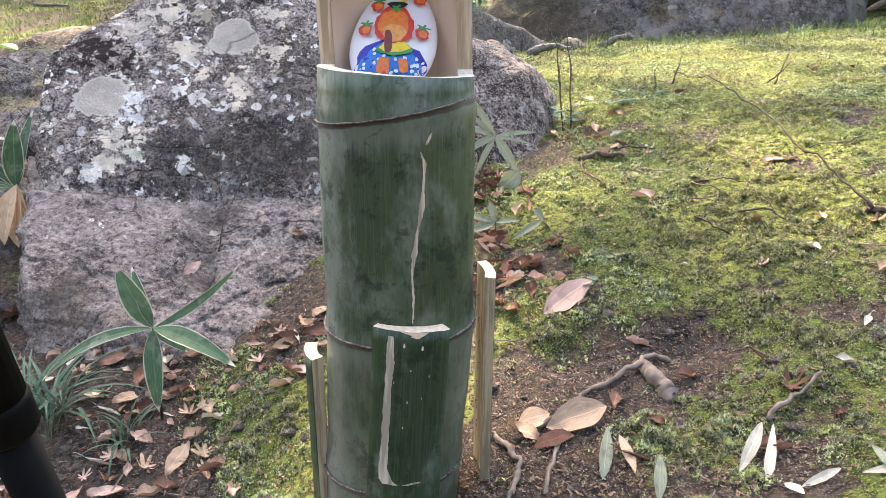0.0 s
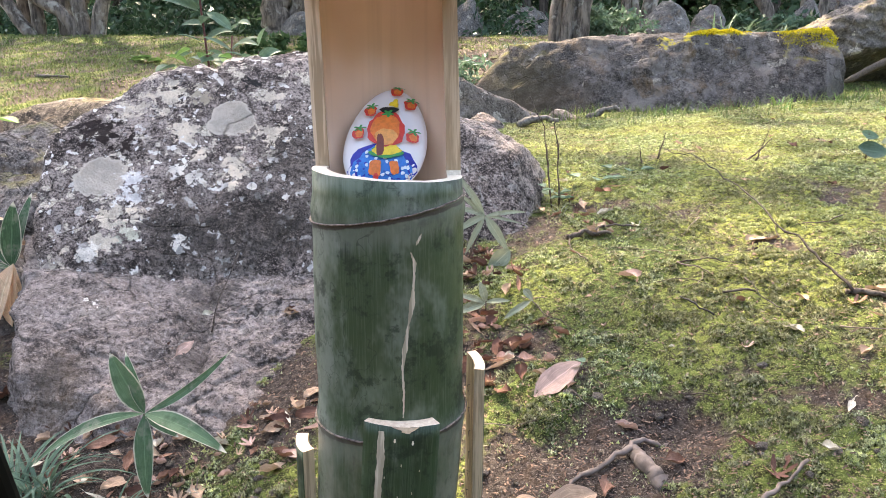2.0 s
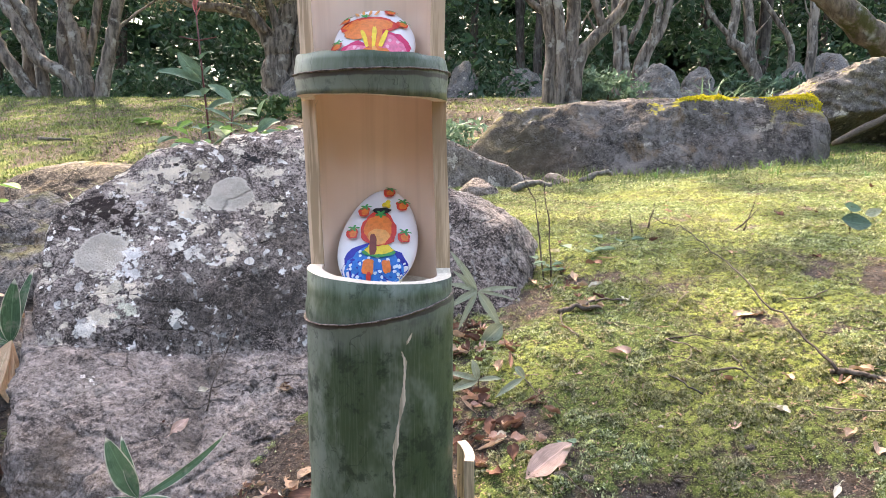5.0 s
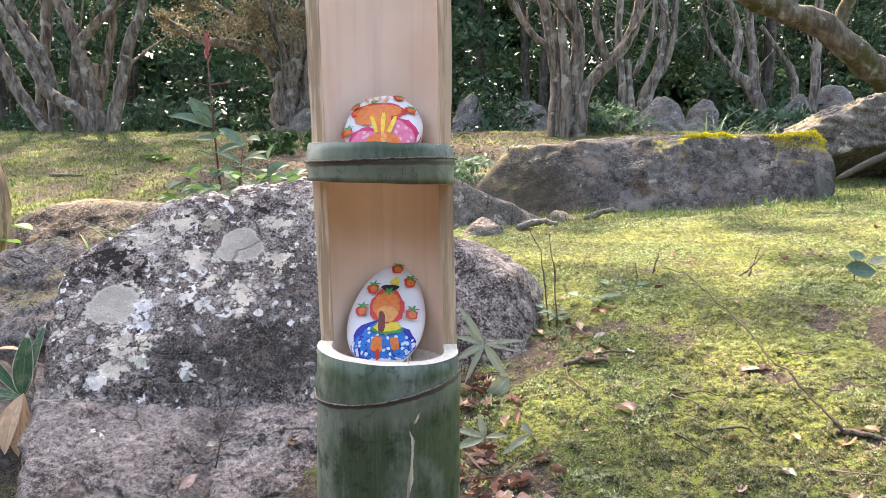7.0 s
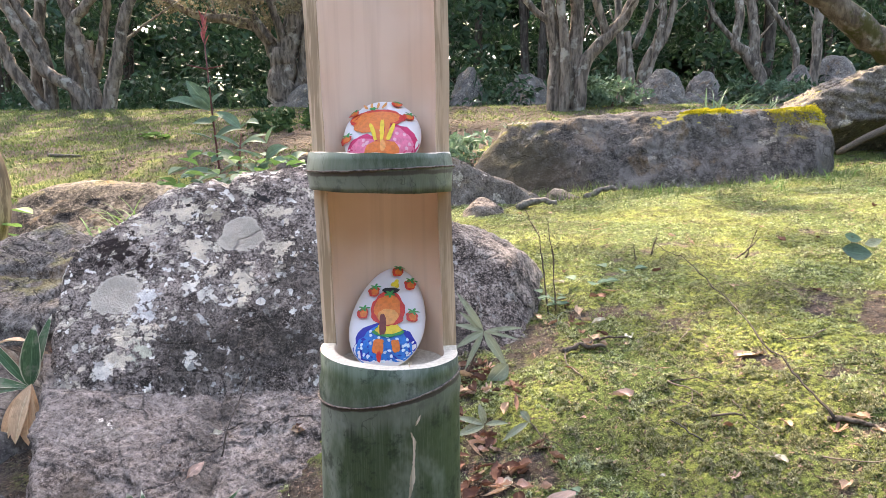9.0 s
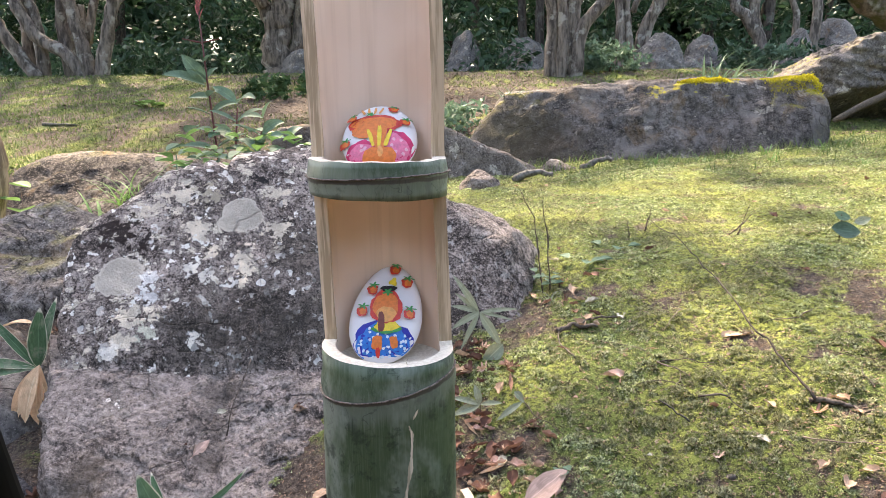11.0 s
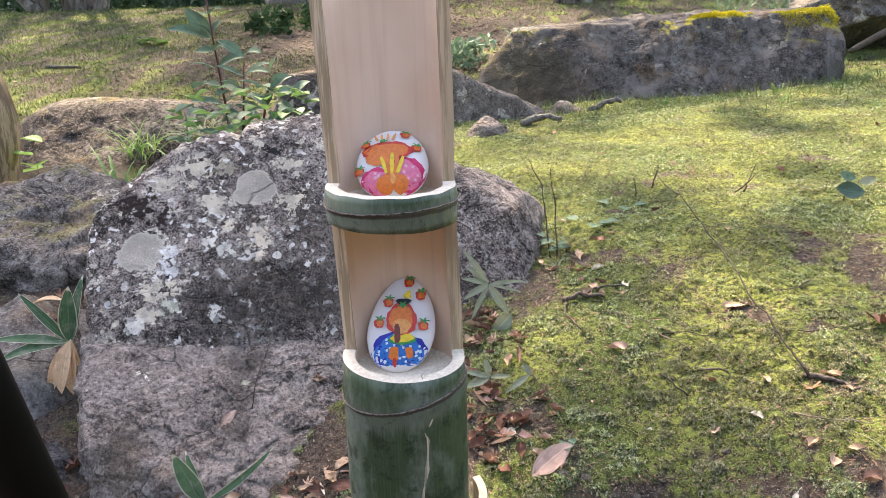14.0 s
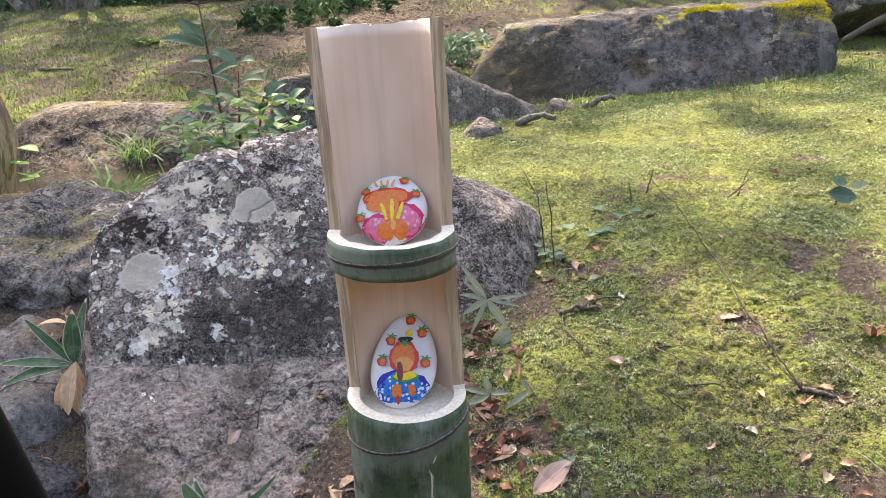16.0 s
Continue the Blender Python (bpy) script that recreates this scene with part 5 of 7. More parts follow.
for tip, w in (((-0.862, 1.30, 0.018), 0.030), ((-0.805, 1.29, 0.022), 0.036), ((-0.825, 1.28, 0.030), 0.034), ((-0.785, 1.31, 0.05), 0.024)):
    one_leaf("withered_leaf", sasa_b, M_SASA_DRY, "withered tan leaf", base=(C1[0] + 0.004, C1[1], C1[2] + 0.008), tip=tip, width=w, sag=0.012, up=(0, -1, 0.4), widest=0.5, fold=0.3)
one_leaf("withered_leaf", sasa_b, M_SASA_DRY, "withered tan leaf", base=(-0.83, 1.36, 0.215), tip=(-0.93, 1.38, 0.190), width=0.024, sag=0.012)

sasa_c = thing("striped_bamboo_grass", "dusty narrow-leaved bamboo grass between stem and boulder", "plant")
C2 = (0.100, 1.36, 0.225)
part("stem", Soup().tube([(0.06, 1.37, 0.06), (0.07, 1.37, 0.14), C2], [0.002, 0.002, 0.0015], 6).mesh("stem"), M_STEM, sasa_c)
for tip, w, sag in (((0.045, 1.37, 0.305), 0.014, 0.006), ((0.050, 1.37, 0.265), 0.012, 0.004), ((0.180, 1.35, 0.234), 0.010, 0.006), ((0.172, 1.34, 0.212), 0.007, 0.004), ((0.042, 1.35, 0.193), 0.015, 0.008), ((0.145, 1.34, 0.155), 0.020, 0.005), ((0.040, 1.36, 0.240), 0.012, 0.006), ((0.060, 1.34, 0.150), 0.012, 0.008)):
    one_leaf("leaf", sasa_c, M_PALEGREEN, base=C2, tip=tip, width=w, sag=sag, up=(0, -0.8, 0.6), fold=0.1)
one_leaf("leaf", sasa_c, M_PALEGREEN, base=(0.148, 1.34, 0.162), tip=(0.104, 1.33, 0.122), width=0.034, sag=0.004, up=(0, -1, 0.3))
sasa_d = thing("striped_bamboo_grass", "small dusty bamboo grass sprig at the edge of the moss", "plant")
for b, t, w in (((0.088, 1.14, 0.116), (0.078, 1.15, 0.150), 0.014), ((0.088, 1.14, 0.116), (0.035, 1.14, 0.130), 0.012), ((0.088, 1.14, 0.116), (0.038, 1.13, 0.100), 0.018), ((0.088, 1.14, 0.116), (0.128, 1.13, 0.122), 0.010), ((0.165, 1.14, 0.120), (0.115, 1.12, 0.092), 0.012), ((0.150, 1.14, 0.140), (0.168, 1.14, 0.118), 0.014)):
    one_leaf("leaf", sasa_d, M_PALEGREEN, base=b, tip=t, width=w, sag=0.004, up=(0, -0.7, 0.7))
part("stem", Soup().tube([(0.090, 1.15, 0.06), (0.088, 1.14, 0.118)], [0.002, 0.001], 5).mesh("stem"), M_STEM, sasa_d)


def grass_clump(label, at, blades, length, width, seed, material=None, spread=70, lean=0.0):
    g = thing("grass_clump", label, "grass clump")
    r = random.Random(seed)
    for i in range(blades):
        head = r.uniform(0, 360)
        b = (at[0] + r.uniform(-0.2, 0.2) * length, at[1] + r.uniform(-0.2, 0.2) * length, at[2] - 0.01)
        s = Soup().blade(b, head, length * r.uniform(0.6, 1.15), width * r.uniform(0.7, 1.2), r.uniform(80 - spread * 0.5, 88), r.uniform(55, 115), 0, 9, 2, 0.25, 0.3, 0.05)
        part("blade", s.mesh("blade"), material or M_GRASS, g)
    return g


grass_clump("dark green arching grass clump among the dead leaves", (-0.575, 0.905, ground_z(-0.575, 0.905)), 46, 0.165, 0.0058, 3)
grass_clump("small grey-green grass tuft in the litter", (-0.435, 0.865, ground_z(-0.435, 0.865)), 22, 0.085, 0.004, 5)
grass_clump("bright green grass tuft at the pond's edge", (-1.38, 2.90, 0.05), 40, 0.36, 0.015, 7, M_BRIGHT, 60)
grass_clump("fine dry grass tuft on the pond bank", (-1.85, 4.25, 0.06), 70, 0.36, 0.009, 9, M_BRIGHT)
grass_clump("bright green grass tuft at the pond's edge", (-1.12, 2.75, 0.05), 30, 0.34, 0.014, 8, M_BRIGHT, 60)
grass_clump("fine dry grass tuft on the pond bank", (-1.40, 4.2, 0.12), 70, 0.36, 0.010, 10, M_PALEGREEN)
grass_clump("green grass tuft behind the long rock", (2.38, 6.0, 0.72), 34, 0.48, 0.018, 11, M_GRASS, 80)
grass_clump("green grass tuft behind the long rock", (3.0, 6.6, 0.78), 30, 0.45, 0.018, 12, M_GRASS, 80)
grass_clump("grass tuft on the long rock's shoulder", (0.52, 4.85, 0.68), 22, 0.20, 0.009, 13, M_GRASS, 60)
grass_clump("thin grass at the long rock's foot", (2.46, 4.22, 0.33), 14, 0.22, 0.008, 14, M_BRIGHT, 40)
for i, (x, y) in enumerate(((1.55, 4.02), (1.9, 4.0), (1.25, 3.95), (2.2, 3.95), (1.75, 3.6), (2.0, 3.2), (1.05, 1.45), (0.72, 0.86), (0.66, 0.80), (0.28, 1.55), (0.86, 1.05))):
    grass_clump("thin grass tuft on the moss", (x, y, ground_z(x, y)), 9, 0.05 + 0.03 * y / 2, 0.0016 + 0.001 * y, 20 + i, M_BRIGHT if i < 6 else M_PALEGREEN, 70)

weed = thing("tall_weed", "tall leafy weed with reddish stems and a pink seed head", "plant")
WB = (-0.86, 2.80, ground_z(-0.86, 2.80))
part("stem", Soup().tube([WB, (-0.865, 2.82, 0.45), (-0.895, 2.84, 0.78), (-0.912, 2.85, 1.03)], [0.006, 0.005, 0.004, 0.0025], 7).mesh("stem"), M_STEM_RED, weed)
part("stem", Soup().tube([(WB[0] + 0.05, WB[1], WB[2]), (-0.80, 2.8, 0.40), (-0.77, 2.8, 0.66)], [0.006, 0.006, 0.003], 6).mesh("stem"), M_STEM_RED, weed)
part("stem", Soup().tube([(WB[0] + 0.10, WB[1], WB[2]), (-0.72, 2.78, 0.40), (-0.66, 2.75, 0.60)], [0.006, 0.006, 0.003], 6).mesh("stem"), M_STEM, weed)
part("stem", Soup().tube([(-0.98, 2.84, 0.93), (-0.91, 2.85, 0.915), (-0.84, 2.86, 0.93)], [0.002, 0.004, 0.002], 5).mesh("stem"), M_STEM_RED, weed)
M_SEED = plain("seed_head", (0.42, 0.12, 0.12), 0.7, 90, 0.4)
for i in range(9):
    a = i * 2.4
    part("seed", leaf_soup(Soup(), (-0.912, 2.85, 1.00 + 0.012 * i), (-0.912 + 0.022 * math.cos(a), 2.85 + 0.02 * math.sin(a), 1.05 + 0.013 * i), 0.014, 0.002, steps=4, across=2).mesh("seed"), M_SEED, weed)
wr = random.Random(8)
for (x0, y0, z0), (x1, y1, z1), n, big in (((-0.868, 2.82, 0.36), (-0.905, 2.845, 0.84), 8, 1.0), ((-0.80, 2.80, 0.30), (-0.77, 2.80, 0.68), 6, 1.0), ((-0.73, 2.78, 0.28), (-0.66, 2.75, 0.62), 6, 1.05), ((-0.62, 2.74, 0.25), (-0.56, 2.70, 0.54), 5, 1.0)):
    for i in range(n):
        k = i / (n - 1)
        for side in (0, 1):
            h = i * 1.75 + side * math.pi + wr.uniform(-0.4, 0.4)
            ln = big * wr.uniform(0.100, 0.160) * (1.05 - 0.35 * k)
            b = Vector((x0 + (x1 - x0) * k, y0 + (y1 - y0) * k, z0 + (z1 - z0) * k))
            t = b + Vector((math.cos(h) * ln, math.sin(h) * ln * 0.7 - 0.02, wr.uniform(-0.02, 0.07)))
            one_leaf("leaf", weed, M_WEED, base=b, tip=t, width=ln * wr.uniform(0.36, 0.46), sag=wr.uniform(0.008, 0.022), up=(0, -0.5, 0.85), turn=wr.uniform(-25, 25), fold=0.16)
one_leaf("leaf", weed, M_WEED, base=(-0.90, 2.84, 0.76), tip=(-0.985, 2.83, 0.870), width=0.06, sag=0.006, up=(0.3, -1, 0.2), fold=0.2)
one_leaf("leaf", weed, M_WEED, base=(-0.90, 2.84, 0.75), tip=(-1.06, 2.80, 0.79), width=0.056, sag=0.02, up=(0, -0.6, 0.8), fold=0.2)
part("stem", Soup().tube([(-0.60, 2.75, 0.0), (-0.61, 2.74, 0.28), (-0.56, 2.70, 0.54)], [0.006, 0.005, 0.002], 6).mesh("stem"), M_STEM, weed)
ground_cover = thing("leafy_herb", "bright round-leaved herb round the weed's foot", "plant")
for i in range(130):
    y = wr.uniform(2.25, 2.75)
    x = y * wr.uniform(-0.38, -0.19)
    z = 0.26 + 0.30 * wr.random() + 0.04 * (y - 2.2)
    a = wr.uniform(0, 6.28)
    one_leaf("leaf", ground_cover, M_BRIGHT if i % 3 else M_WEED, base=(x, y, z), tip=(x + 0.06 * math.cos(a), y + 0.06 * math.sin(a) - 0.02, z + wr.uniform(-0.02, 0.03)), width=wr.uniform(0.045, 0.075), sag=0.008, steps=5, across=4, widest=0.5)
for x in (-0.95, -0.8, -0.65, -0.5):
    part("stem", Soup().tube([(x, 2.5, 0.0), (x + 0.02, 2.5, 0.25), (x + 0.05, 2.45, 0.50)], [0.005, 0.004, 0.002], 5).mesh("stem"), M_WEED, ground_cover)


def round_leaves(label, spots, material):
    h = thing("small_herb", label, "plant")
    for i, (x, y, z, r, tilt) in enumerate(spots):
        a = i * 2.1
        one_leaf("leaf", h, material, base=(x - r * math.cos(a), y - r * math.sin(a), z), tip=(x + r * math.cos(a), y + r * math.sin(a), z + tilt), width=2.0 * r, sag=0.1 * r, steps=6, across=5, widest=0.5)
    x, y, z = spots[0][:3]
    part("stem", Soup().tube([(x + 0.01, y, ground_z(x, y) - 0.02), (x, y, z)], [0.002, 0.0015], 5).mesh("stem"), M_STEM, h)


round_leaves("wide round green leaves beside the pond", ((-1.93, 3.25, 0.33, 0.05, -0.02), (-1.92, 3.22, 0.22, 0.06, -0.03), (-2.0, 3.28, 0.24, 0.045, 0.02), (-1.98, 3.3, 0.16, 0.05, 0.02)), M_BRIGHT)
sprout = thing("small_herb", "broad blue-green round leaf of a herb on the moss", "plant")
M_SPROUT = leaf_material("blue_green_leaf", (0.042, 0.078, 0.052), (0.070, 0.115, 0.080), None, 0.2, 0.55)
for b, tip, w, mat in (((1.045, 1.75, 0.328), (1.118, 1.74, 0.316), 0.052, M_SPROUT), ((1.055, 1.76, 0.365), (1.095, 1.75, 0.352), 0.030, M_WEED), ((1.11, 1.76, 0.338), (1.148, 1.75, 0.352), 0.026, M_PALEGREEN)):
    one_leaf("leaf", sprout, mat, base=b, tip=tip, width=w, sag=-0.004, up=(0, -0.75, 0.65), widest=0.48, fold=0.12)
part("stem", Soup().tube([(1.08, 1.77, 0.26), (1.078, 1.765, 0.33), (1.075, 1.76, 0.36)], [0.002, 0.0018, 0.0012], 5).mesh("stem"), M_STEM, sprout)
round_leaves("tiny green leaflets beside a dead leaf", ((0.207, 0.955, 0.075, 0.010, 0.006), (0.215, 0.965, 0.082, 0.008, 0.0), (0.200, 0.965, 0.078, 0.008, 0.004)), M_WEED)
round_leaves("small green herb at the boulder's corner", tuple((0.285 + 0.03 * math.cos(i * 2.4), 1.64 + 0.04 * math.sin(i * 1.9), 0.215 + 0.006 * (i % 5), 0.013, 0.004) for i in range(12)), M_WEED)
round_leaves("bright low leaf clump on the far lawn", tuple((-2.95 + 0.10 * math.cos(i * 2.4), 7.4 + 0.1 * math.sin(i * 1.7), 0.72 + 0.01 * (i % 4), 0.06, 0.02) for i in range(12)), M_BRIGHT)
for k, (cx, cy, n) in enumerate(((0.40, 1.76, 4), (0.52, 1.92, 3))):
    round_leaves("flat dusty green leaves creeping over the moss", tuple((cx + 0.06 * math.cos(i * 2.4), cy + 0.05 * math.sin(i * 2.0), ground_z(cx, cy) + 0.016, 0.020, 0.002) for i in range(n)), M_WEED)


def twig(name, label, knots, r0, r1, material, category="twig", sub=6, seed=0, rest=True):
    """A thin bent stick through a few knots; z is above the ground where rest is set."""
    r = random.Random(seed)
    pts = []
    for (a, b) in zip(knots[:-1], knots[1:]):
        for i in range(sub):
            k = i / sub
            p = Vector(a).lerp(Vector(b), k)
            pts.append(p + Vector((r.uniform(-1, 1), r.uniform(-1, 1), r.uniform(-0.5, 0.5))) * min(r0, 0.004) * 0.75)
    pts.append(Vector(knots[-1]))
    if rest:
        pts = [Vector((p.x, p.y, p.z + ground_z(p.x, p.y))) for p in pts]
    rad = [r0 + (r1 - r0) * i / (len(pts) - 1) for i in range(len(pts))]
    rad = [q * r.uniform(0.72, 1.25) for q in rad]
    ob = part(name, Soup().tube(pts, rad, 7).mesh(name), material)
    return tagged(ob, label, category)


twig("fallen_branch", "long thin dry branch lying across the moss", ((0.700, 2.22, 0.02), (0.638, 1.672, 0.05), (0.615, 1.291, 0.045), (0.607, 1.106, 0.03), (0.617, 0.994, 0.008)), 0.0011, 0.0023, M_DARKTWIG, "branch", 8, 2)
twig("branch_stub", "knotty end of a dry branch on the moss", ((0.612, 1.00, 0.004), (0.636, 0.990, 0.006), (0.664, 0.972, 0.004)), 0.0055, 0.0032, M_TWIG, "branch", 4, 3)
twig("branch_stub", "knotty end of a dry branch on the moss", ((0.655, 0.985, 0.004), (0.675, 0.955, 0.004), (0.690, 0.925, 0.002)), 0.0028, 0.0014, M_TWIG, "branch", 4, 4)
twig("tree_root", "short thick pale root rising from a hollow", ((0.253, 0.822, -0.004), (0.256, 0.79, 0.006), (0.262, 0.757, 0.004), (0.268, 0.742, -0.006)), 0.0095, 0.0105, M_ROOT, "root", 5, 5)
twig("tree_root", "thin winding root across bare soil", ((0.305, 0.835, -0.004), (0.270, 0.832, 0.008), (0.245, 0.806, 0.008), (0.207, 0.786, 0.006), (0.179, 0.783, 0.004), (0.146, 0.744, 0.003), (0.125, 0.69, 0.004), (0.110, 0.634, 0.002)), 0.0040, 0.0024, M_ROOT, "root", 5, 6)
twig("tree_root", "pale forked root beside the stake", ((0.063, 0.742, 0.002), (0.078, 0.712, 0.006), (0.088, 0.686, 0.005), (0.078, 0.655, 0.004), (0.070, 0.630, 0.0)), 0.0038, 0.0030, M_ROOT, "root", 5, 7)
twig("tree_root", "pale forked root beside the stake", ((0.110, 0.735, 0.004), (0.135, 0.745, 0.008), (0.16, 0.72, 0.004)), 0.003, 0.002, M_ROOT, "root", 5, 8)
twig("fallen_twig", "dark broken twig on the moss", ((0.395, 1.084, 0.006), (0.408, 1.05, 0.008), (0.424, 1.014, 0.005)), 0.0014, 0.0017, M_INK, "twig", 4, 9)
twig("fallen_twig", "short brown twig on the moss", ((0.458, 1.073, 0.006), (0.503, 1.056, 0.006)), 0.0022, 0.0016, M_TWIG, "twig", 4, 10)
twig("fallen_twig", "forked grey twig in the litter by the boulder", ((0.262, 1.365, 0.010), (0.305, 1.38, 0.012), (0.352, 1.372, 0.008)), 0.006, 0.003, M_TWIG, "twig", 5, 11)
twig("fallen_twig", "forked grey twig in the litter by the boulder", ((0.31, 1.38, 0.010), (0.36, 1.40, 0.014), (0.405, 1.41, 0.008)), 0.003, 0.002, M_TWIG, "twig", 5, 12)
twig("fallen_twig", "forked grey twig in the litter by the boulder", ((0.268, 1.37, 0.010), (0.262, 1.32, 0.008), (0.282, 1.25, 0.004)), 0.002, 0.0012, M_TWIG, "twig", 5, 13)
twig("fallen_twig", "pale bent twig on the moss", ((0.424, 1.19, 0.004), (0.440, 1.16, 0.012), (0.462, 1.135, 0.005)), 0.0015, 0.001, M_ROOT, "twig", 5, 14)
twig("fallen_twig", "pale dry bamboo twig on the moss", ((0.336, 0.652, 0.012), (0.370, 0.670, 0.014), (0.408, 0.692, 0.012)), 0.0026, 0.0018, M_ROOT, "twig", 5, 15)
twig("dead_log", "short weathered log at the edge of the moss", ((0.41, 3.58, 0.012), (0.48, 3.60, 0.030), (0.55, 3.61, 0.034), (0.62, 3.62, 0.020)), 0.020, 0.015, M_LOG, "log", 5, 16)
twig("dead_log", "short weathered log at the long rock's foot", ((0.83, 3.93, 0.0), (0.91, 3.95, 0.04), (0.98, 3.96, 0.055), (1.01, 3.96, 0.04)), 0.018, 0.012, M_LOG, "log", 5, 17)
twig("dead_log", "thin stick lying on the far lawn", ((-3.42, 6.25, 0.012), (-3.28, 6.23, 0.018), (-3.12, 6.2, 0.012)), 0.016, 0.010, M_LOG, "log", 5, 18)
twig("dead_log", "pale dead trunk leaning under the mossy rock", ((3.20, 5.66, 0.06), (3.45, 5.64, 0.20), (3.95, 5.6, 0.46)), 0.022, 0.045, M_TWIG, "log", 5, 21)
twig("dry_stem", "thin upright dry stem beside the boulder", ((0.272, 1.62, 0.0), (0.262, 1.63, 0.10), (0.250, 1.63, 0.19), (0.215, 1.63, 0.265)), 0.0022, 0.0012, M_TWIG, "twig", 5, 19)
twig("dry_stem", "thin upright dry stem beside the boulder", ((0.288, 1.62, 0.0), (0.285, 1.63, 0.12), (0.270, 1.63, 0.23)), 0.0026, 0.0012, M_TWIG, "twig", 5, 20)
for k, (x, y, dx, h) in enumerate(((0.66, 2.10, 0.02, 0.08), (0.86, 1.96, 0.07, 0.06), (0.90, 1.98, 0.03, 0.09), (0.60, 2.05, -0.01, 0.06))):
    twig("dry_stem", "small upright dead twig in the moss", ((x, y, 0.0), (x + dx * 0.5, y, h * 0.5), (x + dx, y, h)), 0.0028, 0.001, M_TWIG, "twig", 4, 30 + k)
twig("dry_stem", "thin stick leaning on the boulder", ((-0.372, 1.13, 0.10), (-0.365, 1.14, 0.14), (-0.335, 1.19, 0.20)), 0.0014, 0.001, M_TWIG, "twig", 4, 41)


def crumple(p, amount, scale, seed):
    q = Vector((p[0] * scale + seed * 7.1, p[1] * scale + seed * 3.3, seed * 1.7))
    return Vector(p) + Vector((noise.noise(q + Vector((5, 1, 2))) * 0.35, noise.noise(q + Vector((9, 4, 7))) * 0.35, noise.noise(q))) * amount


def oval_leaf(name, length, width, curl, seed, steps=14, across=8, teeth=0.0):
    """A dead leaf: wavy edge, curled along its middle, crumpled, with a short stalk."""
    r = random.Random(seed)
    s = Soup()
    twist = r.uniform(-0.9, 0.9)
    for i in range(steps + 1):
        k = i / steps
        w = width * max(0.03, math.sin(math.pi * k ** (0.8 + 0.1 * (seed % 3))) ** 0.9)
        for j in range(across + 1):
            v = j / across * 2 - 1
            ww = w * (1 + (teeth + 0.05) * math.sin(i * 2.6 + seed) * abs(v) + 0.14 * noise.noise(Vector((k * 6, v * 2, seed * 3.1))))
            x = (k - 0.5) * length
            a = curl * v * (1 + 0.4 * math.sin(4 * k + seed)) + twist * (k - 0.5)
            y = ww / 2 * v * math.cos(a * 0.6) + 0.08 * width * math.sin(3 * k + seed)
            z = ww / 2 * abs(v) * math.sin(min(1.4, abs(a))) + (k - 0.5) ** 2 * length * 0.35 * curl + twist * (k - 0.5) * v * width * 0.5
            s.v.append(crumple((x, y, z + 0.02 * width), 0.16 * width, 2.2 / width, seed))
            s.uv.append((j / across, k))
    n = across + 1
    for i in range(steps):
        for j in range(across):
            a = i * n + j
            s.f.append((a, a + 1, a + n + 1, a + n))
    base = s.v[across // 2]
    s.tube([base, base + Vector((-length * 0.12, 0.001, 0.001)), base + Vector((-length * 0.22, 0.003, 0.0))], [0.0006, 0.0005, 0.0004], 4)
    return s.mesh(name)


def maple_leaf(name, size, curl, seed):
    """A shrivelled lobed leaf, its lobes rolled in."""
    r = random.Random(seed)
    s = Soup()
    k, rings = 42, 5
    s.v, s.uv = [Vector((0, 0, 0))], [(0.5, 0.5)]
    for q in range(1, rings + 1):
        for i in range(k):
            a = 2 * math.pi * i / k
            lobe = abs(math.cos(7 * a / 2 + 0.3 * math.sin(a)))
            rad = size * (0.34 + 0.66 * lobe ** 1.4) * (0.6 + 0.4 * (0.5 + 0.5 * math.cos(a))) * q / rings
            p = (rad * math.cos(a), rad * math.sin(a) * 0.8, curl * rad * rad / size * 0.9)
            s.v.append(crumple(p, 0.32 * size * q / rings, 1.6 / size, seed))
            s.uv.append((0.5 + 0.5 * q / rings * math.cos(a), 0.5 + 0.5 * q / rings * math.sin(a)))
    for i in range(k):
        s.f.append((0, 1 + i, 1 + (i + 1) % k))
        for q in range(rings - 1):
            a, b = 1 + q * k + i, 1 + q * k + (i + 1) % k
            s.f.append((a, a + k, b + k, b))
    return s.mesh(name)


LEAVES = [oval_leaf("fallen_leaf", 0.062, 0.026, 0.35, 1), oval_leaf("fallen_leaf", 0.046, 0.027, 0.9, 2, teeth=0.06), oval_leaf("fallen_leaf", 0.038, 0.026, 1.5, 3), maple_leaf("fallen_leaf", 0.026, 0.5, 4), oval_leaf("fallen_leaf", 0.060, 0.012, 0.7, 5), oval_leaf("fallen_leaf", 0.028, 0.017, 0.6, 6)]
LEAF_WORDS = ("flat brown oval leaf", "curled brown leaf", "tightly curled dead leaf", "dry shrivelled maple leaf", "slender dry bamboo leaf", "small pale dead leaf")
LEAF_TONE = ("rusty brown", "tan", "pinkish brown", "dark brown", "bleached pale")
made = {}


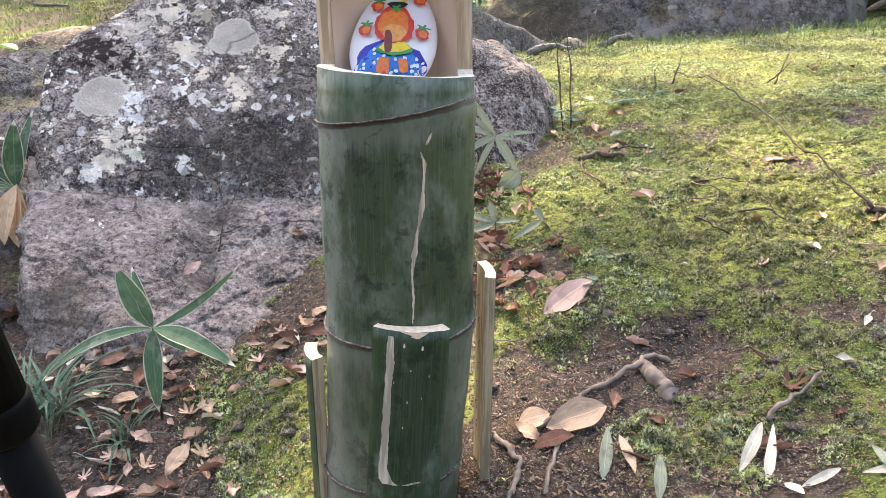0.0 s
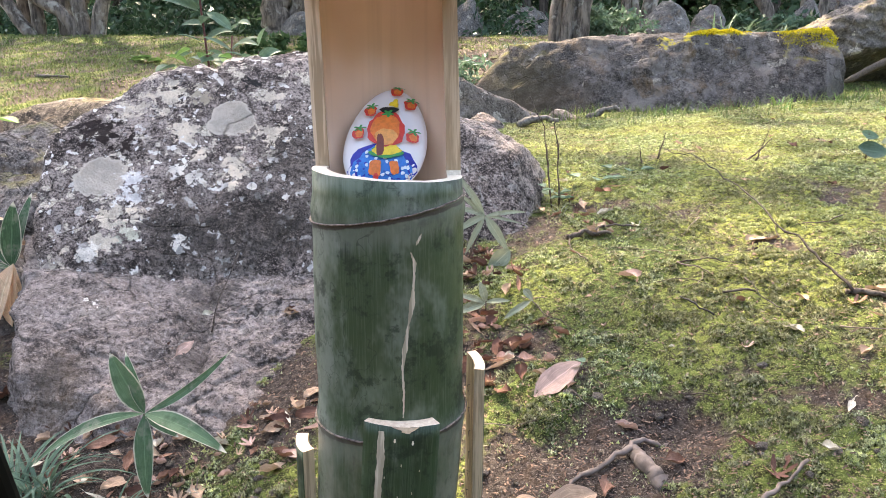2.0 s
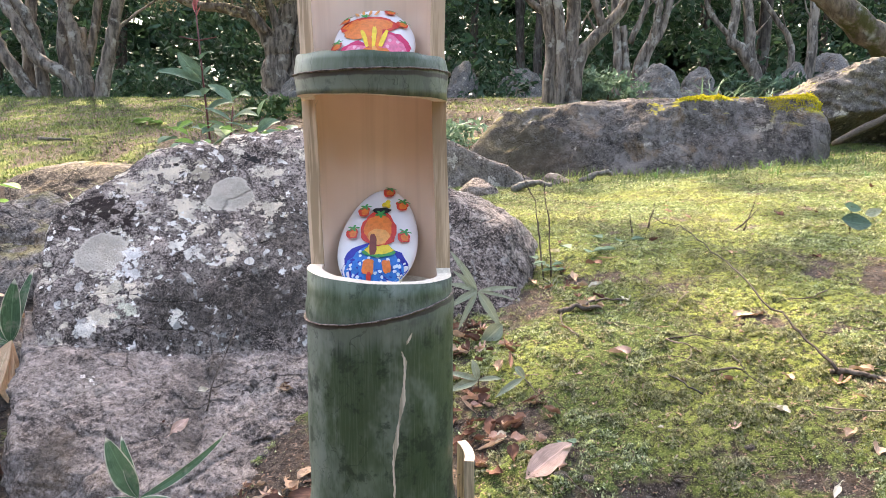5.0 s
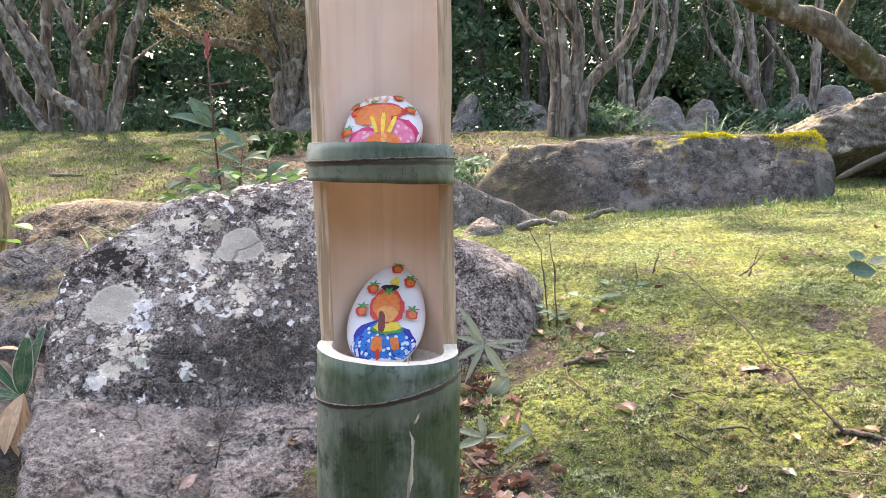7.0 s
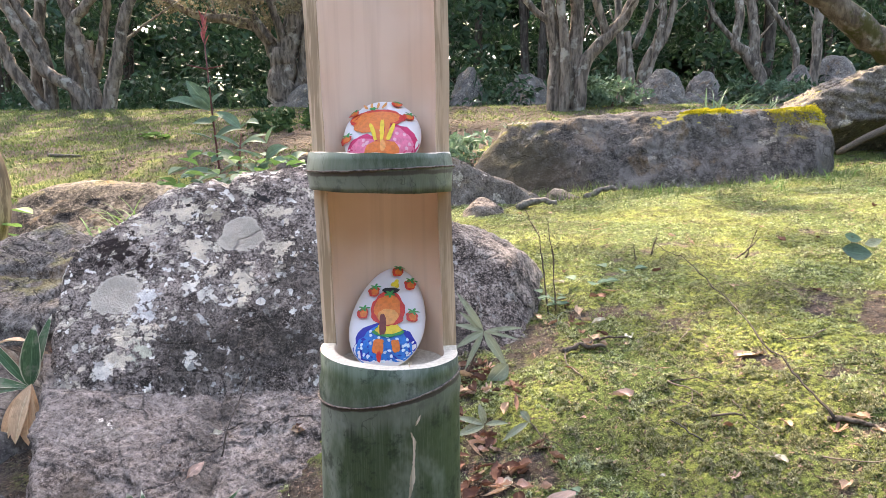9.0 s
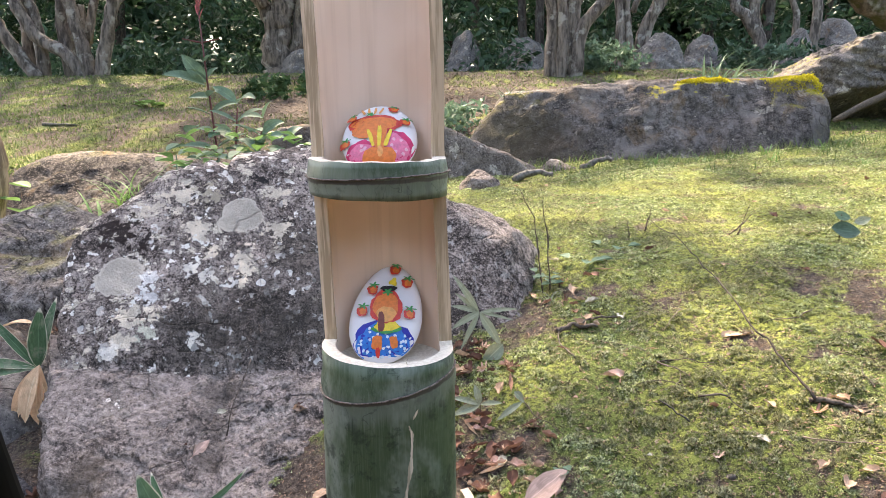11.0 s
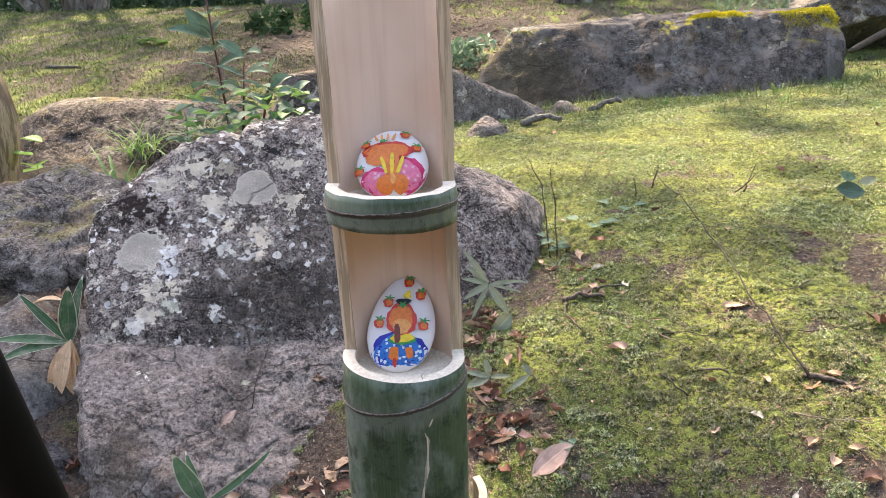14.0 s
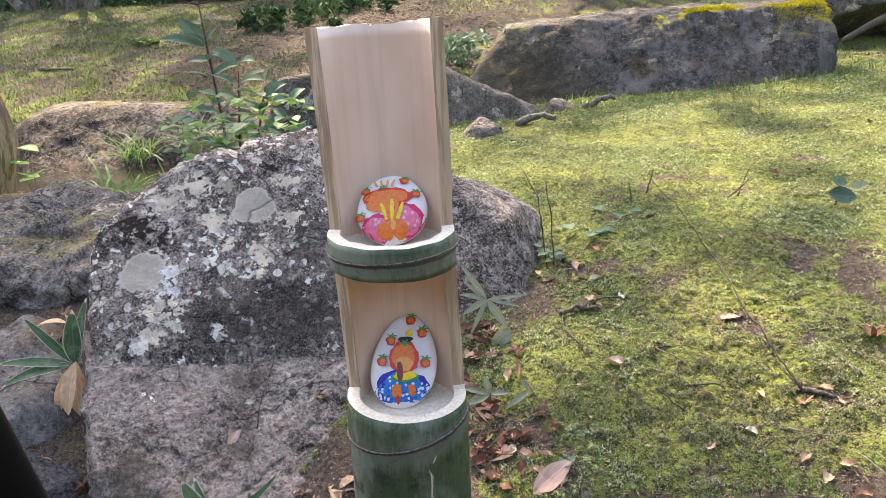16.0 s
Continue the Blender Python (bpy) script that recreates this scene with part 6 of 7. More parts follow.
def fallen(kind, tone, x, y, turn, tilt=(0.0, 0.0), size=1.0, lift=0.004, where="lying on the moss", z=None):
    key = (kind, tone)
    if key not in made:
        me = LEAVES[kind].copy()
        me.materials.clear()
        me.materials.append(M_DEAD[tone])
        me.polygons.foreach_set("use_smooth", [True] * len(me.polygons))
        made[key] = me
    ob = new("fallen_leaf", made[key])
    ob.matrix_world = pose(x, y, (ground_z(x, y) if z is None else z) + lift, tilt[0], tilt[1], turn) @ Matrix.Scale(size, 4)
    tagged(ob, LEAF_TONE[tone] + " " + LEAF_WORDS[kind].split(" ", 1)[1] + " " + where, "leaf", "fallen leaves")


fallen(1, 2, 0.196, 0.935, 70, (10, 0), 0.6)
fallen(1, 1, 0.095, 0.730, -30, (0, 10), 0.9, 0.006, "on bare soil")
fallen(5, 4, 0.508, 0.936, -35, (5, 5), 0.85)
fallen(3, 2, 0.436, 0.925, 20, (0, 0), 0.5)
fallen(1, 2, 0.340, 1.180, 10, (12, 0), 0.85)
fallen(5, 4, 0.119, 1.028, 60, (20, 0), 1.05)
fallen(3, 3, 0.375, 0.690, 40, (0, 0), 1.0)
fallen(2, 0, 0.292, 0.772, 20, (20, 10), 0.8)
fallen(1, 0, 0.205, 0.752, 80, (20, 0), 0.8, 0.006, "on bare soil")
fallen(3, 0, 0.610, 0.975, 10, (0, 0), 0.75)
fallen(3, 3, 0.800, 1.105, 200, (10, 0), 1.5)
fallen(3, 3, 0.830, 1.085, 100, (30, 0), 1.3)
fallen(0, 1, 0.601, 1.264, 4, (0, 0), 0.95)
fallen(5, 1, 0.572, 0.815, 60, (20, 0), 1.1)
fallen(1, 0, 0.60, 0.77, 30, (10, 0), 0.8)
fallen(0, 2, -0.4375, 1.172, 65, (55, -20), 0.75, 0.0, "stranded on the boulder", 0.022)
fallen(3, 3, -0.475, 1.17, 10, (50, 0), 0.8, 0.0, "stranded on the boulder", 0.02)
fallen(2, 4, -0.415, 1.245, 30, (30, 0), 0.55, 0.0, "stranded on the boulder", 0.062)
fallen(2, 1, -0.265, 1.262, 0, (25, 0), 0.7, 0.0, "stranded on the boulder", 0.058)
fallen(2, 3, -0.265, 1.27, 50, (25, 0), 0.6, 0.0, "stranded on the boulder", 0.062)


def lay_leaf(label, base, tip, width, material, sag=0.004, up=(0, -0.6, 0.8), widest=0.45, seed=0, fold=0.1):
    """One fallen leaf between two points, given as (x, y, height above the ground), crumpled a little."""
    s = leaf_soup(Soup(), [base[0], base[1], ground_z(base[0], base[1]) + base[2]], [tip[0], tip[1], ground_z(tip[0], tip[1]) + tip[2]], width, sag, fold, widest, 16, 8, up)
    s.v = [crumple(p, 0.10 * width, 2.0 / width, seed) for p in s.v]
    tagged(part("fallen_leaf", s.mesh("fallen_leaf"), material), label, "leaf", "fallen leaves")


lay_leaf("large pinkish brown oval leaf propped on the moss", (0.142, 0.925, 0.004), (0.214, 0.960, 0.020), 0.036, M_DEAD[2], seed=2, up=(-0.3, -0.7, 0.7))
lay_leaf("large tan leaf with a wavy edge on bare soil", (0.122, 0.728, 0.006), (0.192, 0.738, 0.012), 0.038, M_DEAD[1], 0.005, (0, -0.5, 0.85), 0.6, 3, 0.18)
lay_leaf("tan leaf with a wavy edge on bare soil", (0.090, 0.742, 0.006), (0.128, 0.750, 0.010), 0.028, M_DEAD[1], 0.004, (0, -0.4, 0.9), 0.5, 4)
lay_leaf("dark brown leaf on bare soil", (0.105, 0.705, 0.004), (0.150, 0.712, 0.006), 0.022, M_DEAD[3], 0.003, (0, -0.3, 0.9), 0.5, 5)
lay_leaf("grey-green slender leaf leaning on the moss", (0.186, 0.700, 0.014), (0.168, 0.636, 0.002), 0.014, M_PALEGREEN, 0.004, (0, -0.7, 0.7), 0.6, 6)
lay_leaf("grey-green slender leaf leaning on the moss", (0.226, 0.640, 0.010), (0.212, 0.590, 0.002), 0.013, M_PALEGREEN, 0.004, (0, -0.7, 0.7), 0.5, 7)
lay_leaf("tan slender leaf leaning on the moss", (0.196, 0.690, 0.012), (0.200, 0.632, 0.003), 0.012, M_DEAD[1], 0.004, (0, -0.7, 0.7), 0.5, 8)
lay_leaf("bleached slender bamboo leaf hanging from a twig", (0.332, 0.652, 0.012), (0.290, 0.598, 0.004), 0.013, M_DEAD[4], 0.003, (0, -0.7, 0.7), 0.5, 9)
lay_leaf("bleached slender bamboo leaf hanging from a twig", (0.340, 0.645, 0.012), (0.308, 0.580, 0.004), 0.011, M_DEAD[4], 0.003, (0, -0.7, 0.7), 0.75, 10)
lay_leaf("bleached slender bamboo leaf on the moss", (0.330, 0.560, 0.004), (0.370, 0.570, 0.006), 0.008, M_DEAD[4], 0.002, (0, -0.6, 0.8), 0.5, 11)
lay_leaf("bleached slender bamboo leaf on the moss", (0.318, 0.568, 0.006), (0.327, 0.548, 0.004), 0.009, M_DEAD[4], 0.002, (0, -0.6, 0.8), 0.5, 12)
lay_leaf("bleached slender bamboo leaf on the moss", (0.380, 0.556, 0.004), (0.420, 0.545, 0.004), 0.008, M_DEAD[4], 0.002, (0, -0.6, 0.8), 0.5, 13)
lay_leaf("grey-green slender leaf leaning on the moss", (0.400, 0.580, 0.010), (0.400, 0.540, 0.002), 0.012, M_PALEGREEN, 0.003, (0, -0.7, 0.7), 0.5, 14)
fr = random.Random(77)
heaps = {}


def heap(kind, tone, x, y, turn, tilt, size, lift):
    """A leaf of the litter that cannot be told apart; gathered by tone into one mesh each."""
    m = pose(x, y, ground_z(x, y) + lift, tilt[0], tilt[1], turn) @ Matrix.Scale(size, 4)
    me, s = LEAVES[kind], heaps.setdefault(tone, Soup())
    first = len(s.v)
    s.v += [m @ v.co for v in me.vertices]
    s.f += [tuple(first + i for i in p.vertices) for p in me.polygons]
    uv = {l.vertex_index: me.uv_layers[0].data[l.index].uv[:] for l in me.loops}
    s.uv += [uv.get(i, (0.5, 0.5)) for i in range(len(me.vertices))]


for i in range(300):
    x, y = fr.uniform(-0.68, -0.15), fr.uniform(0.60, 1.06)
    if moss_mask(np.array([x]), np.array([y]))[0] > 0.6:
        continue
    leaf = (fr.choice((0, 1, 2, 3, 1, 2, 4)), fr.choice((0, 1, 1, 2, 1, 4, 2, 3)), x, y, fr.uniform(0, 360), (fr.uniform(-28, 28), fr.uniform(-28, 28)), fr.uniform(0.32, 0.95), 0.006)
    if i % 3 == 0:
        fallen(*leaf, "in the litter beside the boulder")
    else:
        heap(*leaf)
for i in range(84):
    x, y = fr.uniform(0.035, 0.20), fr.uniform(0.95, 1.42)
    leaf = (fr.choice((1, 2, 3, 2, 4)), fr.choice((0, 0, 1, 3, 2, 3)), x - 0.5 * max(0, y - 1.1) * 0.3, y, fr.uniform(0, 360), (fr.uniform(-30, 30), fr.uniform(-30, 30)), fr.uniform(0.45, 0.95), 0.007)
    if i < 36:
        fallen(*leaf, "in the litter behind the stem")
    else:
        heap(*leaf)
for i in range(60):
    y = 0.62 + 3.0 * fr.random() ** 1.7
    x = fr.uniform(0.10, 0.72) * y + 0.03
    fallen(fr.choice((1, 2, 2, 4, 5, 5)), fr.choice((0, 1, 1, 2, 3, 4)), x, y, fr.uniform(0, 360), (fr.uniform(-20, 20), fr.uniform(-20, 20)), fr.uniform(0.35, 0.75) * (1 + 0.1 * y), 0.005)
for i in range(16):
    fallen(fr.choice((1, 2, 3)), fr.choice((0, 1, 3)), fr.uniform(0.24, 0.40), fr.uniform(1.35, 1.66), fr.uniform(0, 360), (fr.uniform(-20, 20), fr.uniform(-20, 20)), fr.uniform(0.5, 0.9), 0.007, "in the litter beside the boulder")
for i in range(14):
    fallen(fr.choice((1, 2, 3)), fr.choice((0, 3, 3, 1)), fr.uniform(-0.98, -0.72), fr.uniform(1.0, 1.2), fr.uniform(0, 360), (fr.uniform(-20, 20), fr.uniform(-20, 20)), fr.uniform(0.7, 1.2), 0.01, "in the litter beside the boulder")
for i in range(12):
    fallen(fr.choice((1, 2, 3)), fr.choice((0, 3, 3, 1)), fr.uniform(-1.05, -0.82), fr.uniform(1.50, 1.70), fr.uniform(0, 360), (fr.uniform(-20, 20), fr.uniform(-20, 20)), fr.uniform(0.8, 1.3), 0.01, "between the rocks", 0.10)

for tone, s in heaps.items():
    tagged(part("leaf_heap", s.mesh("leaf_heap"), M_DEAD[tone]), LEAF_TONE[tone] + " dead leaves heaped round the boulder's foot", "litter", "", "stuff")


def small_debris():
    """Pebbles and dry stems strewn over the bare soil."""
    r = random.Random(91)
    shapes = []
    for k in range(3):
        bm = bmesh.new()
        bmesh.ops.create_icosphere(bm, subdivisions=3, radius=1.0)
        for v in bm.verts:
            n = float(fbm(np.array([v.co[:]]) * 1.3 + k * 5, 3, 0.5, 70 + k)[0])
            v.co = Vector((v.co.x * 1.2, v.co.y * 0.9, v.co.z * 0.6)) * (1 + 0.35 * n)
        me = bpy.data.meshes.new("pebble")
        bm.to_mesh(me)
        bm.free()
        shapes.append(me)
    for i in range(110):
        x, y = (r.uniform(-0.62, -0.16), r.uniform(0.60, 0.98)) if i < 80 else (r.uniform(0.05, 0.50), r.uniform(0.62, 0.92))
        ob = part("pebble", shapes[i % 3], M_LOWROCK)
        ob.matrix_world = pose(x, y, ground_z(x, y) + 0.001, 0, 0, r.uniform(0, 360)) @ Matrix.Scale(r.uniform(0.003, 0.0085), 4)
        tagged(ob, "small grey pebble lying on bare soil", "pebble", "pebbles")
    for i in range(40):
        x, y = (r.uniform(-0.62, -0.16), r.uniform(0.62, 1.0)) if i < 22 else (r.uniform(0.06, 0.75), r.uniform(0.62, 1.45))
        a, ln = r.uniform(0, 6.28), r.uniform(0.02, 0.065)
        dx, dy = ln * math.cos(a), ln * math.sin(a)
        twig("fallen_twig", "thin dry stem lying in the litter", ((x - dx, y - dy, 0.004), (x + r.uniform(-0.2, 0.2) * ln, y + r.uniform(-0.2, 0.2) * ln, 0.007), (x + dx, y + dy, 0.004)), r.uniform(0.0006, 0.0014), 0.0006, M_TWIG if i % 3 else M_ROOT, "twig", 4, 200 + i)


small_debris()


# ---- fine ground cover ----
def view_points(n, seed, y0, y1, lo, hi, power=1.0):
    r = rng(seed)
    y = y0 * (y1 / y0) ** (r.random(n) ** power)
    x = y * (lo + (hi - lo) * r.random(n))
    return x, y, r


def moss_sprigs():
    x, y, r = view_points(640000, 5, 0.56, 4.6, -0.42, 0.78)
    m = moss_mask(x, y)
    keep = r.random(len(x)) < np.clip(m * 1.12 - 0.02, 0.02, 1)
    keep &= ~((x < -0.10) & (y > 1.15))
    x, y = x[keep], y[keep]
    z = ground_height(x, y)
    n = len(x)
    tuft = fbm2(x, y, 75.0, 2, 0.5, 61) + 0.8 * fbm2(x, y, 30.0, 2, 0.5, 63)
    size = (0.0017 + 0.0010 * y) * r.uniform(0.5, 1.6, n) * 0.76 * np.clip(1.0 + 0.8 * tuft, 0.4, 1.8)
    z = z + 0.0075 * np.clip(tuft, -0.5, 1) * np.minimum(1.3, 0.6 + 0.3 * y)
    v = np.zeros((n, 6, 3))
    for b in range(2):
        a = r.uniform(0, 2 * math.pi, n)
        t = r.uniform(0.2, 1.2, n)
        w = size * 0.55
        v[:, b * 3, 0], v[:, b * 3, 1] = x - w * np.sin(a), y + w * np.cos(a)
        v[:, b * 3 + 1, 0], v[:, b * 3 + 1, 1] = x + w * np.sin(a), y - w * np.cos(a)
        v[:, b * 3 + 2, 0], v[:, b * 3 + 2, 1] = x + size * t * np.cos(a), y + size * t * np.sin(a)
        v[:, b * 3, 2] = v[:, b * 3 + 1, 2] = z - 0.001
        v[:, b * 3 + 2, 2] = z + size * r.uniform(0.3, 0.85, n)
    me = big_mesh("moss_sprigs", v.reshape(-1, 3), np.arange(n * 6).reshape(-1, 3), 3)
    mt = Mat("moss_sprig", 0.8, 0.2)
    broad = mt.noise(2.2, 4, 0.6)
    thatch = mt.ramp(mt.math("ADD", mt.noise(3.1, 5, 0.62), mt.math("MULTIPLY", mt.noise(24, 4, 0.7), 0.22)), 0.56, 0.66)
    c = mt.mix(mt.random(), (0.048, 0.066, 0.030), (0.66, 0.72, 0.43))
    c = mt.mix(mt.math("MULTIPLY", mt.ramp(mt.noise(105, 3, 0.7), 0.41, 0.51, 1.0, 0.0), 0.58), c, (0.052, 0.070, 0.026))
    c = mt.mix(mt.math("MULTIPLY", mt.ramp(mt.noise(70, 3, 0.7), 0.53, 0.60), 0.8), c, (0.56, 0.63, 0.24))
    c = mt.mix(mt.math("MULTIPLY", mt.ramp(broad, 0.42, 0.60), 0.45), c, (0.38, 0.405, 0.14))
    c = mt.mix(mt.math("MULTIPLY", mt.ramp(mt.noise(9, 3, 0.6), 0.5, 0.62), 0.32), c, (0.140, 0.185, 0.060))
    c = mt.mix(mt.math("MULTIPLY", thatch, 0.55), c, mt.mix(mt.random(), (0.055, 0.045, 0.028), (0.31, 0.265, 0.160)))
    mt.colour(c).see_through(0.25, c)
    tagged(part("moss_sprigs", me, mt.m, smooth=False), "short yellow-green moss sprigs covering the slope", "moss", "", "stuff")


moss_sprigs()


def litter_bits():
    x, y, r = view_points(64000, 8, 0.56, 4.2, -0.75, 0.78)
    m = moss_mask(x, y)
    keep = r.random(len(x)) < 0.62 - 0.22 * m
    x, y = x[keep], y[keep]
    n = len(x)
    z = ground_height(x, y) + r.uniform(0.0, 0.005, n)
    ln, wd = (0.0012 + 0.0042 * r.random(n) ** 2.5) * (0.55 + 0.55 * y), (0.0006 + 0.0011 * r.random(n)) * (0.55 + 0.55 * y)
    a, t = r.uniform(0, 6.283, n), r.uniform(-0.5, 0.5, n)
    ca, sa = np.cos(a), np.sin(a)
    v = np.zeros((n, 4, 3))
    for i, (p, q) in enumerate(((-1, -0.5), (0.6, -1), (1, 0.5), (-0.5, 1))):
        v[:, i, 0], v[:, i, 1] = x + ca * ln * p - sa * wd * q, y + sa * ln * p + ca * wd * q
        v[:, i, 2] = z + ln * p * t + 0.0012
    me = big_mesh("litter", v.reshape(-1, 3), np.arange(n * 4).reshape(-1, 4), 4)
    mt = Mat("litter_bits", 0.9, 0.1)
    k = mt.random()
    c = mt.mix(mt.ramp(k, 0.0, 0.5), (0.05, 0.035, 0.028), (0.20, 0.13, 0.09))
    c = mt.mix(mt.ramp(k, 0.74, 1.0), c, (0.22, 0.178, 0.130))
    mt.colour(c)
    tagged(part("litter", me, mt.m, smooth=False), "crumbs of bark, needles and dead leaf on the soil", "litter", "", "stuff")


litter_bits()


def far_litter():
    r = rng(12)
    n = 18000
    y = r.uniform(4.6, 10.8, n)
    x = np.where(r.random(n) < 0.45, r.normal(-0.7, 1.0, n), y * r.uniform(-0.72, 0.75, n))
    z = ground_height(x, y) + 0.006
    sz, a = r.uniform(0.010, 0.024, n), r.uniform(0, 6.283, n)
    v = np.zeros((n, 4, 3))
    for i, (p, q) in enumerate(((-1, 0), (0, -0.6), (1, 0), (0, 0.6))):
        v[:, i, 0], v[:, i, 1] = x + sz * (np.cos(a) * p - np.sin(a) * q), y + sz * (np.sin(a) * p + np.cos(a) * q)
        v[:, i, 2] = z + sz * r.uniform(-0.15, 0.25, n)
    me = big_mesh("leaf_litter", v.reshape(-1, 3), np.arange(n * 4).reshape(-1, 4), 4)
    mt = Mat("far_litter", 0.9, 0.1)
    mt.colour(mt.mix(mt.random(), (0.055, 0.038, 0.028), (0.25, 0.185, 0.13)))
    tagged(part("leaf_litter", me, mt.m, smooth=False), "brown leaf litter scattered over the far lawn", "litter", "", "stuff")


far_litter()


def far_grass():
    r = rng(14)
    n = 110000
    y = 4.5 + 6.4 * r.random(n)
    x = y * r.uniform(-0.75, 0.75, n)
    m = np.clip(fbm2(x, y, 0.8, 3, 0.5, 41) + 0.35 + 0.5 * (x < -1) - 0.9 * bump_at(x, y, -0.8, 7.3, 1.5, 1.9), 0, 1)
    keep = r.random(n) < m
    x, y = x[keep], y[keep]
    n = len(x)
    z = ground_height(x, y)
    y2 = r.uniform(3.2, 4.35, 2600)
    x2 = r.uniform(0.5, 2.9, 2600)
    near = r.random(2600) < step(y2 + 0.15 * fbm2(x2, y2, 2.5, 2, 0.5, 43), 3.5, 4.2) + 0.06
    x, y = np.concatenate([x, x2[near]]), np.concatenate([y, y2[near]])
    n = len(x)
    z = ground_height(x, y)
    h, a, w = r.uniform(0.012, 0.035, n), r.uniform(0, 6.283, n), r.uniform(0.003, 0.006, n)
    h, w = np.where(y < 4.4, h * 2.2, h), np.where(y < 4.4, w * 0.6, w)
    v = np.zeros((n, 3, 3))
    v[:, 0, 0], v[:, 0, 1] = x - w * np.sin(a), y + w * np.cos(a)
    v[:, 1, 0], v[:, 1, 1] = x + w * np.sin(a), y - w * np.cos(a)
    v[:, 2, 0], v[:, 2, 1] = x + h * 0.7 * np.cos(a), y + h * 0.7 * np.sin(a)
    v[:, 0, 2] = v[:, 1, 2] = z - 0.002
    v[:, 2, 2] = z + h
    me = big_mesh("lawn", v.reshape(-1, 3), np.arange(n * 3).reshape(-1, 3), 3)
    mt = Mat("lawn_blade", 0.8, 0.2)
    c = mt.mix(mt.random(), (0.055, 0.105, 0.034), (0.20, 0.235, 0.080))
    mt.colour(c).see_through(0.3, c)
    tagged(part("lawn", me, mt.m, smooth=False), "thin short lawn grass on the far slope", "grass", "", "stuff")


far_grass()


# ---- trees ----
M_BARK = bark_material("garden_tree_bark", (0.060, 0.050, 0.042), (0.240, 0.200, 0.165), (0.38, 0.36, 0.31))
M_BARK_DARK = bark_material("forest_bark", (0.030, 0.024, 0.020), (0.085, 0.07, 0.058), (0.12, 0.12, 0.10))
M_BARK_MOSS = bark_material("mossy_bark", (0.07, 0.055, 0.042), (0.17, 0.14, 0.105), moss=0.9)
M_FOLIAGE = leaf_material("tree_foliage", (0.030, 0.070, 0.022), (0.075, 0.135, 0.045), None, 0.35, 0.45)
M_FOREST = leaf_material("forest_foliage", (0.011, 0.030, 0.017), (0.043, 0.086, 0.044), None, 0.25, 0.35)
M_COVER = leaf_material("ground_cover_leaf", (0.016, 0.042, 0.018), (0.048, 0.095, 0.036), None, 0.2, 0.8)
M_DRYTWIG = leaf_material("dry_foliage", (0.085, 0.078, 0.048), (0.20, 0.175, 0.115), None, 0.3, 0.7)


def leaf_cloud(name, clumps, per, size, seed, flat=0.6):
    """Small leaves gathered in uneven clumps, (x, y, z, radius)."""
    r = rng(seed)
    out = []
    for cx, cy, cz, rad in clumps:
        k = max(4, int(per * r.uniform(0.6, 1.4)))
        d = r.normal(0, 1, (k, 3))
        d /= np.linalg.norm(d, axis=1)[:, None]
        out.append(np.array([cx, cy, cz]) + d * (rad * r.random(k) ** 0.5)[:, None] * np.array([1, 1, flat]))
    c = np.concatenate(out)
    n = len(c)
    a = r.normal(0, 1, (n, 3))
    a /= np.linalg.norm(a, axis=1)[:, None]
    b = np.cross(a, r.normal(0, 1, (n, 3)))
    b /= np.linalg.norm(b, axis=1)[:, None]
    nn = np.cross(a, b)
    s = (size * r.uniform(0.6, 1.4, n))[:, None]
    v = np.stack([c - a * s, c + b * s * 0.42 + nn * s * 0.15, c + a * s, c - b * s * 0.42 + nn * s * 0.15], 1).reshape(-1, 3)
    uv = np.tile(np.array([[0.5, 0.0], [1.0, 0.5], [0.5, 1.0], [0.0, 0.5]]), (n, 1))
    return big_mesh(name, v, np.arange(n * 4).reshape(-1, 4), 4, uv)


def bend(knots, sub, wob, seed):
    r = random.Random(seed)
    k = [Vector(p) for p in knots]
    k = [k[0] * 2 - k[1]] + k + [k[-1] * 2 - k[-2]]
    pts = []
    for i in range(1, len(k) - 2):
        for j in range(sub):
            t = j / sub
            p = 0.5 * ((2 * k[i]) + (k[i + 1] - k[i - 1]) * t + (2 * k[i - 1] - 5 * k[i] + 4 * k[i + 1] - k[i + 2]) * t * t + (3 * k[i] - k[i - 1] - 3 * k[i + 1] + k[i + 2]) * t ** 3)
            pts.append(p + Vector((r.uniform(-1, 1), r.uniform(-1, 1), r.uniform(-0.4, 0.4))) * wob)
    pts.append(k[-2])
    return pts


def limb(tree, name, knots, r0, r1, material, seed, twigs=0, sides=9):
    pts = bend(knots, 5, r0 * 0.16, seed)
    r = random.Random(seed)
    rad = [(r0 + (r1 - r0) * (i / (len(pts) - 1))) * r.uniform(0.95, 1.06) for i in range(len(pts))]
    ob = part(name, Soup().tube(pts, rad, sides).mesh(name), material, tree)
    for i in range(twigs):
        k = r.randrange(len(pts) // 3, len(pts) - 1)
        d = (pts[k + 1] - pts[k]).normalized()
        side = Vector((r.uniform(-1, 1), r.uniform(-0.6, 0.6), r.uniform(0.1, 0.9))).normalized()
        ln = r.uniform(0.5, 1.3)
        q = [pts[k], pts[k] + (d * 0.4 + side * 0.6) * ln * 0.5, pts[k] + (d * 0.5 + side * 0.8) * ln]
        part("twig", Soup().tube(bend(q, 4, 0.02, seed + i), [rad[k] * 0.35 * (1 - 0.8 * j / 8) for j in range(9)], 6).mesh("twig"), material, ob)
    return ob


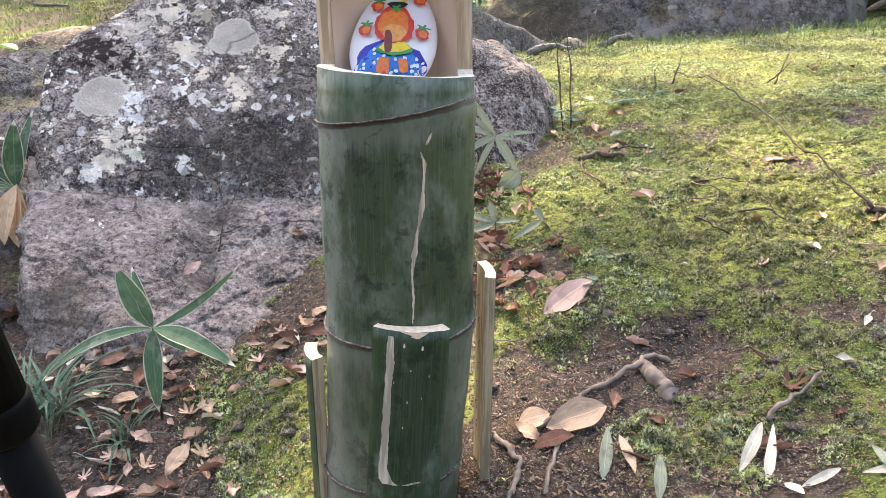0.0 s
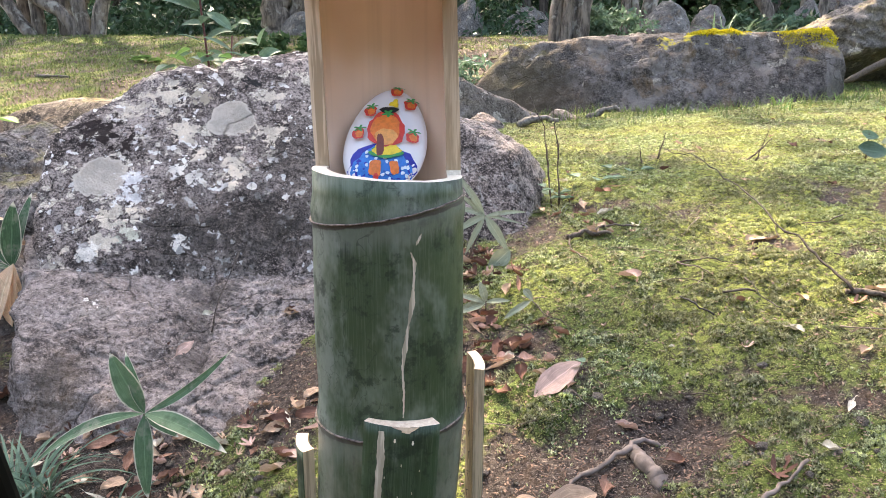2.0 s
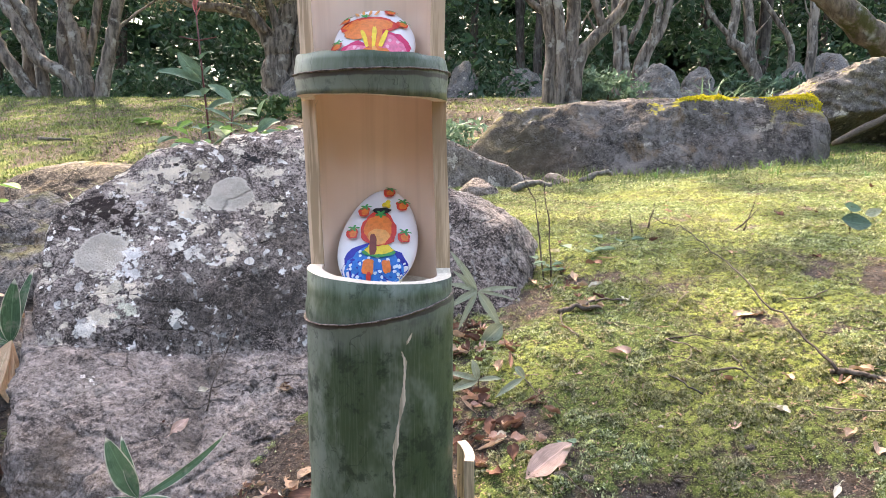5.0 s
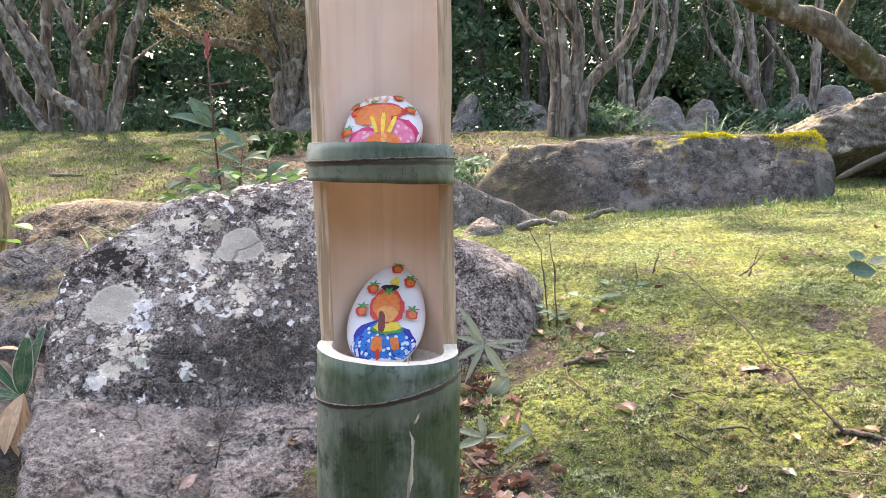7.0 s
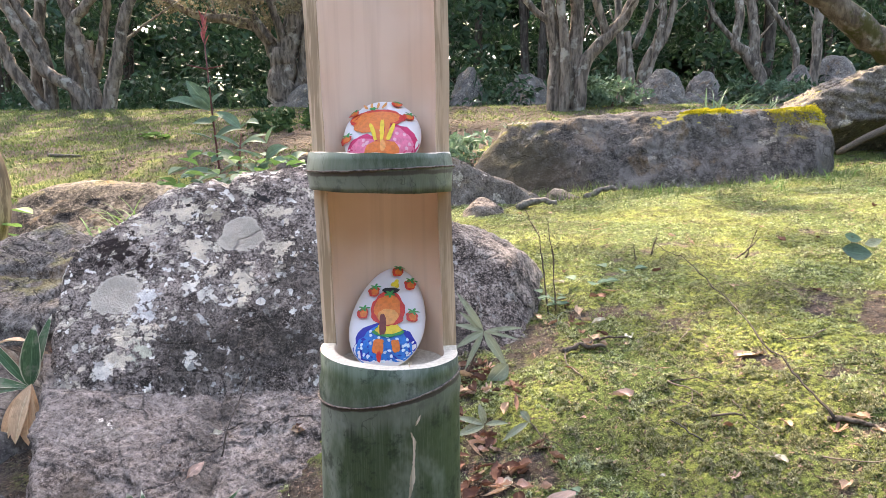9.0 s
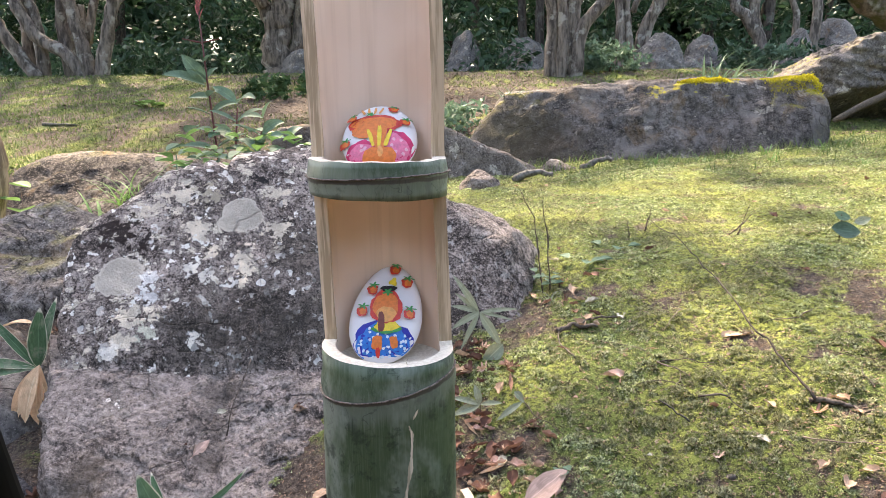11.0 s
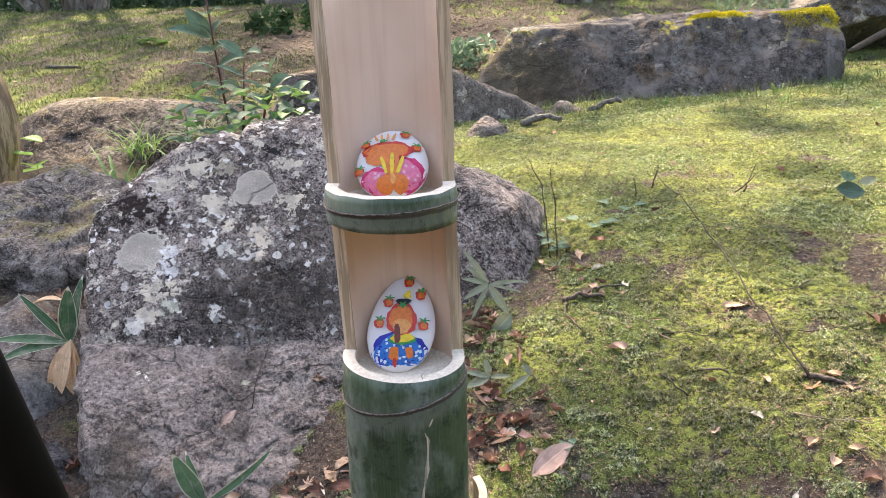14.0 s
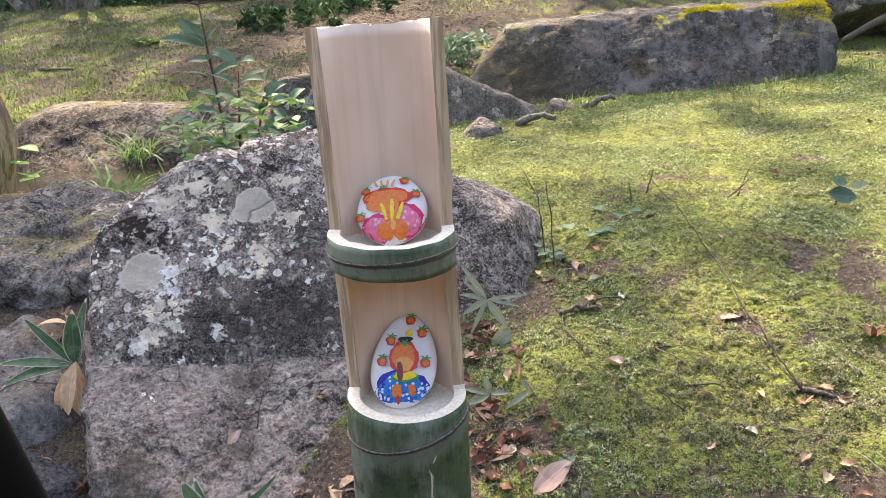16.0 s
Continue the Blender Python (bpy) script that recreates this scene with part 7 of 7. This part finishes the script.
def tree(label, at, limbs, material, crown, per, leaf, seed, foliage=None):
    t = thing("tree", label, "tree", group="garden trees")
    for i, (knots, r0, r1, tw) in enumerate(limbs):
        limb(t, "trunk" if i == 0 else "limb", knots, r0, r1, material, seed * 31 + i, tw)
    if crown:
        part("crown", leaf_cloud("crown", crown, per, leaf, seed), foliage or M_FOLIAGE, t, "", False)
    return t


def clumps(cx, cy, cz, rx, ry, rz, n, rad, seed):
    r = random.Random(seed)
    return [(cx + r.uniform(-1, 1) * rx, cy + r.uniform(-1, 1) * ry, cz + r.uniform(-1, 1) * rz, rad * r.uniform(0.6, 1.3)) for _ in range(n)]


# The second crown cluster, out of view, is added to shade the far lawn.
tree("many-stemmed bare garden tree with leaning grey-brown stems", (-5.4, 11, 1.1), [
    (((-5.25, 11.0, 1.05), (-5.51, 11.0, 1.51), (-5.96, 11.0, 1.80), (-6.18, 11.0, 2.21), (-6.40, 11.0, 2.66), (-6.75, 11.0, 3.3), (-7.1, 10.9, 4.4)), 0.11, 0.06, 1),
    (((-5.92, 11.0, 1.05), (-6.45, 11.0, 1.89), (-6.59, 11.0, 2.25), (-6.70, 11.0, 2.5), (-7.0, 11.0, 3.3)), 0.10, 0.07, 1),
    (((-5.99, 11.2, 1.05), (-6.02, 11.2, 1.87), (-6.15, 11.2, 2.41), (-6.42, 11.2, 2.82), (-6.65, 11.2, 3.4), (-6.7, 11.2, 4.4)), 0.10, 0.06, 2),
    (((-6.35, 11.6, 1.05), (-6.34, 11.5, 1.9), (-6.27, 11.5, 2.46), (-6.14, 11.5, 3.5), (-6.1, 11.5, 4.6)), 0.10, 0.08, 2),
    (((-5.60, 11.3, 1.05), (-5.68, 11.3, 2.0), (-5.61, 11.3, 2.51), (-5.79, 11.3, 3.01), (-6.0, 11.3, 3.6), (-6.0, 11.3, 4.5)), 0.12, 0.07, 2),
    (((-5.15, 11.0, 1.05), (-5.29, 11.0, 1.67), (-5.39, 11.0, 2.21), (-5.46, 11.0, 2.49), (-5.19, 11.0, 2.82), (-4.9, 11.0, 3.1), (-4.4, 10.9, 3.9)), 0.11, 0.05, 3),
    (((-5.02, 10.9, 1.05), (-4.87, 10.9, 1.66), (-4.74, 10.9, 2.16), (-4.68, 10.9, 2.47), (-4.52, 10.9, 2.84), (-4.38, 10.9, 3.3), (-4.2, 10.8, 4.4)), 0.11, 0.06, 3),
    (((-5.28, 11.2, 1.70), (-5.10, 11.2, 2.45), (-5.02, 11.2, 2.98), (-5.13, 11.2, 3.5), (-5.0, 11.1, 4.3)), 0.07, 0.05, 2),
    (((-5.45, 11.4, 1.05), (-5.42, 11.4, 1.7), (-5.45, 11.4, 2.3)), 0.10, 0.08, 0)], M_BARK, clumps(-5.4, 10.6, 4.9, 2.6, 2.2, 1.0, 46, 0.55, 2) + clumps(-3.6, 10.9, 5.0, 1.6, 1.5, 0.5, 24, 0.38, 24), 60, 0.085, 1)
tree("gnarled old garden tree with sunlit dry twiggy branches", (-2.5, 12, 1.2), [
    (((-2.50, 12.0, 1.05), (-2.58, 12.0, 1.6), (-2.52, 12.0, 2.05), (-2.36, 12.0, 2.51), (-2.16, 12.0, 3.3), (-2.0, 12, 4.5)), 0.27, 0.14, 3),
    (((-2.56, 12.0, 1.95), (-2.88, 12.0, 2.50), (-3.34, 12.0, 2.69), (-3.99, 12.0, 2.78), (-4.5, 12.0, 3.1)), 0.13, 0.04, 6),
    (((-2.45, 12.0, 1.3), (-2.2, 12.0, 1.8), (-2.1, 11.9, 2.4), (-1.8, 11.9, 3.2)), 0.14, 0.08, 4),
    (((-2.7, 11.9, 2.3), (-3.1, 11.8, 2.9), (-3.6, 11.7, 3.3)), 0.07, 0.03, 6), (((-2.5, 11.9, 2.3), (-2.7, 11.8, 3.0), (-2.9, 11.7, 3.6)), 0.08, 0.03, 6)], M_BARK,
     clumps(-3.3, 11.8, 3.05, 1.3, 0.6, 0.42, 34, 0.30, 3) + clumps(-2.8, 11.6, 4.8, 2.0, 1.8, 0.9, 30, 0.5, 4), 150, 0.034, 2, M_DRYTWIG)
tree("clump of slender grey garden stems behind the long rock", (1.8, 10, 1.1), [
    (((1.62, 10.0, 0.95), (1.64, 10.0, 1.80), (1.55, 10.0, 2.49), (1.40, 10.0, 3.1), (1.2, 9.9, 4.2)), 0.11, 0.06, 2),
    (((1.65, 10.0, 2.20), (1.29, 10.0, 2.49), (0.95, 10.0, 3.0), (0.6, 9.9, 3.6)), 0.055, 0.03, 2),
    (((1.83, 10.0, 0.95), (1.90, 10.0, 1.93), (1.92, 10.0, 2.54), (1.80, 10.0, 3.1), (1.9, 9.9, 4.3)), 0.12, 0.07, 2),
    (((1.94, 9.9, 0.95), (2.01, 9.9, 1.67), (2.32, 9.9, 2.07), (2.61, 9.9, 2.42), (2.78, 9.9, 3.1), (3.0, 9.8, 4.2)), 0.10, 0.06, 2),
    (((2.32, 9.9, 2.05), (2.15, 9.9, 2.62), (2.18, 9.9, 3.1), (2.2, 9.8, 4.0)), 0.06, 0.04, 2),
    (((1.72, 9.9, 0.95), (1.76, 9.9, 1.6), (1.70, 9.9, 2.4), (1.62, 9.9, 3.2)), 0.09, 0.05, 2)], M_BARK, clumps(1.7, 9.4, 5.0, 1.8, 1.8, 0.8, 26, 0.5, 5), 55, 0.08, 3)
tree("slender pale-barked stems under the forest edge", (3.7, 13, 1.2), [
    (((3.30, 13.0, 1.1), (3.32, 13.0, 1.97), (3.23, 13.0, 3.0), (3.24, 13.0, 4.2)), 0.09, 0.06, 1), (((3.55, 13.0, 1.1), (3.46, 13.0, 2.0), (3.40, 13.0, 2.6)), 0.08, 0.06, 0),
    (((3.66, 13.0, 1.1), (3.70, 13.0, 1.94), (3.98, 13.0, 2.53), (4.02, 13.0, 3.26), (4.05, 13.0, 4.4)), 0.09, 0.06, 2), (((3.78, 13.0, 1.2), (3.83, 13.0, 2.0), (4.17, 13.0, 2.8), (4.25, 13.0, 4.2)), 0.08, 0.06, 2),
    (((3.52, 13.0, 2.3), (3.8, 13.0, 3.0), (3.92, 13.0, 4.0)), 0.06, 0.04, 1)], M_BARK, clumps(3.7, 12.8, 5.4, 1.6, 1.4, 0.8, 20, 0.5, 7), 55, 0.09, 4)
tree("forked garden tree among grey rocks", (6.7, 15, 1.3), [
    (((6.85, 15.0, 1.2), (6.74, 15.0, 1.88), (6.40, 15.0, 2.45), (6.16, 15.0, 2.68), (6.21, 15.0, 3.44), (5.86, 15.0, 4.4)), 0.15, 0.07, 2), (((6.60, 15.0, 2.1), (6.56, 15.0, 2.6), (6.48, 15.0, 3.37), (6.30, 15.0, 4.6)), 0.12, 0.08, 2),
    (((7.42, 15.0, 1.3), (7.42, 15.0, 2.5), (7.07, 15.0, 3.06), (6.66, 15.0, 3.6)), 0.08, 0.04, 2), (((7.30, 14.0, 1.2), (7.33, 14.0, 2.26), (7.32, 14.0, 3.18), (7.34, 14.0, 4.4)), 0.10, 0.08, 2), (((6.16, 15.0, 2.68), (5.7, 15, 3.2), (5.4, 15, 4.0)), 0.06, 0.03, 2)],
     M_BARK, clumps(6.6, 14.6, 5.6, 2.0, 1.6, 0.9, 24, 0.55, 8), 55, 0.09, 5)
tree("big leaning trunk patched with green moss", (5.6, 8, 1.0), [
    (((6.1, 8.1, 0.6), (5.47, 8.0, 1.23), (4.99, 8.0, 1.61), (4.66, 8.0, 1.86), (4.27, 8.0, 2.19), (3.93, 8.0, 2.31), (3.60, 8.0, 2.42), (3.2, 7.9, 2.62), (2.6, 7.6, 3.2)), 0.19, 0.09, 1),
    (((4.4, 8.0, 2.1), (4.5, 7.9, 2.7), (4.3, 7.8, 3.6)), 0.08, 0.05, 2), (((3.93, 8.0, 2.31), (3.6, 7.8, 3.0), (3.4, 7.6, 3.9)), 0.06, 0.04, 2)], M_BARK_MOSS, clumps(3.2, 7.2, 4.4, 2.2, 1.6, 0.7, 26, 0.45, 9), 45, 0.07, 6)
# Added tree, never in view; its crown dapples the boulder and near moss with shade.
tree("unseen tree added beside the pond to shade boulder and moss", (-5.2, 5.6, 0.4), [
    (((-5.2, 5.6, 0.2), (-5.0, 5.6, 1.6), (-4.4, 5.6, 3.0), (-3.4, 5.6, 4.2)), 0.18, 0.09, 2), (((-4.4, 5.6, 3.0), (-3.2, 5.2, 3.8), (-2.0, 5.2, 4.5)), 0.10, 0.05, 4), (((-3.4, 5.6, 4.1), (-2.4, 6.0, 4.6), (-1.2, 6.2, 4.9)), 0.09, 0.04, 4), (((-2.0, 5.2, 4.5), (-0.8, 5.0, 4.7), (0.4, 5.0, 4.7)), 0.05, 0.02, 3), (((-1.6, 6.1, 4.8), (-1.0, 7.0, 4.9), (0.0, 8.0, 4.9)), 0.05, 0.02, 3)],
     M_BARK, clumps(-3.05, 5.2, 4.7, 1.35, 1.7, 0.6, 104, 0.42, 10) + clumps(-0.65, 4.55, 4.6, 0.35, 0.20, 0.2, 3, 0.20, 14) + clumps(-1.78, 4.95, 4.6, 0.30, 0.30, 0.2, 7, 0.30, 18) + clumps(-1.14, 5.32, 4.6, 0.20, 0.18, 0.15, 4, 0.24, 19) + clumps(0.8, 6.4, 4.6, 1.7, 1.0, 0.4, 32, 0.20, 15) + clumps(-0.9, 4.66, 4.6, 0.42, 0.32, 0.2, 3, 0.16, 16) + clumps(-0.45, 5.35, 4.6, 0.42, 0.22, 0.2, 5, 0.16, 17) + clumps(-1.08, 4.55, 4.6, 0.16, 0.14, 0.15, 4, 0.15, 25) + clumps(-1.28, 4.38, 4.6, 0.22, 0.18, 0.15, 6, 0.15, 22) + clumps(-0.55, 7.9, 4.8, 0.7, 0.45, 0.2, 10, 0.24, 20), 80, 0.07, 7)


def far_trunks():
    r = random.Random(3)
    for i in range(34):
        y = r.uniform(17, 30)
        x = y * r.uniform(-0.62, 0.62)
        t = thing("tree", "dark slender forest tree", "tree", group="forest trees")
        h, lean = r.uniform(7, 11), r.uniform(-0.5, 0.5)
        limb(t, "trunk", ((x, y, 1.0), (x + lean * 0.3, y, 3.5), (x + lean, y, h)), r.uniform(0.09, 0.2), 0.07, M_BARK_DARK, 900 + i, 2, 7)
        part("crown", leaf_cloud("crown", clumps(x + lean, y, h, 1.8, 1.6, 1.4, 10, 0.8, 700 + i), 40, 0.16, 300 + i), M_FOREST, t, "", False)


far_trunks()


def forest():
    r = random.Random(6)
    c = []
    for i in range(1500):
        y = r.uniform(16.5, 34)
        x = y * r.uniform(-0.85, 0.85)
        z = 1.2 + 11.0 * r.random() ** 1.15
        c.append((x, y, z, r.uniform(0.5, 1.3)))
    tagged(part("forest_foliage", leaf_cloud("forest_foliage", c, 130, 0.115, 21), M_FOREST, smooth=False), "dense dark evergreen foliage behind the garden", "forest", "", "stuff")
    c = [(y * r.uniform(-0.9, 0.9), y, r.uniform(0.5, 15.0), r.uniform(1.2, 2.4)) for y in (r.uniform(34, 44) for _ in range(760))]
    c += [(y * r.uniform(-0.9, 0.9), y, r.uniform(0.5, 6.0), r.uniform(1.2, 2.0)) for y in (r.uniform(31, 40) for _ in range(260))]
    # Unseen ring beside and behind the camera, added to block low skylight.
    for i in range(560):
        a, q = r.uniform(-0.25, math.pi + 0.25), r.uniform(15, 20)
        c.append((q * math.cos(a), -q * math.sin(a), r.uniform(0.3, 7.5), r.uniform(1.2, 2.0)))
    tagged(part("far_wood", leaf_cloud("far_wood", c, 88, 0.44, 23), M_FOREST, smooth=False), "dark evergreen wood, with an unseen half ring added against skylight", "forest", "", "stuff")
    c = []
    for i in range(420):
        y = r.uniform(13.2, 18)
        x = y * r.uniform(-0.8, 0.8)
        rise, spread = 0.8 * r.random() ** 2, r.uniform(0.25, 0.6)
        if x > 0 and i % 3:
            continue
        c.append((x, y, 1.1 + rise, spread))
    tagged(part("undergrowth", leaf_cloud("undergrowth", c, 90, 0.07, 22), M_FOREST, smooth=False), "dark low undergrowth beneath the forest trees", "undergrowth", "", "stuff")


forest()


def shrub(label, at, r, n, per, leaf, seed, mat):
    s = thing("shrub", label, "shrub")
    part("crown", leaf_cloud("crown", clumps(at[0], at[1], at[2], r[0], r[1], r[2], n, 0.16, seed), per, leaf, seed), mat, s, "", False)
    part("stem", Soup().tube([(at[0], at[1], at[2] - r[2] - 0.35), (at[0] + 0.05, at[1], at[2])], [0.03, 0.015], 7).mesh("stem"), M_STEM, s)


shrub("rounded small-leaved shrub behind the long rock", (2.5, 10.4, 1.32), (0.42, 0.3, 0.2), 26, 60, 0.045, 31, M_WEED)
shrub("low leafy ground cover under the gnarled tree", (-1.55, 8.6, 0.92), (0.5, 0.7, 0.12), 26, 40, 0.05, 32, M_COVER)
shrub("low leafy ground cover under the gnarled tree", (-1.1, 9.6, 1.05), (0.7, 0.6, 0.12), 26, 40, 0.05, 33, M_COVER)
shrub("small leafy shrub behind the long rock", (0.15, 5.9, 0.55), (0.22, 0.3, 0.12), 14, 40, 0.035, 34, M_WEED)
shrub("low green shrub by the grey rocks", (5.9, 13.2, 1.5), (0.6, 0.4, 0.2), 22, 50, 0.06, 35, M_WEED)

M_OLDWOOD = cut_wood("old_wood", (0.24, 0.16, 0.09), (0.40, 0.29, 0.17), (1, 1, 0.08), 40)
stump = part("tree_stump", Soup().tube(bend(((-2.29, 3.32, -0.15), (-2.22, 3.3, 0.1), (-2.16, 3.3, 0.32), (-2.14, 3.3, 0.50), (-2.20, 3.3, 0.66)), 5, 0.004, 5), [0.15 - 0.0022 * i for i in range(21)], 14).mesh("tree_stump"), M_OLDWOOD)
tagged(stump, "weathered bare tan tree stump at the pond's edge", "tree stump")
